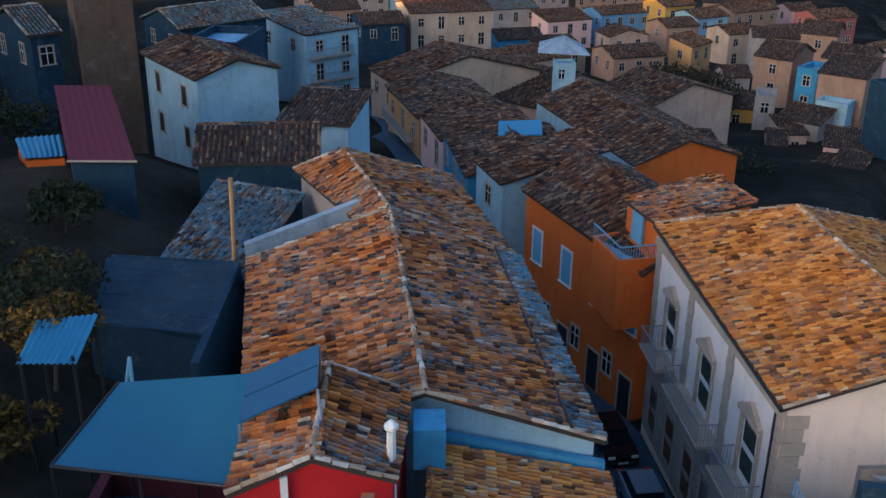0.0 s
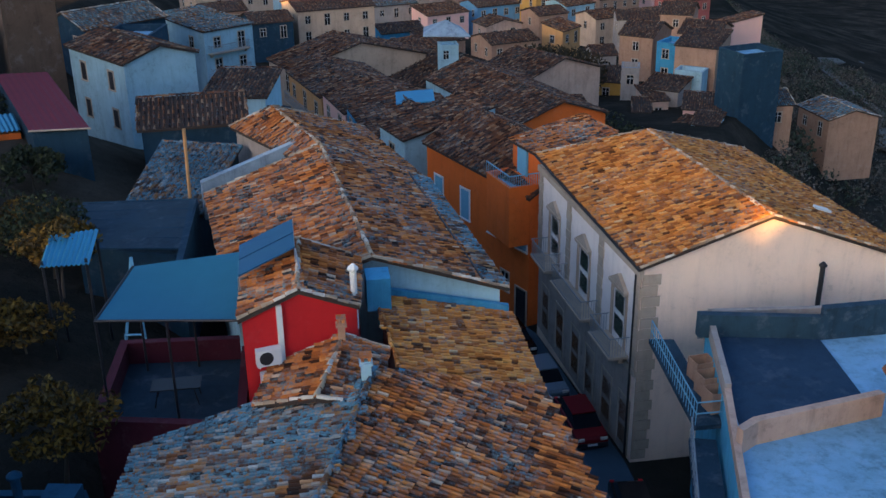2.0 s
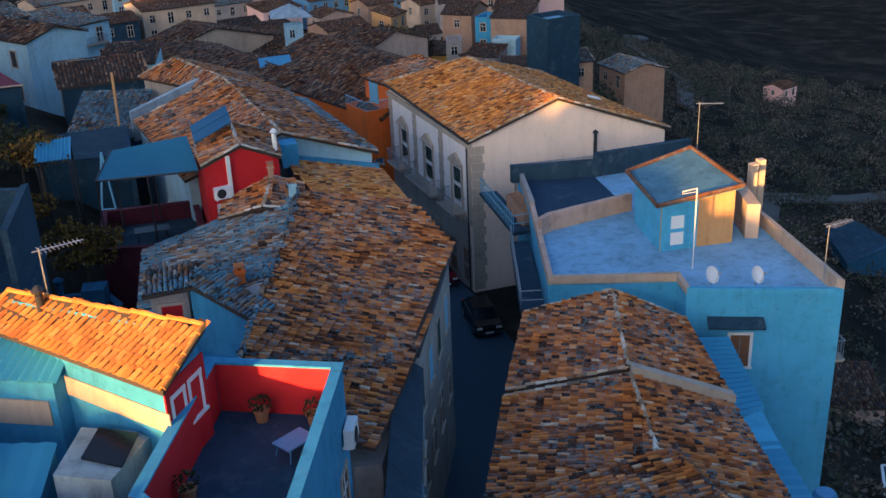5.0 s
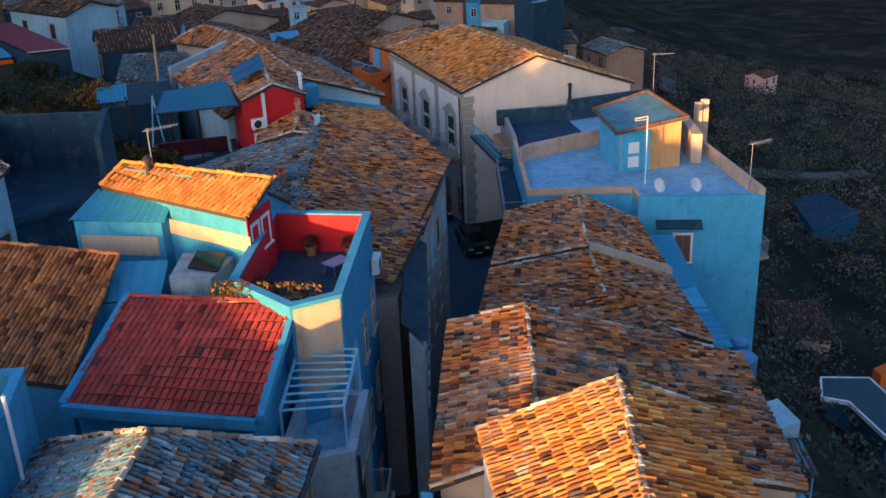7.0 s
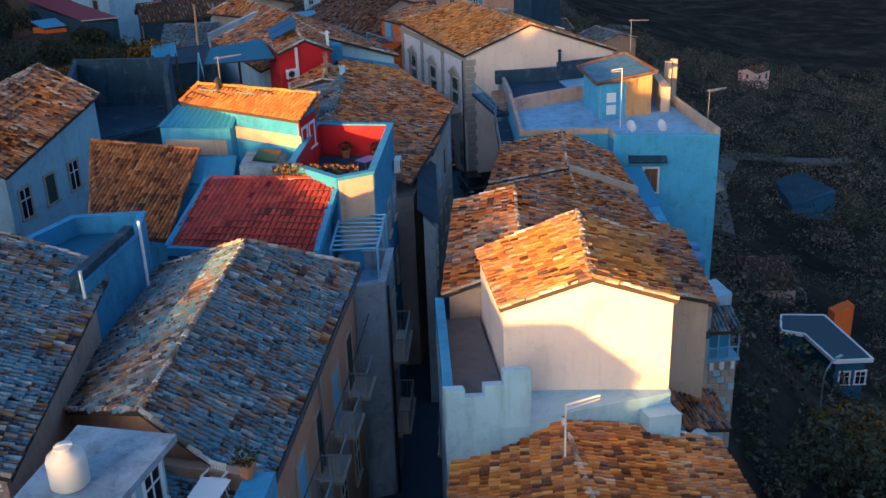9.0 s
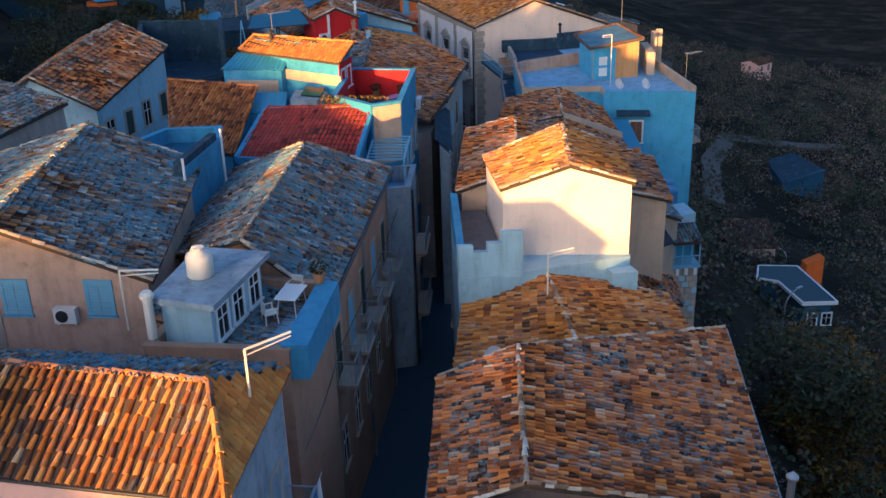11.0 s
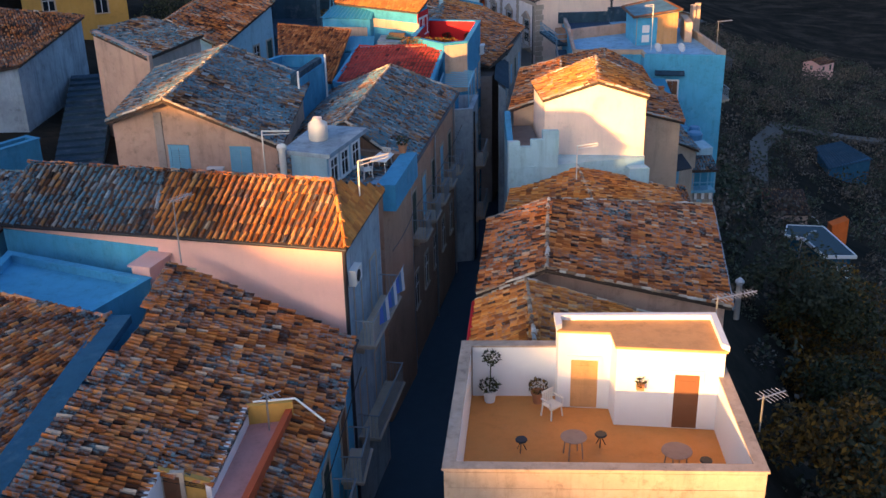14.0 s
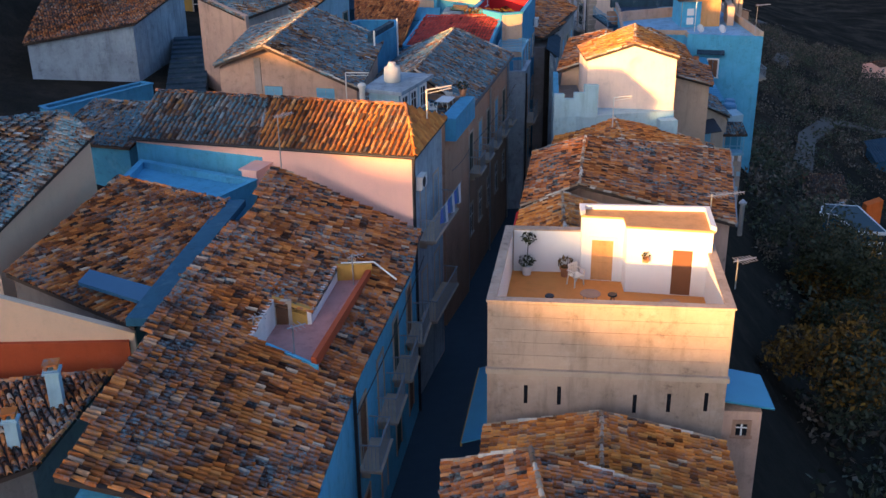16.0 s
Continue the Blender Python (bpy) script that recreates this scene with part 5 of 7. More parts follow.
def pink_house():
    sw, se, ne, nw = (-33.0, -33.0, 14.3), (-19.7, -41.6, 15.0), (-17.2, -36.2, 15.2), (-30.0, -28.0, 14.3)
    h = thing("pink_house", (-25, -35, 2), "tall house with smooth pink plaster and barrel tiles", "house")
    fp = inset([sw, se, ne, nw], 0.25)
    rs, rn = (-31.6, -30.6, 16.0), (-19.6, -38.6, 16.55)
    poly = [fp[0], fp[1], fp[2], fp[3]]
    part("wall", MB().prism(poly, 2, 0, [14.1, 14.8, 15.0, 14.1]), M_PINK, h)
    me_, mr_ = (-26.6, -37.14, 14.64), (-25.9, -34.4, 16.26)
    # grey tiles for the shaded west, gold for the sunlit east of one slope
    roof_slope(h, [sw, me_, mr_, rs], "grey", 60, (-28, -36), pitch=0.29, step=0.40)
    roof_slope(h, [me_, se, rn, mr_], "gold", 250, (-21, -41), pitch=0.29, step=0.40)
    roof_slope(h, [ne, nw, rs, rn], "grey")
    ridge_caps(h, me_, mr_, "grey", 1.0)
    # a blue panel paints the shade over this half of the wall
    part("shade_side", MB().box(0.0, 7.4, -0.03, 0.0, 2.2, 14.0, at_wall(fp[0], fp[1], 0, 0)), M_SKYW, h, "shaded part of the long wall, coloured blue")
    part("parapet_stub", MB().box(7.1, 7.9, -1.4, 0.0, 13.0, 13.75, at_wall(fp[0], fp[1], 0, 0)).box(7.0, 8.0, -1.5, 0.0, 13.75, 13.83, at_wall(fp[0], fp[1], 0, 0)), M_PINK, h, "short pink wall pier beside the terrace")
    # orange tiles on the east hip stand in for sunlight
    roof_slope(h, [se, ne, rn], "newo", wild=0.3)
    ridge_caps(h, rs, rn, "old"), ridge_caps(h, se, rn, "gold")
    part("gable_fill", MB().prism([fp[0], ((fp[0][0] + fp[3][0]) / 2, (fp[0][1] + fp[3][1]) / 2), fp[3]], 13, 0, [14.1, 15.7, 14.1]), M_PINK, h)
    gutter(h, (sw[0], sw[1], 14.22), (se[0], se[1], 14.92), 0.06)
    downpipe(h, fp[1][0] + 0.05, fp[1][1] - 0.1, 2.5, 14.9, 0.08)
    m = at_wall(fp[1], fp[2], 0, 0)
    part("white_side", MB().box(0.05, 5.3, -0.03, 0.01, 2.2, 14.7, m), M_STAIN, h, "bluish white street side")
    ac_unit(h, fp[1], fp[2], 0.8, 13.2)
    for z in (10.6, 6.4):
        for s in (1.6, 4.0):
            wall_door(h, fp[1], fp[2], s, z, 0.9, 2.2, M_LBLUE)
        balcony(h, fp[1], fp[2], 0.6, 5.0, z, 0.9)
    ln = thing("laundry_line", (-17.9, -38, 11.2), "clothes hung to dry on a balcony line", "laundry")
    q = at_wall(fp[1], fp[2], 0, 11.5)
    part("line", MB().tube(q @ Vector((0.6, -1.1, 0.6)), q @ Vector((5.0, -1.1, 0.6)), 0.012, 5), M_METAL, ln)
    for i in range(9):
        x = 0.8 + i * 0.45
        w = 0.3
        part("cloth", MB().add([(x, -1.1, 0.6), (x + w, -1.1, 0.6), (x + w - 0.04, -1.16, -0.1 - 0.3 * (i % 3) / 2), (x + 0.03, -1.05, -0.1 - 0.3 * (i % 3) / 2), (x, -1.12, 0.6), (x + w, -1.12, 0.6), (x + w - 0.04, -1.18, -0.1 - 0.3 * (i % 3) / 2), (x + 0.03, -1.07, -0.1 - 0.3 * (i % 3) / 2)], [(0, 1, 2, 3), (7, 6, 5, 4), (0, 4, 5, 1), (3, 2, 6, 7)], q), M_LAUN[i % 3], ln)
    frame_antenna(-18.6, -38.4, 16.0, 1.2, 0.4, 1.4)
    antenna(-25.6, -38.3, 14.0, 2.4, 0.8, 1.0)
    # blue terrace to the west
    flat_house("blue_terrace", "pale blue plastered roof terrace", [(-33.2, -37.6), (-29.0, -41.2), (-26.8, -38.6), (-32.4, -34.2)], 2, 13.1, 13.4, M_SKYW, M_SKYW)
    side = mono_house("tiled_side_house", "low house under grey lichened tiles by the lane", (-37.8, -28.8, 13.2), (-33.2, -31.8, 13.4), (-31.0, -28.2, 14.6), (-35.6, -25.2, 14.4), 4, M_BLUEW, "grey", 80, (-33, -30))


def deep_roof_house():
    h = thing("deep_roof_house", (-26, -50, 2), "big house under a deep weathered tile slope", "house")
    e0, e1, r1, r0 = (-26.2, -62.0, 11.2), (-19.7, -42.3, 11.7), (-26.0, -38.9, 14.2), (-32.2, -62.0, 13.9)
    ring, tops = [(-26.0, -61.8), (-24.25, -55.1), (-19.95, -42.4), (-26.0, -39.2), (-31.9, -61.8)], [11.0, 11.1, 11.45, 13.3, 13.0]
    inner = inset(ring, 0.35)
    for i in range(5):
        j = (i + 1) % 5
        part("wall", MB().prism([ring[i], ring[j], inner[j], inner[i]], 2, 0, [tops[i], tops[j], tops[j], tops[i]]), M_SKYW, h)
    # the slope is cut by a small roof terrace, so it is laid in pieces
    k1, k3 = (-20.75, -46.4, 11.6), (-23.7, -53.9, 11.4)
    hse, hne, hnw, hc, hw, hsw = (-25.2, -54.4, 11.87), (-22.5, -47.5, 12.05), (-23.85, -47.4, 12.5), (-25.15, -51.1, 12.42), (-26.5, -50.85, 12.92), (-27.3, -53.2, 12.75)
    top0, top1 = (-29.6, -50.5, 14.0), (-27.0, -43.8, 14.05)
    roof_slope(h, [k1, e1, r1, top1, hnw, hne], "old", 150, (-21, -44))
    roof_slope(h, [k3, k1, hne, hse], "old", 100, (-22, -50))
    roof_slope(h, [hc, hnw, top1, top0, hw], "old", 100, (-25, -49))
    roof_slope(h, [hsw, hw, top0], "old")
    roof_slope(h, [e0, k3, hse, hsw, top0, r0], "old", 100, (-25, -55))
    gutter(h, (-24.2, -55.0, 11.25), (-19.6, -42.3, 11.6)), gutter(h, (-26.2, -62.0, 11.1), (-24.2, -55.0, 11.25))
    t = thing("sunk_roof_terrace", (-25, -51, 11.8), "small pink-tiled terrace cut into the roof", "terrace")
    part("floor", MB().prism([p[:2] for p in (hse, hne, hnw, hc, hw, hsw)], 11.5, 11.95), plaster("pink_terrace_tiles", (0.62, 0.29, 0.25), 0.6), t)
    part("parapet", MB().prism([(-25.2, -54.4), (-22.5, -47.5), (-22.68, -47.43), (-25.38, -54.33)], 11.4, 12.36), M_RUST, t, "low rust-red parapet wall")
    part("end_wall", MB().prism([(-22.5, -47.4), (-23.9, -47.3), (-23.9, -47.5), (-22.5, -47.6)], 11.5, 12.6), M_OCHRE, t, "ochre end wall")
    part("kerb", MB().prism([(-27.35, -53.25), (-25.15, -54.5), (-25.15, -54.35), (-27.3, -53.1)], 11.5, 0, [12.75, 12.08, 12.08, 12.75]), M_SKYW, t)
    part("back_wall", MB().prism([(-27.4, -53.2), (-27.25, -53.25), (-26.45, -50.9), (-26.6, -50.85)], 11.5, 0, [12.85, 12.85, 13.0, 13.0]), M_PURE, t)
    part("side_wall", MB().prism([hc[:2], hnw[:2], (-24.0, -47.4), (-25.3, -51.1)], 11.5, 0, [12.5, 12.6, 12.6, 12.5]), M_PURE, t)
    part("cabin_front", MB().prism([hw[:2], hc[:2], (-25.15, -50.9), (-26.5, -50.65)], 11.5, 0, [13.05, 12.55, 12.55, 13.05]), M_OCHRE, t, "ochre cabin front")
    wall_door(t, hw, hc, 0.32, 11.96, 0.45, 0.85, M_WOOD)
    part("pipe", MB().tube((-22.4, -47.45, 12.62), (-21.6, -48.2, 12.1), 0.035).tube((-23.7, -47.35, 12.65), (-22.4, -47.45, 12.62), 0.035), M_WPAINT, t)
    for x, y in ((-23.3, -48.0), (-25.9, -53.6), (-27.2, -52.6)):
        antenna(x, y, 11.95, 1.3, 0.4, 0.5, "thin bare aerial pole on the terrace")
    fp0, fp1 = (-24.25, -55.1), (-19.95, -42.4)
    for i in range(4):
        for z in (7.6, 3.6):
            wall_door(h, fp0, fp1, 1.8 + 3.2 * i, z, 1.0, 2.3, (M_WOOD, M_LBLUE, M_GREEN, M_WOOD)[i])
            if z > 5:
                balcony(h, fp0, fp1, 0.9 + 3.2 * i, 2.9 + 3.2 * i, z, 0.8)
    for s in (0.3, 13.1):
        q = at_wall(fp0, fp1, s, 0)
        part("downpipe", MB().tube(q @ Vector((0, -0.12, 2.5)), q @ Vector((0, -0.12, 11.2)), 0.07), M_DARKM, h)
    # houses behind it
    n = mono_house("back_house", "house under a dark mottled tile roof", (-36.2, -47.6, 13.5), (-31.2, -52.3, 13.1), (-28.1, -42.6, 13.9), (-32.7, -40.3, 14.6), 3, M_DARKP, "old", 200, (-30, -46))
    sk = [(-33.3, -49.6, 13.62), (-30.9, -51.4, 13.42), (-30.6, -50.4, 13.5), (-33.0, -48.7, 13.7)]
    part("rooflight", MB().slab([(p[0], p[1], p[2] + 0.16) for p in sk], 0.14), M_SOLAR, n, "blue glazed rooflight")
    part("valley_gutter", MB().slab([(-31.4, -52.6, 13.6), (-30.6, -53.0, 13.7), (-27.3, -42.8, 14.0), (-28.2, -42.4, 13.9)], 0.3), M_TEALP, n, "blue painted valley wall between two roofs")
    # the brightened peach wall imitates sunlight
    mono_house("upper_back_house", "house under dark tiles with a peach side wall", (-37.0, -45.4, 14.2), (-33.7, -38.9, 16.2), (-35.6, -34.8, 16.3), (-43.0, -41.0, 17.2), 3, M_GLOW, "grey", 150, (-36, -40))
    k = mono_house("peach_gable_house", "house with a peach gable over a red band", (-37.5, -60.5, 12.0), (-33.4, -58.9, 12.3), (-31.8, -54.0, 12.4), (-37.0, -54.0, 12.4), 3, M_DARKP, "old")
    # gable peach is raised to look sunlit
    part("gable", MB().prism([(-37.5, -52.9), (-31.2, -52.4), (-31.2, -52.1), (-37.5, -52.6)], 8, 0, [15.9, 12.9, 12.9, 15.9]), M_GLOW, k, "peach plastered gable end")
    part("red_band", MB().prism([(-37.5, -53.1), (-31.4, -52.6), (-31.4, -52.42), (-37.5, -52.92)], 8, 0, [13.5, 12.7, 12.7, 13.5]), M_RUST, k)
    chimney(k, -33.3, -55.6, 11.5, 13.6, 0.4, M_WHITE), chimney(k, -34.2, -57.6, 11.5, 13.2, 0.35, M_WHITE)
    # house across the lane, far behind
    w = mono_house("white_back_house", "long white house under a dark roof", (-42.0, -10.5, 15.0), (-34.6, -9.0, 15.8), (-31.5, 3.0, 16.6), (-42.0, 6.0, 17.6), 4, M_STAIN, "old")
    flat_house("yard_wall", "bluish plastered yard wall", [(-39.0, -21.5), (-33.2, -16.0), (-34.0, -15.2), (-39.6, -20.4)], 4, 12.8, 13.0, M_BLUEW, M_CONC)


long_house(), low_house(), broad_house(), red_house(), terrace_house(), orange_roof_house(), red_roof_house(), gabled_house(), upper_houses(), pink_house(), deep_roof_house()


# ---- the row east of the street ----
def palazzo():
    sw, se, ne, nw = (12.0, 29.7, 10.9), (26.6, 29.9, 9.9), (25.2, 48.5, 10.0), (10.95, 45.9, 11.3)
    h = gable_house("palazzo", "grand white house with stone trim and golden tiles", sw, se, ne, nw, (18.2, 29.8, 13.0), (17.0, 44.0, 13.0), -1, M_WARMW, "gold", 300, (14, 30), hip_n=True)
    fp = inset([sw, se, ne, nw], 0.25)
    W0, W1 = fp[3], fp[0]
    m = at_wall(W0, W1, 0, 0)
    L = (Vector(W0) - Vector(W1)).length
    part("white_face", MB().box(0.1, L - 0.6, -0.03, 0.01, 5.4, 10.7, m), M_PURE, h, "white plastered upper street face")
    part("ground_face", MB().box(0.1, L - 0.6, -0.03, 0.01, 0, 5.0, m), M_GREYP, h, "greyed lower street face")
    part("string_course", MB().box(0, L, -0.12, 0.01, 5.05, 5.35, m), M_STONE, h)
    part("cornice", MB().box(-0.1, L + 0.1, -0.2, 0.02, 10.35, 10.7, m), M_STONE, h)
    for s in (0.3, 5.5, 10.6, L - 0.35):
        for i in range(9):
            q = MB().box(s - 0.3 - 0.06 * (i % 2), s + 0.3 + 0.06 * (i % 2), -0.1, 0.01, 5.4 + 0.55 * i, 5.9 + 0.55 * i, m)
            part("quoin", q, M_STONE, h)
    for i in range(18):
        q = MB().box(0.0, 0.75 + 0.14 * (i % 2), -0.05, 0.02, 0.4 + 0.56 * i, 0.92 + 0.56 * i, at_wall(fp[0], fp[1], 0, 0))
        part("quoin", q, M_STONE, h)
    for s, s0, s1 in ((3.0, 1.7, 4.3), (8.1, 5.6, 10.6), (13.3, 12.0, 14.8)):
        d = wall_door(h, W0, W1, s, 5.75, 1.45, 3.0, M_GREEN)
        for k_ in (-0.955, 0.955):
            part("surround", MB().box(s + k_ - 0.095, s + k_ + 0.095, -0.09, 0.01, 5.75, 8.9, m), M_CREAM, d)
        k = at_wall(W0, W1, s, 8.85)
        part("pediment", MB().add([(-1.05, -0.22, 0), (1.05, -0.22, 0), (0, -0.22, 0.62), (-1.05, 0, 0), (1.05, 0, 0), (0, 0, 0.62)], [(0, 1, 2), (5, 4, 3), (0, 3, 4, 1), (1, 4, 5, 2), (2, 5, 3, 0)], k).box(-1.05, 1.05, -0.26, 0, -0.16, 0, k), M_STONE, d)
        balcony(h, W0, W1, s0, s1, 5.7, 1.05)
    for s in (1.6, 4.4, 7.2, 9.6, 12.2, 14.6):
        wall_door(h, W0, W1, s, 0.3, 1.3, 3.0, M_WOOD)
    S0, S1 = fp[0], fp[1]
    window(h, S0, S1, 3.6, 7.0, 1.0, 1.2, M_GREYP, M_CREAM)
    flue(h, fp[0][0] + 8.6, fp[0][1] - 0.35, 7.5, 10.3, 0.12, M_DARKM)
    part("rooflight", MB().box(-0.4, 0.4, -0.25, 0.25, 0, 0.1, pose(22.6, 33.5, 11.62, 0, 18, 0)), M_WPAINT, h)
    gutter(h, (nw[0] - 0.05, nw[1], 11.2), (sw[0] - 0.05, sw[1], 10.8))
    downpipe(h, fp[0][0] - 0.15, fp[0][1] + 0.5, 0.3, 10.6, 0.06)


def orange_house():
    h = gable_house("orange_house", "orange plastered house with pale blue shutters", (10.75, 46.6, 8.2), (18.0, 50.0, 8.2), (13.0, 62.5, 8.6), (5.6, 58.4, 8.6), (14.3, 48.3, 10.2), (9.3, 60.4, 10.5), -3, M_ORANGE, "dark", 150, (9, 50))
    fp = inset([(10.75, 46.6), (18.0, 50.0), (13.0, 62.5), (5.6, 58.4)], 0.25)
    for i, s in enumerate((1.6, 5.0, 8.4, 11.6)):
        window(h, fp[3], fp[0], s, 4.4, 1.0, 2.1, M_WPAINT, M_LBLUE)
        window(h, fp[3], fp[0], s + 1.4, 0.9, 0.8, 1.3, M_STONE) if i < 3 else None
        wall_door(h, fp[3], fp[0], s, -0.8, 1.1, 2.4, M_DARKM)
    u = mono_house("orange_upper_room", "raised orange room above the roofs", (11.4, 47.0, 10.8), (10.3, 50.8, 10.8), (15.5, 52.5, 11.7), (16.6, 48.0, 11.7), 7.5, M_ORANGE, "old")
    t = flat_house("blue_railed_terrace", "little terrace with a blue railing", [(9.5, 46.7), (11.4, 47.1), (10.4, 50.7), (8.7, 50.0)], 5, 8.5, 8.9, M_ORANGE, M_DECK, 0.12)
    r = MB()
    for a, b in (((9.5, 46.7), (8.7, 50.0)), ((9.5, 46.7), (11.4, 47.1))):
        r.tube((*a, 9.7), (*b, 9.7), 0.04)
        for i in range(14):
            p = Vector(a).lerp(Vector(b), i / 13)
            r.tube((p.x, p.y, 8.9), (p.x, p.y, 9.7), 0.015, 5)
    part("railing", r, M_LBLUE, t)
    window(t, (10.4, 50.7), (11.4, 47.1), 1.6, 8.6, 0.9, 1.9, M_LBLUE, M_LBLUE)


def flat_roofed_house():
    poly = [(9.7, 12.1), (15.5, 10.0), (15.15, 8.5), (21.6, 5.6), (25.6, 26.0), (14.3, 27.2), (12.75, 21.5)]
    h = thing("flat_roofed_house", (17, 16, -4), "pale house with a stained concrete roof terrace", "house")
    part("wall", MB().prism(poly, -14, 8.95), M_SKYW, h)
    part("terrace_floor", MB().prism(inset(poly, 0.1), 8.93, 9.0), M_DECK, h)
    inn = inset(poly, 0.25)
    tops = (9.35, 9.25, 9.3, 9.75, 9.9, 9.6, 9.4)
    for i in range(7):
        j = (i + 1) % 7
        # cream on the east parapet (index 3) stands in for sunlight
        part("parapet", MB().prism([poly[i], poly[j], inn[j], inn[i]], 8.9, tops[i]), (M_CREAM, M_CREAM, M_SKYW, M_CREAM, M_GREYP, M_GREYP, M_PEACH)[i], h)
    # peach imitates sun on this south-facing parapet
    part("parapet_wall", MB().prism([(11.8, 17.7), (12.6, 18.2), (18.0, 19.2), (17.9, 19.5), (12.5, 18.5), (11.7, 18.0)], 9.0, 10.0), M_PEACH, h, "dividing parapet, peach as if sunlit")
    part("upper_floor", MB().prism([(12.3, 18.6), (17.9, 19.6), (18.6, 25.2), (14.2, 26.4)], 9.0, 9.06), M_DECKB, h, "dark blue bitumen roof area")
    part("north_parapet", MB().prism([(13.6, 26.3), (18.6, 25.2), (18.7, 25.5), (13.6, 26.7)], 9, 10.1), M_CONC, h)
    part("north_parapet", MB().prism([(18.6, 25.2), (25.4, 25.3), (25.5, 25.7), (18.7, 25.6)], 9, 10.5), M_CONC, h)
    hut = [(16.5, 13.4), (20.5, 13.0), (21.3, 18.8), (17.3, 17.6)]
    # amber walls imitate the sunlit part of the cabin
    part("roof_cabin", MB().prism(hut, 9, 0, [11.6, 12.0, 12.0, 11.7]), M_AMBER, h, "plastered cabin on the roof, coloured as sunlit")
    part("cabin_roof", MB().slab([(15.9, 12.8, 11.75), (20.7, 12.6, 12.2), (21.6, 19.2, 12.2), (16.9, 17.9, 11.85)], 0.12), M_FELT, h, "stained sheet cabin roof")
    for a, b in (((15.9, 12.8, 11.8), (20.7, 12.6, 12.25)), ((20.7, 12.6, 12.25), (21.6, 19.2, 12.25)), ((16.9, 17.9, 11.9), (21.6, 19.2, 12.25)), ((15.9, 12.8, 11.8), (16.9, 17.9, 11.9))):
        part("verge_tiles", MB().tube(a, b, 0.12, 6), TILE["dark"][1], h)
    # blue panels paint the shaded front half and side
    part("shade_face", MB().box(0.03, 2.0, -0.02, 0.0, 9.0, 11.55, at_wall(hut[0], hut[1], 0, 0)), M_SKYW, h, "shaded part of the cabin front, coloured blue")
    part("shade_side", MB().box(0.03, 4.2, -0.02, 0.0, 9.0, 11.55, at_wall(hut[3], hut[0], 0, 0)), M_SKYW, h, "shaded cabin side, coloured blue")
    wall_door(h, hut[0], hut[1], 0.9, 9.02, 0.95, 2.1, M_WPAINT, M_SKYW)
    part("chimney", MB().box(23.3, 23.7, 15.7, 16.1, 9, 12.0).box(23.9, 24.3, 15.9, 16.3, 9, 12.1), M_CREAM, h)
    part("stub_wall", MB().prism([(21.4, 13.2), (22.0, 12.9), (23.4, 16.8), (22.8, 17.0)], 9, 10.9), M_CREAM, h)
    S0, S1 = poly[2], poly[3]
    window(h, S0, S1, 2.6, 5.2, 0.9, 1.7, M_WPAINT, M_WOOD)
    part("window_hood", MB().slab([tuple(at_wall(S0, S1, 1.0, 7.6) @ Vector(v)) for v in ((0, -0.7, 0), (2.6, -0.7, 0), (2.6, 0, 0.25), (0, 0, 0.25))], 0.1), M_CONC, h)
    balcony(h, poly[3], poly[4], 1.0, 4.0, 5.0, 1.0)
    # the side gallery over the street
    g = thing("side_gallery", (10.6, 17, 5), "narrow railed gallery along the street side", "balcony")
    part("deck", MB().prism([(8.6, 13.0), (9.8, 12.6), (12.4, 21.0), (11.4, 21.3)], 7.2, 7.4), M_CONC, g)
    r = MB()
    for z in (7.9, 8.4):
        r.tube((8.65, 13.0, z), (11.4, 21.2, z), 0.03).tube((8.65, 13.0, z), (9.8, 12.65, z), 0.03)
    for i in range(18):
        p = Vector((8.65, 13.0)).lerp(Vector((11.4, 21.2)), i / 17)
        r.tube((p.x, p.y, 7.4), (p.x, p.y, 8.4), 0.018, 5)
    part("railing", r, M_IRON, g)
    g2 = thing("side_gallery", (12, 24, 5), "narrow railed gallery with blue-grey bars", "balcony")
    part("deck", MB().prism([(11.6, 21.3), (12.8, 21.3), (13.3, 28.3), (12.2, 28.5)], 7.7, 7.9), M_CONC, g2)
    r = MB()
    for z in (8.4, 8.9):
        r.tube((11.65, 21.4, z), (12.25, 28.4, z), 0.03).tube((11.65, 21.4, z), (12.8, 21.4, z), 0.03)
    for i in range(22):
        p = Vector((11.65, 21.4)).lerp(Vector((12.25, 28.4)), i / 21)
        r.tube((p.x, p.y, 7.9), (p.x, p.y, 8.9), 0.018, 5)
    part("railing", r, M_LBLUE, g2)
    for i, y in enumerate((22.4, 23.6, 24.8)):
        b = thing("crate", (12.6 + 0.1 * i, y, 8.9), "open pale wooden storage crate", "crate", "crates on the gallery")
        q = pose(12.9 + 0.15 * i, y, 7.92, 0, 0, 8)
        part("box", MB().box(-0.45, 0.45, -0.4, -0.36, 0, 0.9, q).box(-0.45, 0.45, 0.36, 0.4, 0, 0.9, q).box(-0.45, -0.41, -0.36, 0.36, 0, 0.9, q).box(0.41, 0.45, -0.36, 0.36, 0, 0.9, q).box(-0.41, 0.41, -0.36, 0.36, 0, 0.06, q), M_TAN, b)
    frame_antenna(16.9, 10.9, 9.0, 4.2, 3.3, 0.9)
    antenna(22.2, 19.5, 9.5, 5.2, -0.4, 1.3), antenna(21.2, 6.6, 9.6, 2.6, 0.2, 1.5)
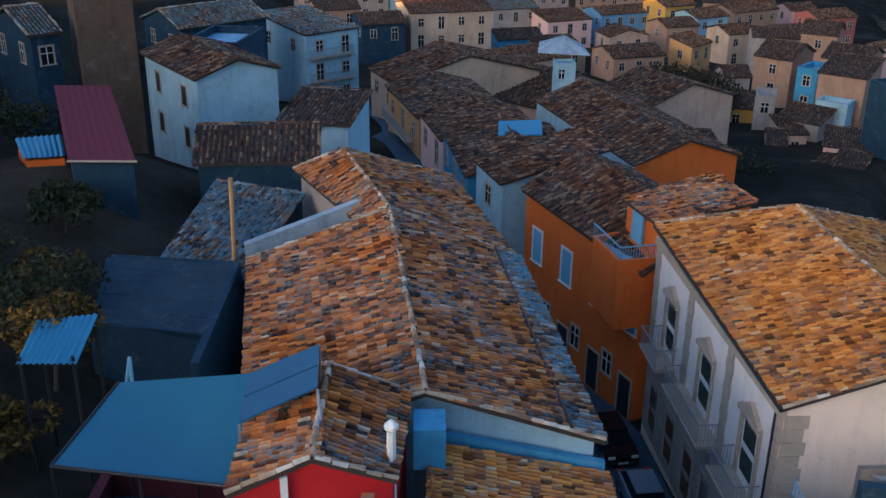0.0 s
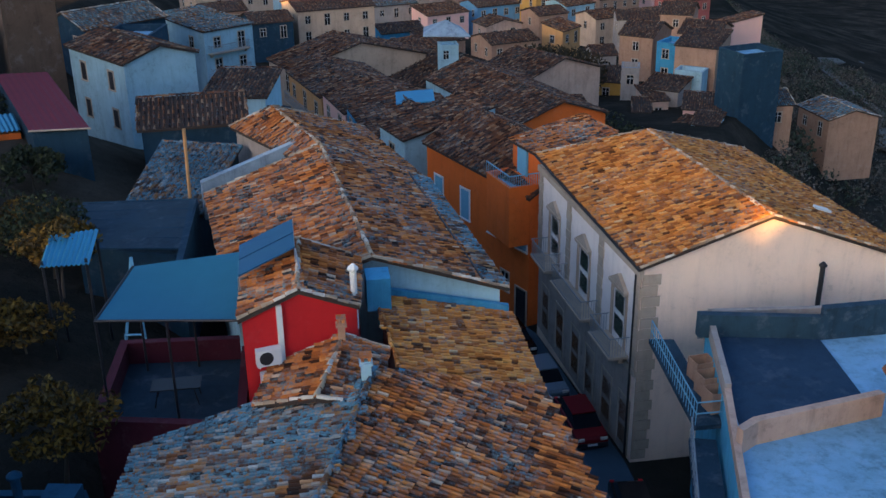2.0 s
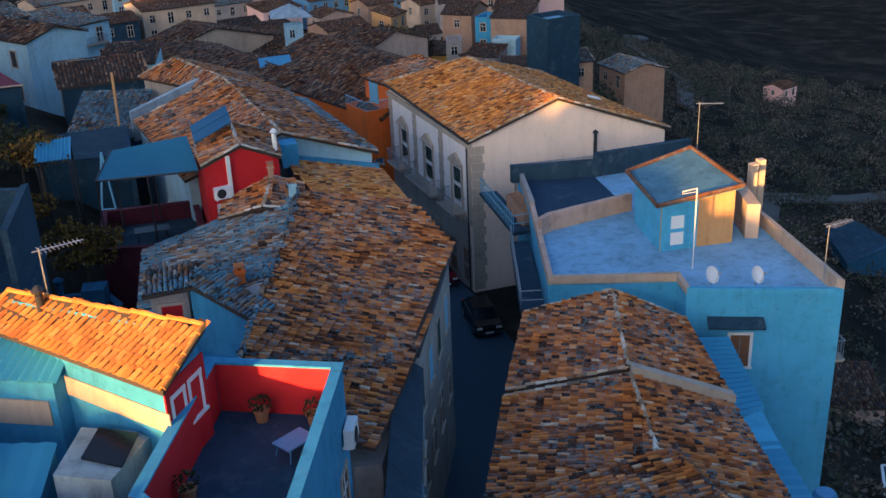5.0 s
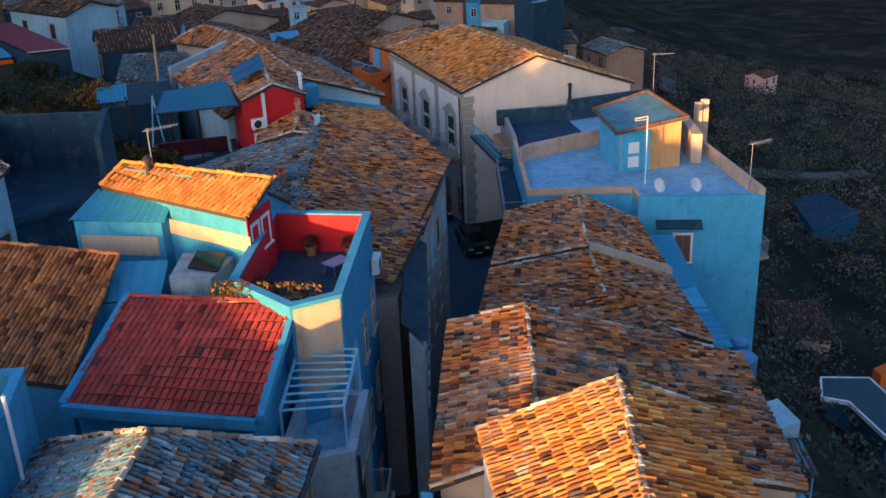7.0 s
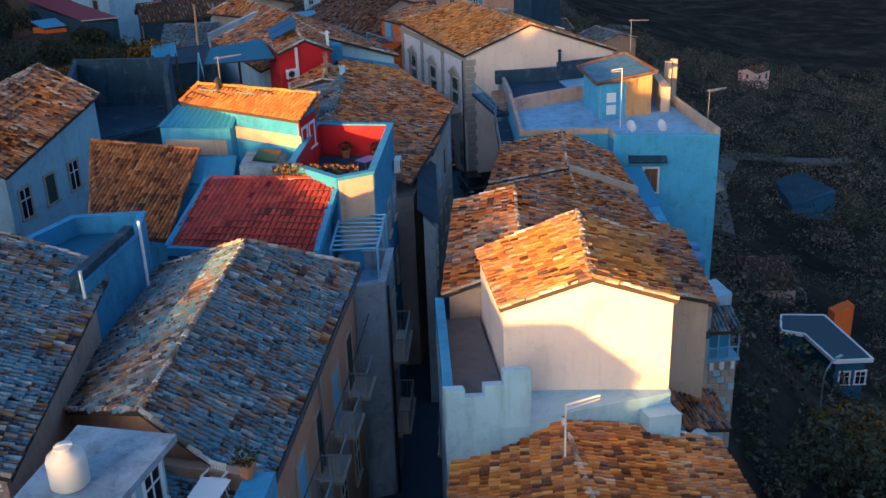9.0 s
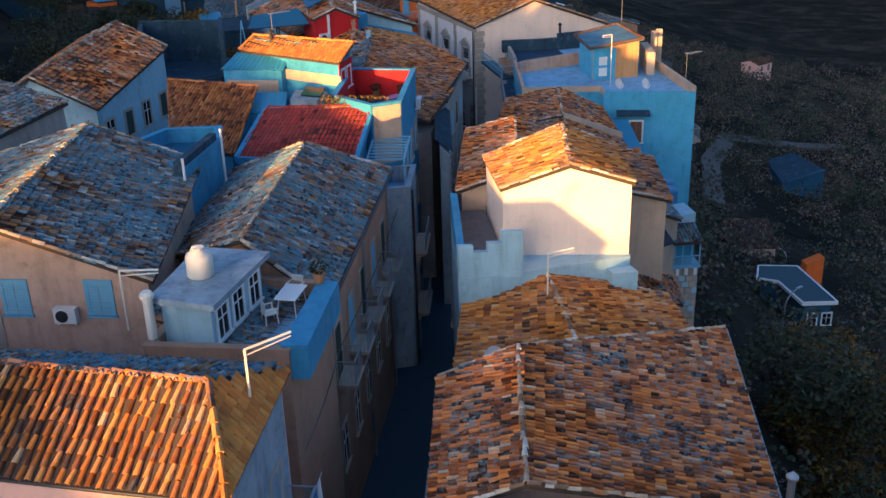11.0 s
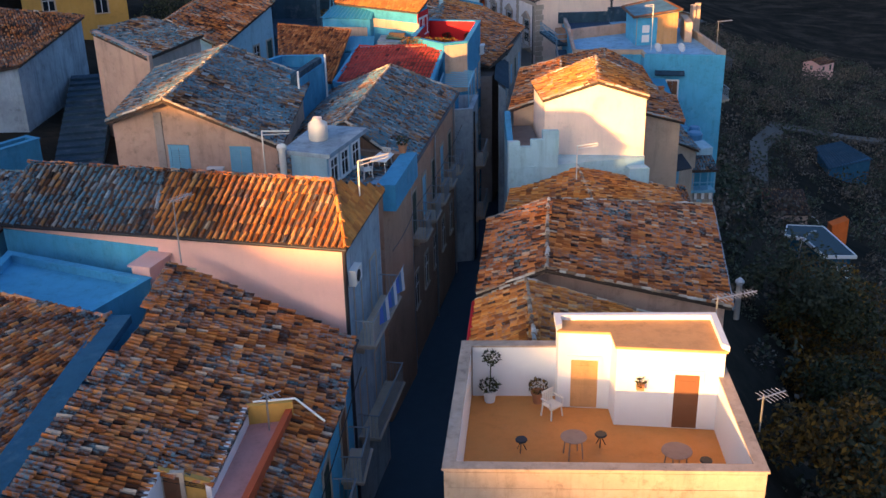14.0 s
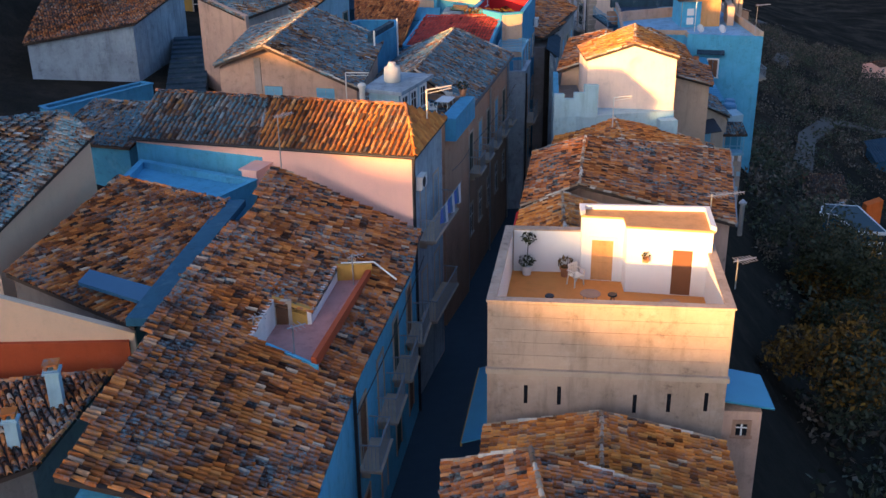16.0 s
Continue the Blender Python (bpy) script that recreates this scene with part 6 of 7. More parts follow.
    dish(16.3, 8.4, 9.2, 20, 0.42, 0.5), dish(18.2, 7.6, 9.2, 20, 0.42, 0.5)
    # sheet roofs down to the low houses
    k = thing("metal_lean_to", (15, 4, -2), "lean-to with a blue corrugated metal roof", "lean-to")
    corrugated("roof_sheet", [(13.6, 1.9, 6.6), (14.4, 7.4, 7.5), (16.5, 6.9, 7.3), (15.3, 2.2, 6.4)], k, M_CORR, 0.35, 0.05)
    corrugated("roof_sheet", [(12.4, -3.0, 5.9), (13.6, 1.8, 6.3), (15.0, 1.6, 6.2), (13.8, -3.4, 5.8)], k, M_CORR, 0.5, 0.03)
    part("wall", MB().prism([(12.4, -3.0), (13.7, -3.3), (16.3, 6.6), (14.4, 7.0)], -6, 0, [5.7, 5.6, 7.0, 7.2]), M_SKYW, k)
    for x, y, s in ((13.9, -4.2, 1.2), (14.6, -2.8, 0.9)):
        w = thing("water_tank", (x, y, 4), "blue plastic water tank behind the houses", "water tank", "water tanks")
        part("tank", MB().lathe([(s * 0.5, 4.2), (s * 0.52, 4.3), (s * 0.52, 5.6), (s * 0.4, 5.75)], (x, y, 0), 14), M_TANKB, w)
        part("stand", MB().box(x - 0.5, x + 0.5, y - 0.5, y + 0.5, -6, 4.2), M_CONC, w)


def east_houses():
    d = gable_house("tiled_house", "low house under an old orange-brown tile roof", (4.2, 3.8, 8.9), (12.9, 1.2, 8.0), (14.3, 7.2, 8.5), (7.0, 8.6, 9.6), (8.8, 2.3, 9.75), (11.0, 8.0, 10.2), -3, M_TAN, "old", 250, (6, 4))
    part("verge_wall", MB().prism([(8.8, 2.0), (12.9, 0.9), (13.0, 1.3), (8.9, 2.4)], 8, 0, [9.95, 8.3, 8.3, 9.95]), M_STONE, d)
    d2 = gable_house("tiled_house", "low house under an old brown tile roof", (0.9, -2.6, 8.8), (10.6, -6.4, 8.2), (12.8, 1.0, 7.9), (4.1, 3.7, 8.7), (6.7, -4.2, 9.6), (8.8, 2.1, 9.55), -3, M_TAN, "old", 200, (4, -2))
    mono_house("tiled_wing", "short tiled wing between the houses", (1.0, -7.5, 9.5), (1.3, -3.0, 9.3), (7.0, -4.0, 10.3), (7.4, -8.8, 10.3), -3, M_TAN, "old")
    e = gable_house("tall_tiled_house", "tall house under old tiles by the lane", (-5.9, -17.6, 12.7), (4.4, -20.5, 11.8), (8.0, -12.0, 11.0), (-2.4, -9.1, 13.1), (-2.9, -18.4, 13.75), (0.1, -10.3, 13.9), -3, M_CREAM, "old", 250, (-4, -14))
    chimney(e, 6.2, -13.4, 10.8, 12.0, 0.3, M_TAN)
    fp = inset([(-5.9, -17.6), (4.4, -20.5), (8.0, -12.0), (-2.4, -9.1)], 0.25)
    for s in (1.5, 4.5, 7.5):
        window(e, fp[3], fp[0], s, 9.3, 0.9, 1.7, M_STONE, M_GREEN)
        wall_door(e, fp[3], fp[0], s, 5.0, 1.0, 2.2, M_WOOD)
        balcony(e, fp[3], fp[0], s - 0.8, s + 0.8, 5.0, 0.7)
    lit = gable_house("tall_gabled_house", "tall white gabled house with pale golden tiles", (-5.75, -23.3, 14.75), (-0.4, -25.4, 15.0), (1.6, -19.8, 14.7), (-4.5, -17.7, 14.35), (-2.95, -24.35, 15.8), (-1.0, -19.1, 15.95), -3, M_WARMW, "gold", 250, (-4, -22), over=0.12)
    w = thing("stepped_wing", (-6, -21, 0), "pale stepped wing wall below the gable", "house")
    part("wall", MB().prism([(-8.2, -24.6), (-6.9, -25.2), (-0.5, -25.45), (-0.4, -25.2), (-5.6, -23.3), (-4.6, -18.0), (-6.2, -17.6)], -3, 11.6), M_WHITE, w)
    for i, (x0, x1, z) in enumerate(((-8.2, -7.6, 13.4), (-7.6, -7.0, 13.1), (-7.0, -6.4, 13.5), (-6.4, -5.6, 14.0))):
        part("stepped_wall", MB().prism([(x0, -24.72 - (x0 + 8.2) * 0.3), (x1, -24.72 - (x1 + 8.2) * 0.3), (x1, -24.45 - (x1 + 8.2) * 0.3), (x0, -24.45 - (x0 + 8.2) * 0.3)], 11.5, z - 0.4), M_WHITE, w)
    part("west_parapet", MB().prism([(-8.2, -24.6), (-7.9, -24.7), (-5.9, -17.8), (-6.2, -17.6)], 11.5, 12.7), M_BLUEW, w)
    part("small_roof", MB().slab([(-7.9, -24.4, 11.75), (-5.7, -23.5, 11.75), (-4.6, -18.0, 11.75), (-6.0, -17.7, 11.75)], 0.1), M_DARKP, w)
    part("buttress", MB().prism([(-1.6, -26.0), (-0.5, -26.2), (-0.5, -25.3), (-1.6, -25.3)], -3, 11.2), M_WHITE, w)
    # stone house and glazed loggia on the valley side
    s = mono_house("stone_house", "rough grey stone house under dark tiles", (9.7, -12.9, 7.2), (11.4, -6.5, 7.0), (7.9, -5.6, 8.8), (6.3, -13.8, 8.8), -8, M_STONE, "grey", 100, (9, -12))
    part("back_block", MB().prism([(10.3, -11.4), (11.7, -11.2), (11.9, -9.4), (10.6, -9.5)], -8, 6.75), M_WHITE, s, "white plastered rear block")
    part("door_leaf", MB().prism([(7.0, -13.75), (7.9, -13.55), (7.9, -13.5), (7.0, -13.7)], 4.4, 6.4), M_LBLUE, s, "blue painted door")
    part("door_awning", MB().slab([(6.8, -14.9, 6.6), (8.3, -14.6, 6.6), (8.1, -13.4, 7.3), (6.7, -13.7, 7.3)], 0.06), M_DARKM, s)
    lg = thing("glazed_loggia", (10.3, -12, 4), "small glazed balcony room with blue frames on stone", "balcony")
    part("base", MB().prism([(9.45, -12.55), (11.05, -12.9), (11.35, -11.2), (9.8, -11.0)], -8, 4.0), M_GREYP, lg)
    fr = at_wall((9.45, -12.55), (11.05, -12.9), 0, 0)
    for r in range(8):
        for c in range(4):
            x0 = 0.05 + 0.42 * c - 0.18 * (r % 2)
            part("block", MB().box(max(0, x0), min(1.62, x0 + 0.38), -0.05 - 0.02 * ((r + c) % 3), 0, 3.05 - 0.42 * r, 3.41 - 0.42 * r, fr), (M_GREYP, M_WHITE, M_STONE)[(r * 2 + c) % 3], lg)
    for c in range(3):
        part("corbel", MB().box(0.2 + 0.55 * c, 0.4 + 0.55 * c, -0.22, 0, 3.5, 4.0, fr), M_WPAINT, lg)
    part("floor", MB().box(-0.05, 1.7, -0.3, 1.6, 4.0, 4.15, fr), M_LBLUE, lg)
    part("back_wall", MB().box(0, 1.65, 0.9, 1.0, 4.15, 5.7, fr), M_CORR, lg)
    for x in (0, 0.55, 1.1, 1.6):
        part("mullion", MB().box(x - 0.035, x + 0.035, -0.27, -0.2, 4.15, 5.7, fr), M_LBLUE, lg)
    for z in (4.15, 4.75, 5.65):
        part("rail", MB().box(0, 1.65, -0.27, -0.21, z, z + 0.06, fr), M_LBLUE, lg)
    roof_slope(lg, [tuple(fr @ Vector(v)) for v in ((-0.1, -0.4, 5.75), (1.8, -0.4, 5.75), (1.7, 1.3, 6.35), (0.0, 1.3, 6.35))], "grey")
    sm = mono_house("small_annex", "little annex with a tiled roof behind the gable", (2.7, -21.7, 7.1), (4.9, -21.4, 6.4), (5.2, -19.6, 7.2), (2.9, -19.6, 7.9), -5, M_WHITE, "old")
    dish(2.6, -22.6, 6.2, 20, 0.6, 0.7)
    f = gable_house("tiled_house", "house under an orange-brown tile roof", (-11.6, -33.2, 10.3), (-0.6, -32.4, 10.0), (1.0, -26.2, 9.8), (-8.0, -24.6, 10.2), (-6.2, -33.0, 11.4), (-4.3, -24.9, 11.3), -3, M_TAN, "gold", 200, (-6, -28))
    frame_antenna(-5.2, -27.2, 11.2, 2.0, 0.1, 1.2)
    dish(-9.2, -31.4, 10.8, 10, 0.42, 0.5)
    g = gable_house("wide_tiled_house", "wide house under a weathered brown tile roof", (-14.1, -39.1, 11.25), (-3.9, -41.6, 10.4), (0.6, -31.3, 10.7), (-11.8, -33.0, 12.0), (-11.6, -40.4, 12.6), (-8.95, -33.2, 12.75), -3, M_PEACH, "old", 300, (-10, -38))
    fp = inset([(-14.1, -39.1), (-3.9, -41.6), (0.6, -31.3), (-11.8, -33.0)], 0.25)
    for s in (1.2, 4.0):
        wall_door(g, fp[3], fp[0], s, 7.6, 0.95, 2.2, M_GREEN)
        balcony(g, fp[3], fp[0], s - 0.8, s + 0.8, 7.6, 0.7)
    flue(g, -3.4, -41.2, 9.6, 11.2, 0.12, M_METAL)
    gutter(g, (-3.8, -41.6, 10.3), (0.7, -31.3, 10.6), 0.07, M_IRON)
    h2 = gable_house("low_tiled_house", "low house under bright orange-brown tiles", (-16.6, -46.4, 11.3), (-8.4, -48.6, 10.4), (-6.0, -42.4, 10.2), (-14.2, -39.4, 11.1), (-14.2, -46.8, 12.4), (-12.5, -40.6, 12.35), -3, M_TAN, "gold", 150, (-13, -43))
    part("red_edge", MB().tube((-16.7, -46.3, 11.2), (-14.3, -39.3, 11.0), 0.09, 6), M_RED, h2)
    part("rooflight", MB().box(-0.4, 0.4, -0.5, 0.5, 0, 0.12, pose(-9.6, -43.6, 11.05, 0, 17, 20)), M_SOLAR, h2)
    hh = gable_house("pantile_house", "low house under rusty brown pantiles", (-21.4, -60.8, 8.7), (-13.2, -62.8, 8.5), (-11.3, -56.7, 8.6), (-19.4, -54.3, 8.8), (-17.6, -61.8, 9.9), (-15.6, -55.9, 9.9), -3, M_TAN, "gold", 150, (-15, -57))
    ii = gable_house("tiled_house", "house under mottled old tiles", (-24.0, -70.0, 10.7), (-17.6, -72.0, 10.7), (-15.9, -61.4, 10.75), (-21.8, -59.0, 10.8), (-20.8, -71.0, 11.8), (-19.35, -60.2, 11.75), -3, M_TAN, "old", 300, (-19, -61))
    # corrugated shed at the lower edge
    sh = thing("shed", (-2.5, -58, 0), "low shed under grey corrugated sheets", "shed")
    corrugated("roof_sheet", [(-4.6, -62.0, 6.0), (0.5, -63.5, 5.7), (1.6, -59.8, 6.1), (-3.6, -58.6, 6.3)], sh, M_IRON, 0.3, 0.06)
    part("wall", MB().prism([(-4.4, -61.8), (0.3, -63.2), (1.4, -59.9), (-3.5, -58.8)], -4, 5.6), M_CONC, sh)


def roof_terrace_house():
    poly = [(-19.1, -53.4), (-11.0, -55.85), (-8.95, -49.05), (-16.75, -46.75)]
    h = flat_house("roof_terrace_house", "cream house with a terracotta roof terrace", poly, -4, 11.5, 13.35, M_WORN, M_TERRA, 0.25)
    for i in range(4):
        lining(h, poly, i, 0.25, 11.52, 13.34, M_WPAINT, "white inner face of the parapet")
    m = at_wall(poly[0], poly[1], 0, 0)
    L = (Vector(poly[0]) - Vector(poly[1])).length
    part("ledge", MB().box(-0.05, L + 0.05, -0.16, 0.02, 10.55, 10.75, m), M_STONE, h)
    for x, z in ((1.4, 9.3), (2.6, 9.3), (5.3, 9.1), (6.5, 9.2), (7.8, 9.3), (7.8, 7.2)):
        part("slot_window", MB().box(x - 0.07, x + 0.07, -0.012, 0.05, z, z + 0.75, m), M_GLASS, h, "narrow dark wall slot")
    # courses of big blocks in the front wall
    rg = np.random.default_rng(5)
    for r in range(5):
        x = 0.05 - (r % 2) * 0.4
        while x < L - 0.1:
            w = rg.uniform(0.7, 1.05)
            a, b = max(x, 0.03), min(x + w - 0.015, L - 0.03)
            if b - a > 0.15:
                part("block", MB().box(a, b, -0.012 - rg.uniform(0, 0.008), 0.0, 10.80 + r * 0.5, 11.285 + r * 0.5, m), M_WORN, h)
            x += w
    # stair cabin
    c = thing("stair_cabin", (-12, -49.5, 11.5), "white stair cabin with two wooden doors", "cabin")
    cab = [(-14.1, -48.5), (-12.55, -49.1), (-12.75, -50.0), (-9.75, -51.2), (-9.1, -49.15), (-13.9, -47.75)]
    part("wall", MB().prism(cab, 11.5, 14.25), M_WPAINT, c)
    # the roof's amber colour imitates low sunlight
    part("roof", MB().prism(inset(cab, -0.06), 14.25, 14.33), M_AMBER, c, "flat cabin roof, amber as if sunlit")
    inn2, out2 = inset(cab, 0.12), inset(cab, -0.08)
    for i in (3, 4, 5):
        j = (i + 1) % 6
        part("coping", MB().prism([out2[i], out2[j], inn2[j], inn2[i]], 14.33, 14.5), M_WPAINT, c)
    # amber leaf: this door's sunlit look is put into its colour
    wall_door(c, cab[0], cab[1], 0.85, 11.55, 0.85, 1.75, M_AMBER, M_WPAINT)
    wall_door(c, cab[2], cab[3], 2.15, 11.55, 0.75, 1.9, M_WOOD, M_WPAINT)
    q = at_wall(cab[2], cab[3], 0.75, 13.0)
    rg = np.random.default_rng(9)
    wp = thing("wall_planter", tuple(q @ Vector((0, -0.1, 0))), "small hanging wall planter", "planter")
    part("pot", MB().box(-0.12, 0.12, -0.2, -0.01, -0.1, 0.1, q), M_POT, wp)
    f = MB()
    leaves(f, q @ Vector((0, -0.15, 0.15)), 0.17, 0.2, 60, 0.06, rg)
    part("foliage", f, LEAF_DARK, wp)
    potted_plant(-16.1, -47.6, 11.54, "bushy plant in a white pot on the terrace", LEAF_DARK, 1.5, stem=True)
    potted_plant(-14.6, -48.1, 11.54, "dry grassy plant in a clay pot", LEAF_AUT, pot=M_POT)
    ch = chair_proto()
    ch.matrix_world = pose(-14.45, -49.0, 11.54, 0, 0, 25)
    table_thing(-14.6, -51.3, 11.54, 0.8, 0.8, 0.7, "round pale wicker garden table", M_TAN, 0, True)
    table_thing(-12.0, -52.8, 11.54, 0.9, 0.9, 0.7, "round pale wicker garden table", M_TAN, 0, True)
    table_thing(-16.6, -52.0, 11.54, 0.8, 0.8, 0.35, "low round glass garden table", M_LBLUE, 0, True)
    for x, y in ((-13.6, -51.0), (-11.2, -53.1), (-16.0, -50.6)):
        s = thing("stool", (x, y, 11.54), "small dark garden stool on the terrace", "stool", "terrace stools")
        part("seat", MB().lathe([(0.17, 11.9), (0.19, 11.93), (0.17, 11.97)], (x, y, 0), 12), M_DARKM, s)
        for a in (0, 2.1, 4.2):
            part("leg", MB().tube((x + 0.16 * math.cos(a), y + 0.16 * math.sin(a), 11.54), (x, y, 11.9), 0.015, 5), M_DARKM, s)
    antenna(-8.8, -48.8, 13.3, 1.6, 0.1, 1.5)
    antenna(-9.9, -53.6, 13.2, 1.0, 0.2, 0.8, "bare bent aerial pole on a parapet")
    # awnings and a boxed annex at the sides
    for a, b in ((poly[3], poly[0]),):
        k = at_wall(a, b, 3.4, 7.2)
        aw = part("awning", MB().slab([tuple(k @ Vector(v)) for v in ((-2.3, -1.0, 0), (3.4, -1.0, 0), (3.4, 0, 0.35), (-2.3, 0, 0.35))][::-1], -0.06), M_CORR, h, "blue corrugated awning over the street")
        part("fascia", MB().box(-2.3, 3.4, -1.04, -0.98, -0.12, 0.06, k), M_OCHRE, aw)
    an = thing("side_annex", (-9.6, -53.9, 5), "small peach annex with a blue sheet roof", "annex")
    part("wall", MB().prism([(-10.9, -55.6), (-9.6, -56.0), (-9.1, -54.2), (-10.4, -53.8)], 3, 9.2), M_PEACH, an)
    part("roof_sheet", MB().slab([(-11.0, -55.8, 9.75), (-9.3, -56.3, 9.5), (-8.7, -54.0, 9.5), (-10.3, -53.4, 9.75)], 0.08), M_CORR, an)
    window(an, (-10.9, -55.6), (-9.6, -56.0), 0.7, 8.2, 0.4, 0.5, M_TAN)


palazzo(), orange_house(), flat_roofed_house(), east_houses(), roof_terrace_house()

def street_cable(p0, p1, sag):
    c = thing("street_cable", p0, "thin dark cable slung along the street fronts", "cable", "street cables")
    a, b = Vector(p0), Vector(p1)
    pts = [a.lerp(b, i / 10) - Vector((0, 0, sag * math.sin(math.pi * i / 10))) for i in range(11)]
    for i in range(10):
        part("cable_length", MB().tube(pts[i], pts[i + 1], 0.02, 5), M_DARKM, c)


street_cable((-14.3, -28.5, 11.2), (-8.3, -15.4, 11.4), 0.3)
street_cable((-19.5, -42.2, 10.4), (-24.0, -55.0, 10.3), 0.3)
street_cable((-17.0, -36.3, 12.4), (-14.4, -29.2, 11.6), 0.2)


# ---- the town to the north ----
M_LBLUEP = plaster("sky_blue_plaster", (0.14, 0.36, 0.55), 0.4)
M_REDP = plaster("dull_red_plaster", (0.42, 0.12, 0.10), 0.4)
far_house("tall bare tan house wall above the lane", (-25.5, 74.0), (-21.7, 75.5), 24.0, 3.0, 9, M_UMBER, "grey", "flat", 0)
barn = thing("red_roofed_barn", (-19, 55, 8), "long low barn under a dull red sheet roof", "barn")
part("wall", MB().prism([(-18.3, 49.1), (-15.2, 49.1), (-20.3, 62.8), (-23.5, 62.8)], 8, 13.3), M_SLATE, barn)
corrugated("roof_sheet", [(-18.4, 48.9, 13.5), (-15.0, 48.9, 13.5), (-20.2, 63.0, 13.8), (-23.7, 63.0, 13.8)], barn, plain("crimson_roof_sheet", (0.20, 0.012, 0.025), 0.7, 0, 0.5, 0.8), 0.4, 0.02)
part("roof_edge", MB().tube((-18.45, 48.85, 13.48), (-14.95, 48.85, 13.48), 0.06, 6), M_CREAM, barn, "pale roof edge strip")


def yard_things():
    s = thing("garden_shed", (-12.5, 29, 10), "open garden shed with a blue corrugated roof", "shed")
    corrugated("roof_sheet", [(-13.5, 28.2, 13.6), (-11.6, 28.2, 13.6), (-11.5, 30.5, 14.2), (-13.4, 30.0, 14.2)], s, M_CORR, 0.18, 0.04)
    for x, y in ((-13.4, 28.3), (-11.7, 28.3), (-11.6, 30.4), (-13.3, 29.9)):
        part("post", MB().tube((x, y, 9), (x, y, 13.8), 0.06), M_DARKM, s)
    b = thing("sheet_roof", (-21, 53, 9), "blue corrugated sheet roof on a low hut", "hut")
    corrugated("roof_sheet", [(-21.9, 52.0, 12.6), (-19.8, 52.5, 12.6), (-20.8, 55.1, 13.0), (-23.1, 54.3, 13.0)], b, M_CORR, 0.25, 0.05)
    part("wall", MB().prism([(-21.8, 52.1), (-19.9, 52.6), (-20.9, 55.0), (-23.0, 54.2)], 8, 12.4), M_ORANGE, b)
    f = thing("garden_trellis", (-10.3, 28, 10), "pale leaning frame of garden poles", "frame")
    part("pole", MB().tube((-10.6, 27.4, 9.5), (-10.0, 28.6, 13.6), 0.06), M_LBLUE, f)
    part("pole", MB().tube((-9.6, 27.2, 9.5), (-10.0, 28.6, 13.6), 0.06), M_LBLUE, f)
    part("pole", MB().tube((-10.5, 27.6, 10.6), (-9.7, 27.5, 10.6), 0.05), M_LBLUE, f)
    lt = thing("lean_to", (-11, 37, 8), "lean-to with a bluish felt roof behind the yard wall", "lean-to")
    rf = [(-13.4, 35.1, 11.5), (-8.5, 33.3, 11.9), (-8.4, 39.6, 12.0), (-14.5, 42.0, 11.3)]
    part("roof", MB().slab(rf, 0.15), M_BITUM, lt)
    for i in range(4):
        part("edge_board", MB().tube(rf[i], rf[(i + 1) % 4], 0.07, 6), M_SLATE, lt)
        part("post", MB().tube((rf[i][0] * 0.98 - 0.2, rf[i][1], 6.5), (rf[i][0] * 0.98 - 0.2, rf[i][1], rf[i][2] - 0.1), 0.08, 6), M_DARKM, lt)
    for k in range(1, 5):
        p, q = Vector(rf[0]).lerp(Vector(rf[3]), k / 5), Vector(rf[1]).lerp(Vector(rf[2]), k / 5)
        part("batten", MB().tube(p, q, 0.035, 5), M_SLATE, lt)
    w = thing("yard_wall", (-11, 38, 8), "old bluish yard walls below the houses", "wall")
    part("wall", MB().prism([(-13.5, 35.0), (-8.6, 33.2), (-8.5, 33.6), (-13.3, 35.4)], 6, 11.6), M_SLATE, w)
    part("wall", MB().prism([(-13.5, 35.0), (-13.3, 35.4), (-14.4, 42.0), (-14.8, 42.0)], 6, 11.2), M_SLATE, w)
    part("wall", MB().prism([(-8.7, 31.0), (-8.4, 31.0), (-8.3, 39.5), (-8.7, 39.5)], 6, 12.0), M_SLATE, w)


yard_things()
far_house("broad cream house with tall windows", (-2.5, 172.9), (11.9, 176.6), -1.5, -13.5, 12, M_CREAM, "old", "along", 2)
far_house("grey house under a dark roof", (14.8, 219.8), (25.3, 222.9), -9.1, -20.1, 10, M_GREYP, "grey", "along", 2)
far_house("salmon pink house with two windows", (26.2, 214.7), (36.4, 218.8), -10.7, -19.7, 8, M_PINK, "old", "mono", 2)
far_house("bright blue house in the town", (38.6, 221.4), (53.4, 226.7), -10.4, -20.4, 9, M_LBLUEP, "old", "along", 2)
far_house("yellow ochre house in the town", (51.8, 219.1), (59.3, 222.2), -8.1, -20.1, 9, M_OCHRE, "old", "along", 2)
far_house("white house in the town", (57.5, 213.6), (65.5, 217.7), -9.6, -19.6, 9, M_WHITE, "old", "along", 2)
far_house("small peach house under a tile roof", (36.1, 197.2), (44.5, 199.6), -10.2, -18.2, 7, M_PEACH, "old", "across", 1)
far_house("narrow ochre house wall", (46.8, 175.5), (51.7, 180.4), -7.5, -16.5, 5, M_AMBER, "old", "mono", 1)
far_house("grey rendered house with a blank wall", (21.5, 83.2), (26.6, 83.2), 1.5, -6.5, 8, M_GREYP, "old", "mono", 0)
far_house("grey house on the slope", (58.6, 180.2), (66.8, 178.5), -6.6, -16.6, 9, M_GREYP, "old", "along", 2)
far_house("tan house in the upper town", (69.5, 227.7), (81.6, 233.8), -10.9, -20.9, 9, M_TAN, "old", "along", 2)
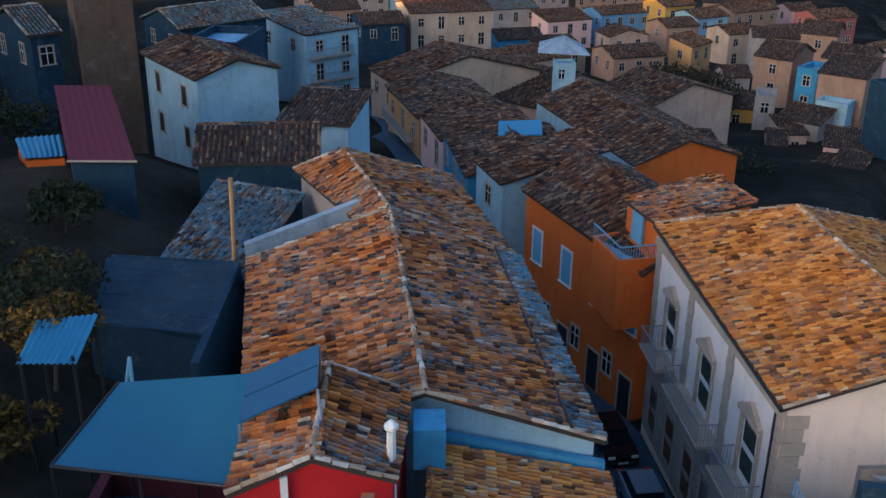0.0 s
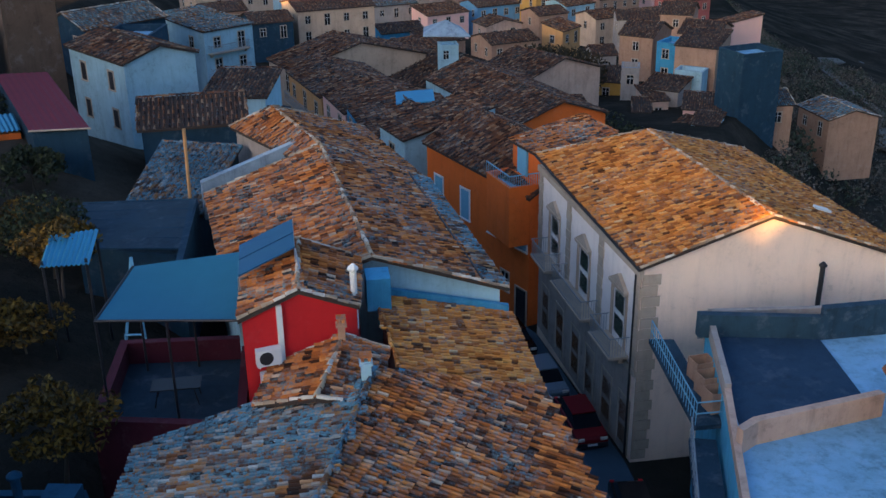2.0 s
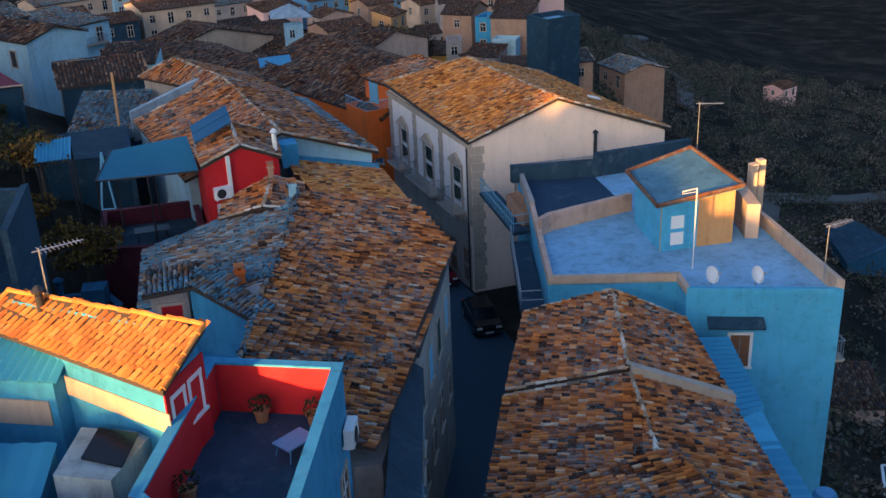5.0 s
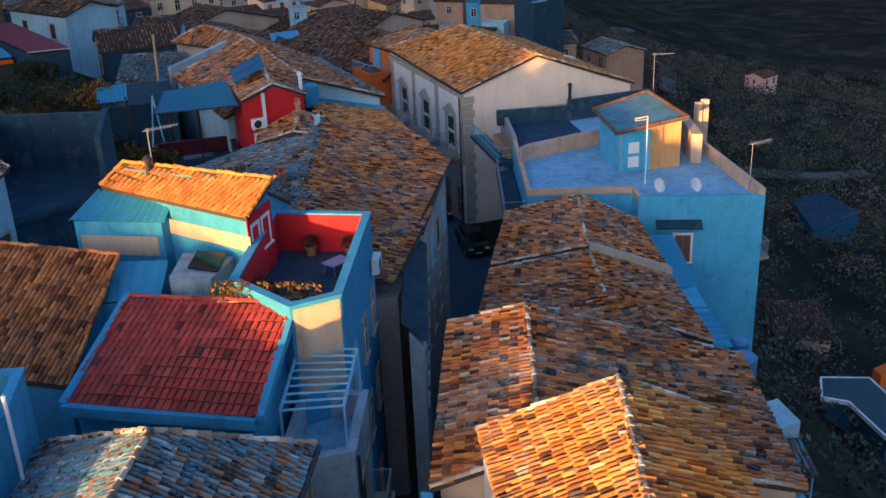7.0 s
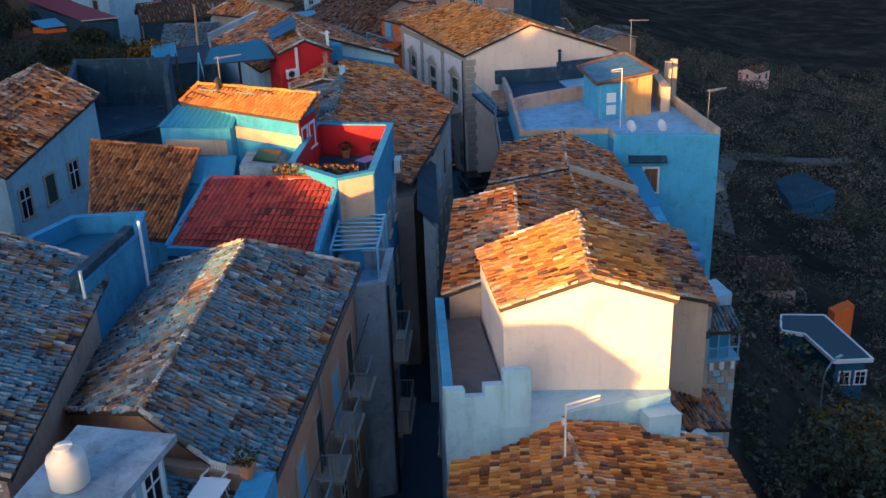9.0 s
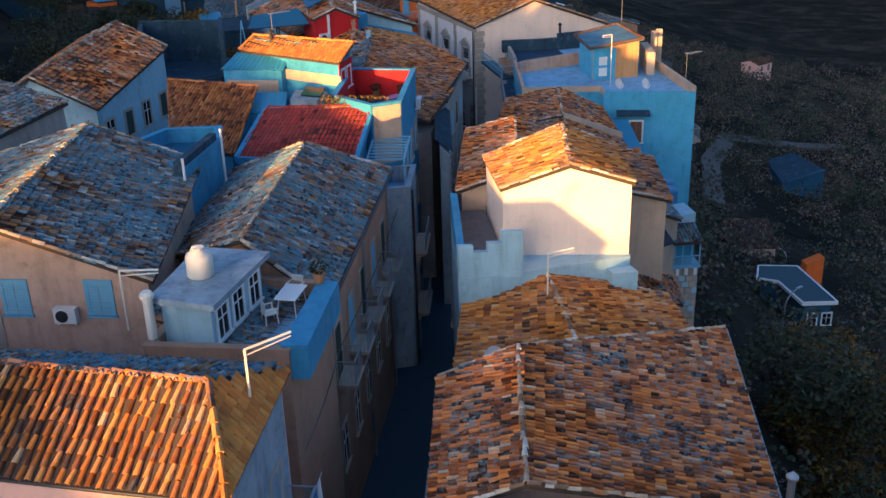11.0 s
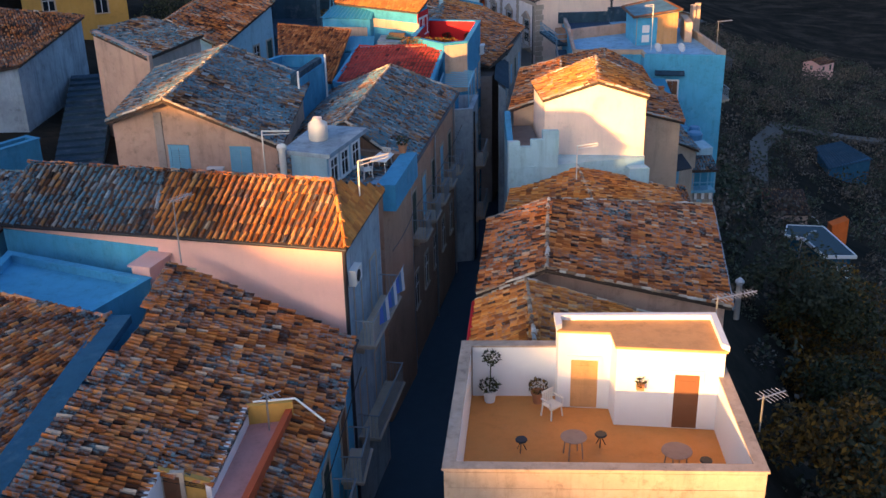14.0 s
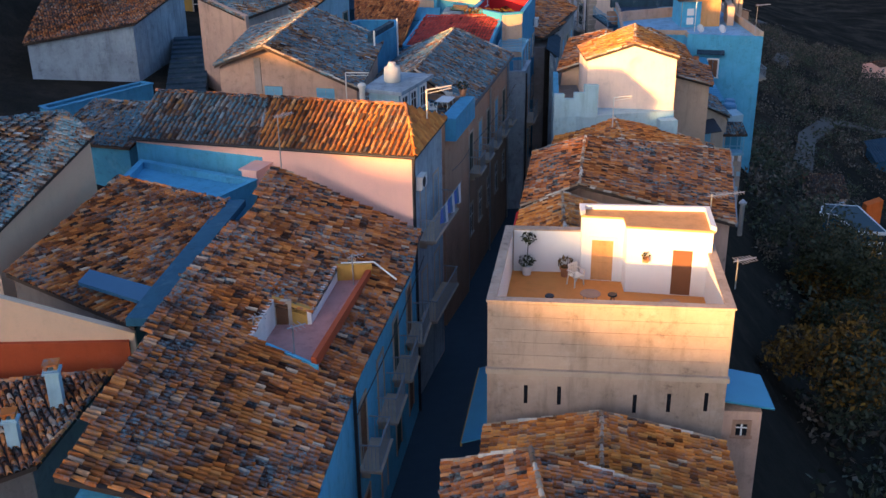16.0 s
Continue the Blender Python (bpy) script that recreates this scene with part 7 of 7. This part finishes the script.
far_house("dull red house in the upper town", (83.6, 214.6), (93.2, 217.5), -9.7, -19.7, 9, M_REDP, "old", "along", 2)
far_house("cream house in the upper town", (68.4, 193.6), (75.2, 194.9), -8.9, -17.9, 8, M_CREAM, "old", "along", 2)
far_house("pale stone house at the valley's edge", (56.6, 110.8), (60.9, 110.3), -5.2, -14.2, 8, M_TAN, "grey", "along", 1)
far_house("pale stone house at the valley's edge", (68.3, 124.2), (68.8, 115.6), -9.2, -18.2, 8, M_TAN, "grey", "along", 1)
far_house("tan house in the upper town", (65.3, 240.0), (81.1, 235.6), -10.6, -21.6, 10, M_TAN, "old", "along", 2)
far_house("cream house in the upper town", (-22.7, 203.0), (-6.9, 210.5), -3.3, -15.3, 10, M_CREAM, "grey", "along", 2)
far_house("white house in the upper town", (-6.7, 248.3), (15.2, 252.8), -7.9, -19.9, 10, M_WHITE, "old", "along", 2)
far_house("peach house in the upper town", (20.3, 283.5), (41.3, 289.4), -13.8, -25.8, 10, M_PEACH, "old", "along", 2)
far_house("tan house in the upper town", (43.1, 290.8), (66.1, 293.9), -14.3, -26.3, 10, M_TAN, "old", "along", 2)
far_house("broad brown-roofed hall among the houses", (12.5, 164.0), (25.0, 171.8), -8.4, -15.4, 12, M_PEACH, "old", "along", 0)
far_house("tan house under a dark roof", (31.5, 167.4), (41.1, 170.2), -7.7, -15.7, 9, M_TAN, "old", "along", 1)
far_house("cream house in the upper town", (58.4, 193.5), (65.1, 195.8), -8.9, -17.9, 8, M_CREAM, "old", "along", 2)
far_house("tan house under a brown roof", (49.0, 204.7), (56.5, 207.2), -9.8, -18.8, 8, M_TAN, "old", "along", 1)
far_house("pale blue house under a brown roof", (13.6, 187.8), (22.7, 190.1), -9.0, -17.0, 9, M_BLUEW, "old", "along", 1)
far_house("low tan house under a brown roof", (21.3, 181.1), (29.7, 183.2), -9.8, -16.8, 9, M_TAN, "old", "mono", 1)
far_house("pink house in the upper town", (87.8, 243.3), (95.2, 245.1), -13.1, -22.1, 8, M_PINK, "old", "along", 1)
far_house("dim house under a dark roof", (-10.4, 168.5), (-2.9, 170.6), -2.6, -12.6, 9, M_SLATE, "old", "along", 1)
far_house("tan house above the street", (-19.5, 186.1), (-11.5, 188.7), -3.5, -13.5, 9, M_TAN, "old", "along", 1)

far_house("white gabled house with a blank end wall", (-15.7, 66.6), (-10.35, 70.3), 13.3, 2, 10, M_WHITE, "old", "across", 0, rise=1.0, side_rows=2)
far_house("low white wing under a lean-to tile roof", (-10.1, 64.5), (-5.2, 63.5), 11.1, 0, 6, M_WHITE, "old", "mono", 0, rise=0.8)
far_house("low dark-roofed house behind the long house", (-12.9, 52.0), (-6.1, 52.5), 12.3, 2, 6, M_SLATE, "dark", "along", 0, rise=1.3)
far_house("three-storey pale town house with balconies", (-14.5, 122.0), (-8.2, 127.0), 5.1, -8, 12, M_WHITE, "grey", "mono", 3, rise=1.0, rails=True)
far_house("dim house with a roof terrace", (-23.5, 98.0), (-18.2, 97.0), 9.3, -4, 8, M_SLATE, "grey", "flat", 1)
far_house("dim bluish house under a dark roof", (-26.9, 111.2), (-18.2, 118.8), 7.8, -5, 9, M_SLATE, "grey", "along", 1, rise=1.6)
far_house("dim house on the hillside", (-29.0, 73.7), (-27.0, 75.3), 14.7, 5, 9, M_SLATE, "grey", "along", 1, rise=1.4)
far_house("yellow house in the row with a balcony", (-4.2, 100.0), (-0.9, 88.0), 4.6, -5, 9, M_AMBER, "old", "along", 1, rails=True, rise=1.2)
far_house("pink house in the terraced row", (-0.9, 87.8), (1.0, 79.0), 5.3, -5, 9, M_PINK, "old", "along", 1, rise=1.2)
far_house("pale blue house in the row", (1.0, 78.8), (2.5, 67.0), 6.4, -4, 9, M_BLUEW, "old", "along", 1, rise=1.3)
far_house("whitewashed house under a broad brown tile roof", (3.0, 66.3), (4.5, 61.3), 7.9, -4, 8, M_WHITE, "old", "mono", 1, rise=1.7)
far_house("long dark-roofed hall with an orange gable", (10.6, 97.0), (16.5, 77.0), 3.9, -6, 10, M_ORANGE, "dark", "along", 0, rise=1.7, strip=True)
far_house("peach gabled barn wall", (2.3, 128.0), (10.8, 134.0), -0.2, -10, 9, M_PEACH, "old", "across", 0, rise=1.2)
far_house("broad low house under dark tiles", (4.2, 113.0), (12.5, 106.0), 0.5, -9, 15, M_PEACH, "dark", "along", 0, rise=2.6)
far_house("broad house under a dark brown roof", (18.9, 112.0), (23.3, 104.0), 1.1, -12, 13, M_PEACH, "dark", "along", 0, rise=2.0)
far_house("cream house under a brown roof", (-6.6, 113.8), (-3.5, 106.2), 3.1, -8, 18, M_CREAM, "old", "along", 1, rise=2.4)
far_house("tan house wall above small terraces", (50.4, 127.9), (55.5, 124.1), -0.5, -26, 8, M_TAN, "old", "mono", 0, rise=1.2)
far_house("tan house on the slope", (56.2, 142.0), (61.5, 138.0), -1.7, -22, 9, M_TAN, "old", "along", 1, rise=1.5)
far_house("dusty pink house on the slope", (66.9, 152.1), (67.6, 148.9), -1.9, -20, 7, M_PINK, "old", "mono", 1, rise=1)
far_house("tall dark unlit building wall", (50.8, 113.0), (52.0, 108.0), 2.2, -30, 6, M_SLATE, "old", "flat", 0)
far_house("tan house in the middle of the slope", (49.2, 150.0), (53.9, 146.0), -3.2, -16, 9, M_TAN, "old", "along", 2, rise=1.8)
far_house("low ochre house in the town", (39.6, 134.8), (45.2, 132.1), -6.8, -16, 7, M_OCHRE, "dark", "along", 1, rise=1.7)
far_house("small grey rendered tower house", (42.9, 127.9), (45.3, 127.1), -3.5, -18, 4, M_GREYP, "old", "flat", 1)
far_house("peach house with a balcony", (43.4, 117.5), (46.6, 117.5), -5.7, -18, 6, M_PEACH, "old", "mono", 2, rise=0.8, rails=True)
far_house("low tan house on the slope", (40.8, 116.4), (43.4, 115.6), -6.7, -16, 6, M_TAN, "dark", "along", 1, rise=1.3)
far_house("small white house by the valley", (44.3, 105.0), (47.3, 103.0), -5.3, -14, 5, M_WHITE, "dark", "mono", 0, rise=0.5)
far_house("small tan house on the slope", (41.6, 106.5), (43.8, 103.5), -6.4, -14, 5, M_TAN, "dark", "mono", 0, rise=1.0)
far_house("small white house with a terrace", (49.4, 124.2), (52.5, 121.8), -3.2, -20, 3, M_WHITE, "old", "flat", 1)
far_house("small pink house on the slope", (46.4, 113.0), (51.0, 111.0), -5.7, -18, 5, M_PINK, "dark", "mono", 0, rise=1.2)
far_house("narrow bluish town house", (50.5, 135.0), (52.6, 133.0), -1.5, -20, 5, M_BLUEW, "old", "flat", 2)
far_house("grey house between the roofs", (43.9, 122.4), (48.1, 118.6), -4.9, -18, 5, M_GREYP, "dark", "mono", 1, rise=1.0)
far_house("pale blue house in the middle of the town", (45.2, 150.0), (49.5, 150.0), -6.6, -16, 6, M_GREYP, "dark", "along", 1, rise=1.2)
far_house("grey house on the slope", (65.1, 175.1), (70.7, 171.9), -4.8, -22, 8, M_TAN, "old", "along", 1, rise=1.8)
tw = flat_house("bell_turret", "small white turret above the roofs", [(13.8, 107.0), (16.0, 107.0), (16.0, 109.2), (13.8, 109.2)], -6, 5.0, 5.2, M_WHITE, M_DECK)
window(tw, (13.8, 107.0), (16.0, 107.0), 0.7, 3.6, 0.6, 1.0, M_WHITE)
part("sheet_roof", MB().add([(12.0, 108.4, 6.2), (17.6, 108.0, 6.0), (17.2, 112.4, 6.3), (12.6, 112.6, 6.4), (15.0, 110.4, 7.6), (12.0, 108.4, 6.05), (17.6, 108.0, 5.85), (17.2, 112.4, 6.15), (12.6, 112.6, 6.25)], [(0, 1, 4), (1, 2, 4), (2, 3, 4), (3, 0, 4), (8, 7, 6, 5), (0, 5, 6, 1), (1, 6, 7, 2), (2, 7, 8, 3), (3, 8, 5, 0)]), M_STAIN, tw, "pale blue hipped sheet roof")
part("sheet_roof", MB().slab([(5.2, 73.0, 7.6), (8.6, 73.6, 7.5), (8.8, 76.2, 7.9), (5.4, 75.4, 8.0)], 0.1), M_CORR, tw, "pale blue sheet roof panel")
# ---- cars ----
M_CARB = plain("black_car_paint", (0.012, 0.013, 0.016), 0.2, 0.1, 0.1)
M_CARR = plain("red_car_paint", (0.22, 0.015, 0.02), 0.22, 0.1, 0.1)
M_CARG = plain("silver_blue_car_paint", (0.25, 0.33, 0.40), 0.25, 0.4, 0.1)
for x, y, turn, m, label in ((10.9, 25.2, -6, M_CARB, "black car parked beside the flat-roofed house"), (10.6, 33.4, 3, M_CARR, "dark red car parked below the balconies"), (9.9, 38.6, 5, M_CARG, "silver-blue car parked below the balconies"), (9.3, 44.2, 8, M_CARB, "black car parked below the balconies")):
    car(x, y, float(ground_z(9, y)) + 0.04, turn, m, label)
SIGN = thing("street_sign", (7.3, 20.5, 0), "small pale square sign on a post", "sign")
part("post", MB().tube((7.0, 21.5, -0.2), (7.0, 21.5, 2.4), 0.03), M_METAL, SIGN)
part("plate", MB().box(6.65, 7.35, 21.46, 21.49, 1.9, 2.4), M_WPAINT, SIGN)

# ---- plants and the valley ----
rg = np.random.default_rng(21)
LEAF_BROWN = leaf_mat("brown_green_foliage", [(0, (0.03, 0.02, 0.01)), (0.6, (0.07, 0.045, 0.018)), (1, (0.12, 0.07, 0.025))])
YARD = ((-13.5, 31, 11.2, 3.6, 2.0, LEAF_AUT), (-11.5, 19.5, 9.2, 4.2, 2.0, LEAF_AUT), (-15, 36, 10, 4, 2.6, LEAF_DARK), (-17, 27, 9.5, 4, 2.4, LEAF_DARK), (-20, 40, 9.5, 5, 3, LEAF_DARK), (-22, 24, 9.5, 6, 3.4, LEAF_DARK), (-19, 31, 9.5, 4, 2.6, LEAF_AUT), (-26, 34, 10, 6, 4, LEAF_DARK), (-25, 18, 10, 6, 4, LEAF_DARK))
for x, y, z, hh, sp, m in YARD:
    tree(x, y, z, hh, sp, m, rg, "leafy garden tree with yellowing leaves" if m is LEAF_AUT else "dark leafy garden tree", 0.13, 18, 120)
for x, y, sp, m in ((-14.7, 28.6, 2.0, LEAF_AUT), (-17.0, 39.5, 2.0, LEAF_AUT), (-18.0, 46.0, 2.0, LEAF_DARK), (-25.5, 61.0, 3.4, LEAF_DARK), (-27, 54, 3.4, LEAF_DARK)):
    tree(x, y, float(ground_z(x, y)), sp * 1.3, sp, m, rg, "bushy garden tree in evening shade", 0.15, 18, 120)
tree(34.5, 136, -13, 11.5, 9.0, LEAF_BROWN, rg, "broad dark brown tree crown among the town roofs", 0.3, 70, 190)
tree(33.5, 104, -11, 8, 5.5, LEAF_DARK, rg, "dark tree beside the town houses", 0.25, 20, 110)
tree(14, 81, -2, 6, 3, LEAF_AUT, rg, "small tree among the roofs", 0.22, 14, 100)
for i in range(60):
    y = rg.uniform(-76, -8)
    edge = float(np.interp(y, (-120, -54, -25, 3, 30), (-44, -19, -8, 4.5, 12)))
    x = edge + rg.uniform(16.5, 40)
    z = float(ground_z(x, y))
    kind = rg.choice(3, p=(0.34, 0.50, 0.16))
    hh = rg.uniform(4.5, 8.5)
    tree(x, y, z, hh, hh * rg.uniform(0.5, 0.7), (LEAF_DARK, LEAF_AUT, LEAF_OLIVE)[kind], rg, ("dark leafy tree on the valley slope", "tree with yellowing leaves on the valley slope", "grey-green tree on the valley slope")[kind], 0.19, 20, 130)


def scrub(name, label, mat, n, k=80):
    """n bushes of k small leaves each, strewn over the valley side."""
    u, y = rg.uniform(0, 1, n), rg.uniform(-60, 330, n)
    edge = np.interp(y, (-120, -54, -25, 3, 30, 60, 100, 125, 215, 300, 600), (-44, -19, -8, 4.5, 12, 16, 36, 52, 90, 120, 200))
    x = edge + 16 + 230 * u ** 1.5
    s = rg.uniform(0.8, 2.6, n) * (1 + u)
    c = np.stack((x, y, ground_z(x, y) + s * 0.5), 1)
    d, p, q = (rg.normal(0, 1, (n, k, 3)) for _ in range(3))
    d /= np.linalg.norm(d, axis=2, keepdims=True)
    p /= np.linalg.norm(p, axis=2, keepdims=True)
    q = np.cross(p, q)
    q /= np.linalg.norm(q, axis=2, keepdims=True)
    sz = s[:, None, None]
    o = c[:, None, :] + d * sz * rg.uniform(0.5, 1.0, (n, k, 1)) * np.array((1, 1, 0.75))
    p, q = p * sz * 0.11, q * sz * 0.066
    V = np.stack((o - p, o + q, o + p, o - q), 2).reshape(-1, 3)
    mb = MB()
    mb.v, mb.f = V.tolist(), np.arange(len(V)).reshape(-1, 4).tolist()
    tagged(part(name, mb, mat), label, "bushes", kind="stuff")


scrub("scrub", "dark scrub bushes covering the valley sides", LEAF_OLIVE, 1500)
scrub("dry_scrub", "dry brown bushes covering the valley sides", leaf_mat("dry_brown_twigs", [(0, (0.05, 0.04, 0.032)), (0.6, (0.14, 0.11, 0.085)), (1, (0.26, 0.20, 0.15))]), 2000)
M_TRACK = plain("pale_track", (0.10, 0.09, 0.08), 0.9)
ribbon("road_valley", [(60, 60), (75, 85), (95, 110), (125, 125), (165, 150), (200, 160)], 1.6, M_TRACK, "pale country track in the valley", "road", 0.6, 0.6, True)
ribbon("road_hill", [(120, 180), (150, 230), (165, 290), (190, 340), (240, 400)], 2.2, M_TRACK, "pale country road climbing the far slope", "road", 1.0, 0.8, True)
far_house("small pale house in the valley", (198, 248), (206, 251), -57.0, -68, 8, M_PINK, "old", "along", 1)
far_house("small flat house in the valley", (112, 104), (121, 101), -44.0, -52, 6, M_BLUEW, "old", "mono", 1)
hut = thing("valley_hut", (96, 88, -40), "low hut under a blue sheet roof in the valley", "hut")
part("wall", MB().prism([(89.5, 83.5), (100.5, 86.5), (98.6, 93.5), (92.5, 92.0)], -44, -33.0), M_TEALP, hut)
corrugated("roof_sheet", [(89.0, 83.0, -33.0), (101.0, 86.2, -33.2), (99.0, 94.0, -31.6), (92.0, 92.4, -31.6)], hut, M_SLATE, 0.8, 0.06)
VILLA = thing("valley_villa", (40, 15, -20), "low villa with a dark teal flat roof and white edges", "house")
vp = [(38.5, 11.2), (41.7, 10.2), (43.2, 18.6), (39.6, 20.2), (37.7, 17.6), (39.2, 16.2)]
part("wall", MB().prism(inset(vp, 0.4), -26, -14.75), M_TEALP, VILLA)
part("roof", MB().prism(vp, -14.8, -14.55), plain("dark_teal_roof_felt", (0.03, 0.07, 0.09), 0.7), VILLA)
for i in range(6):
    a, b = vp[i], vp[(i + 1) % 6]
    part("roof_edge", MB().box(0, (Vector(a) - Vector(b)).length, -0.08, 0.1, -14.85, -14.5, at_wall(a, b, 0, 0)), M_WPAINT, VILLA)
for s in (0.9, 2.3):
    window(VILLA, inset(vp, 0.4)[0], inset(vp, 0.4)[1], s, -17.2, 0.8, 1.2, M_WPAINT)
part("orange_gable", MB().prism([(44.4, 18.6), (46.2, 18.2), (46.4, 19.4), (44.6, 19.8)], -24, 0, [-14.6, -13.9, -13.9, -14.6]), M_ORANGE, VILLA, "orange plastered end wall")
far_house("low shed with a pale roof edge", (45.0, 33.0), (50.0, 31.0), -18.5, -28, 6, M_PEACH, "old", "mono", 0)
street_lamp(53.9, 34.3, -27, 6.5, 2.4)
street_lamp(27, -1, -12, 6.0, 0.3)

# ---- single tiles of the roofs ----
for me, ob, m in PENDING:
    t = bpy.data.objects.new("tile", me)
    scene.collection.objects.link(t)
    t.parent = ob
    t.matrix_basis = m
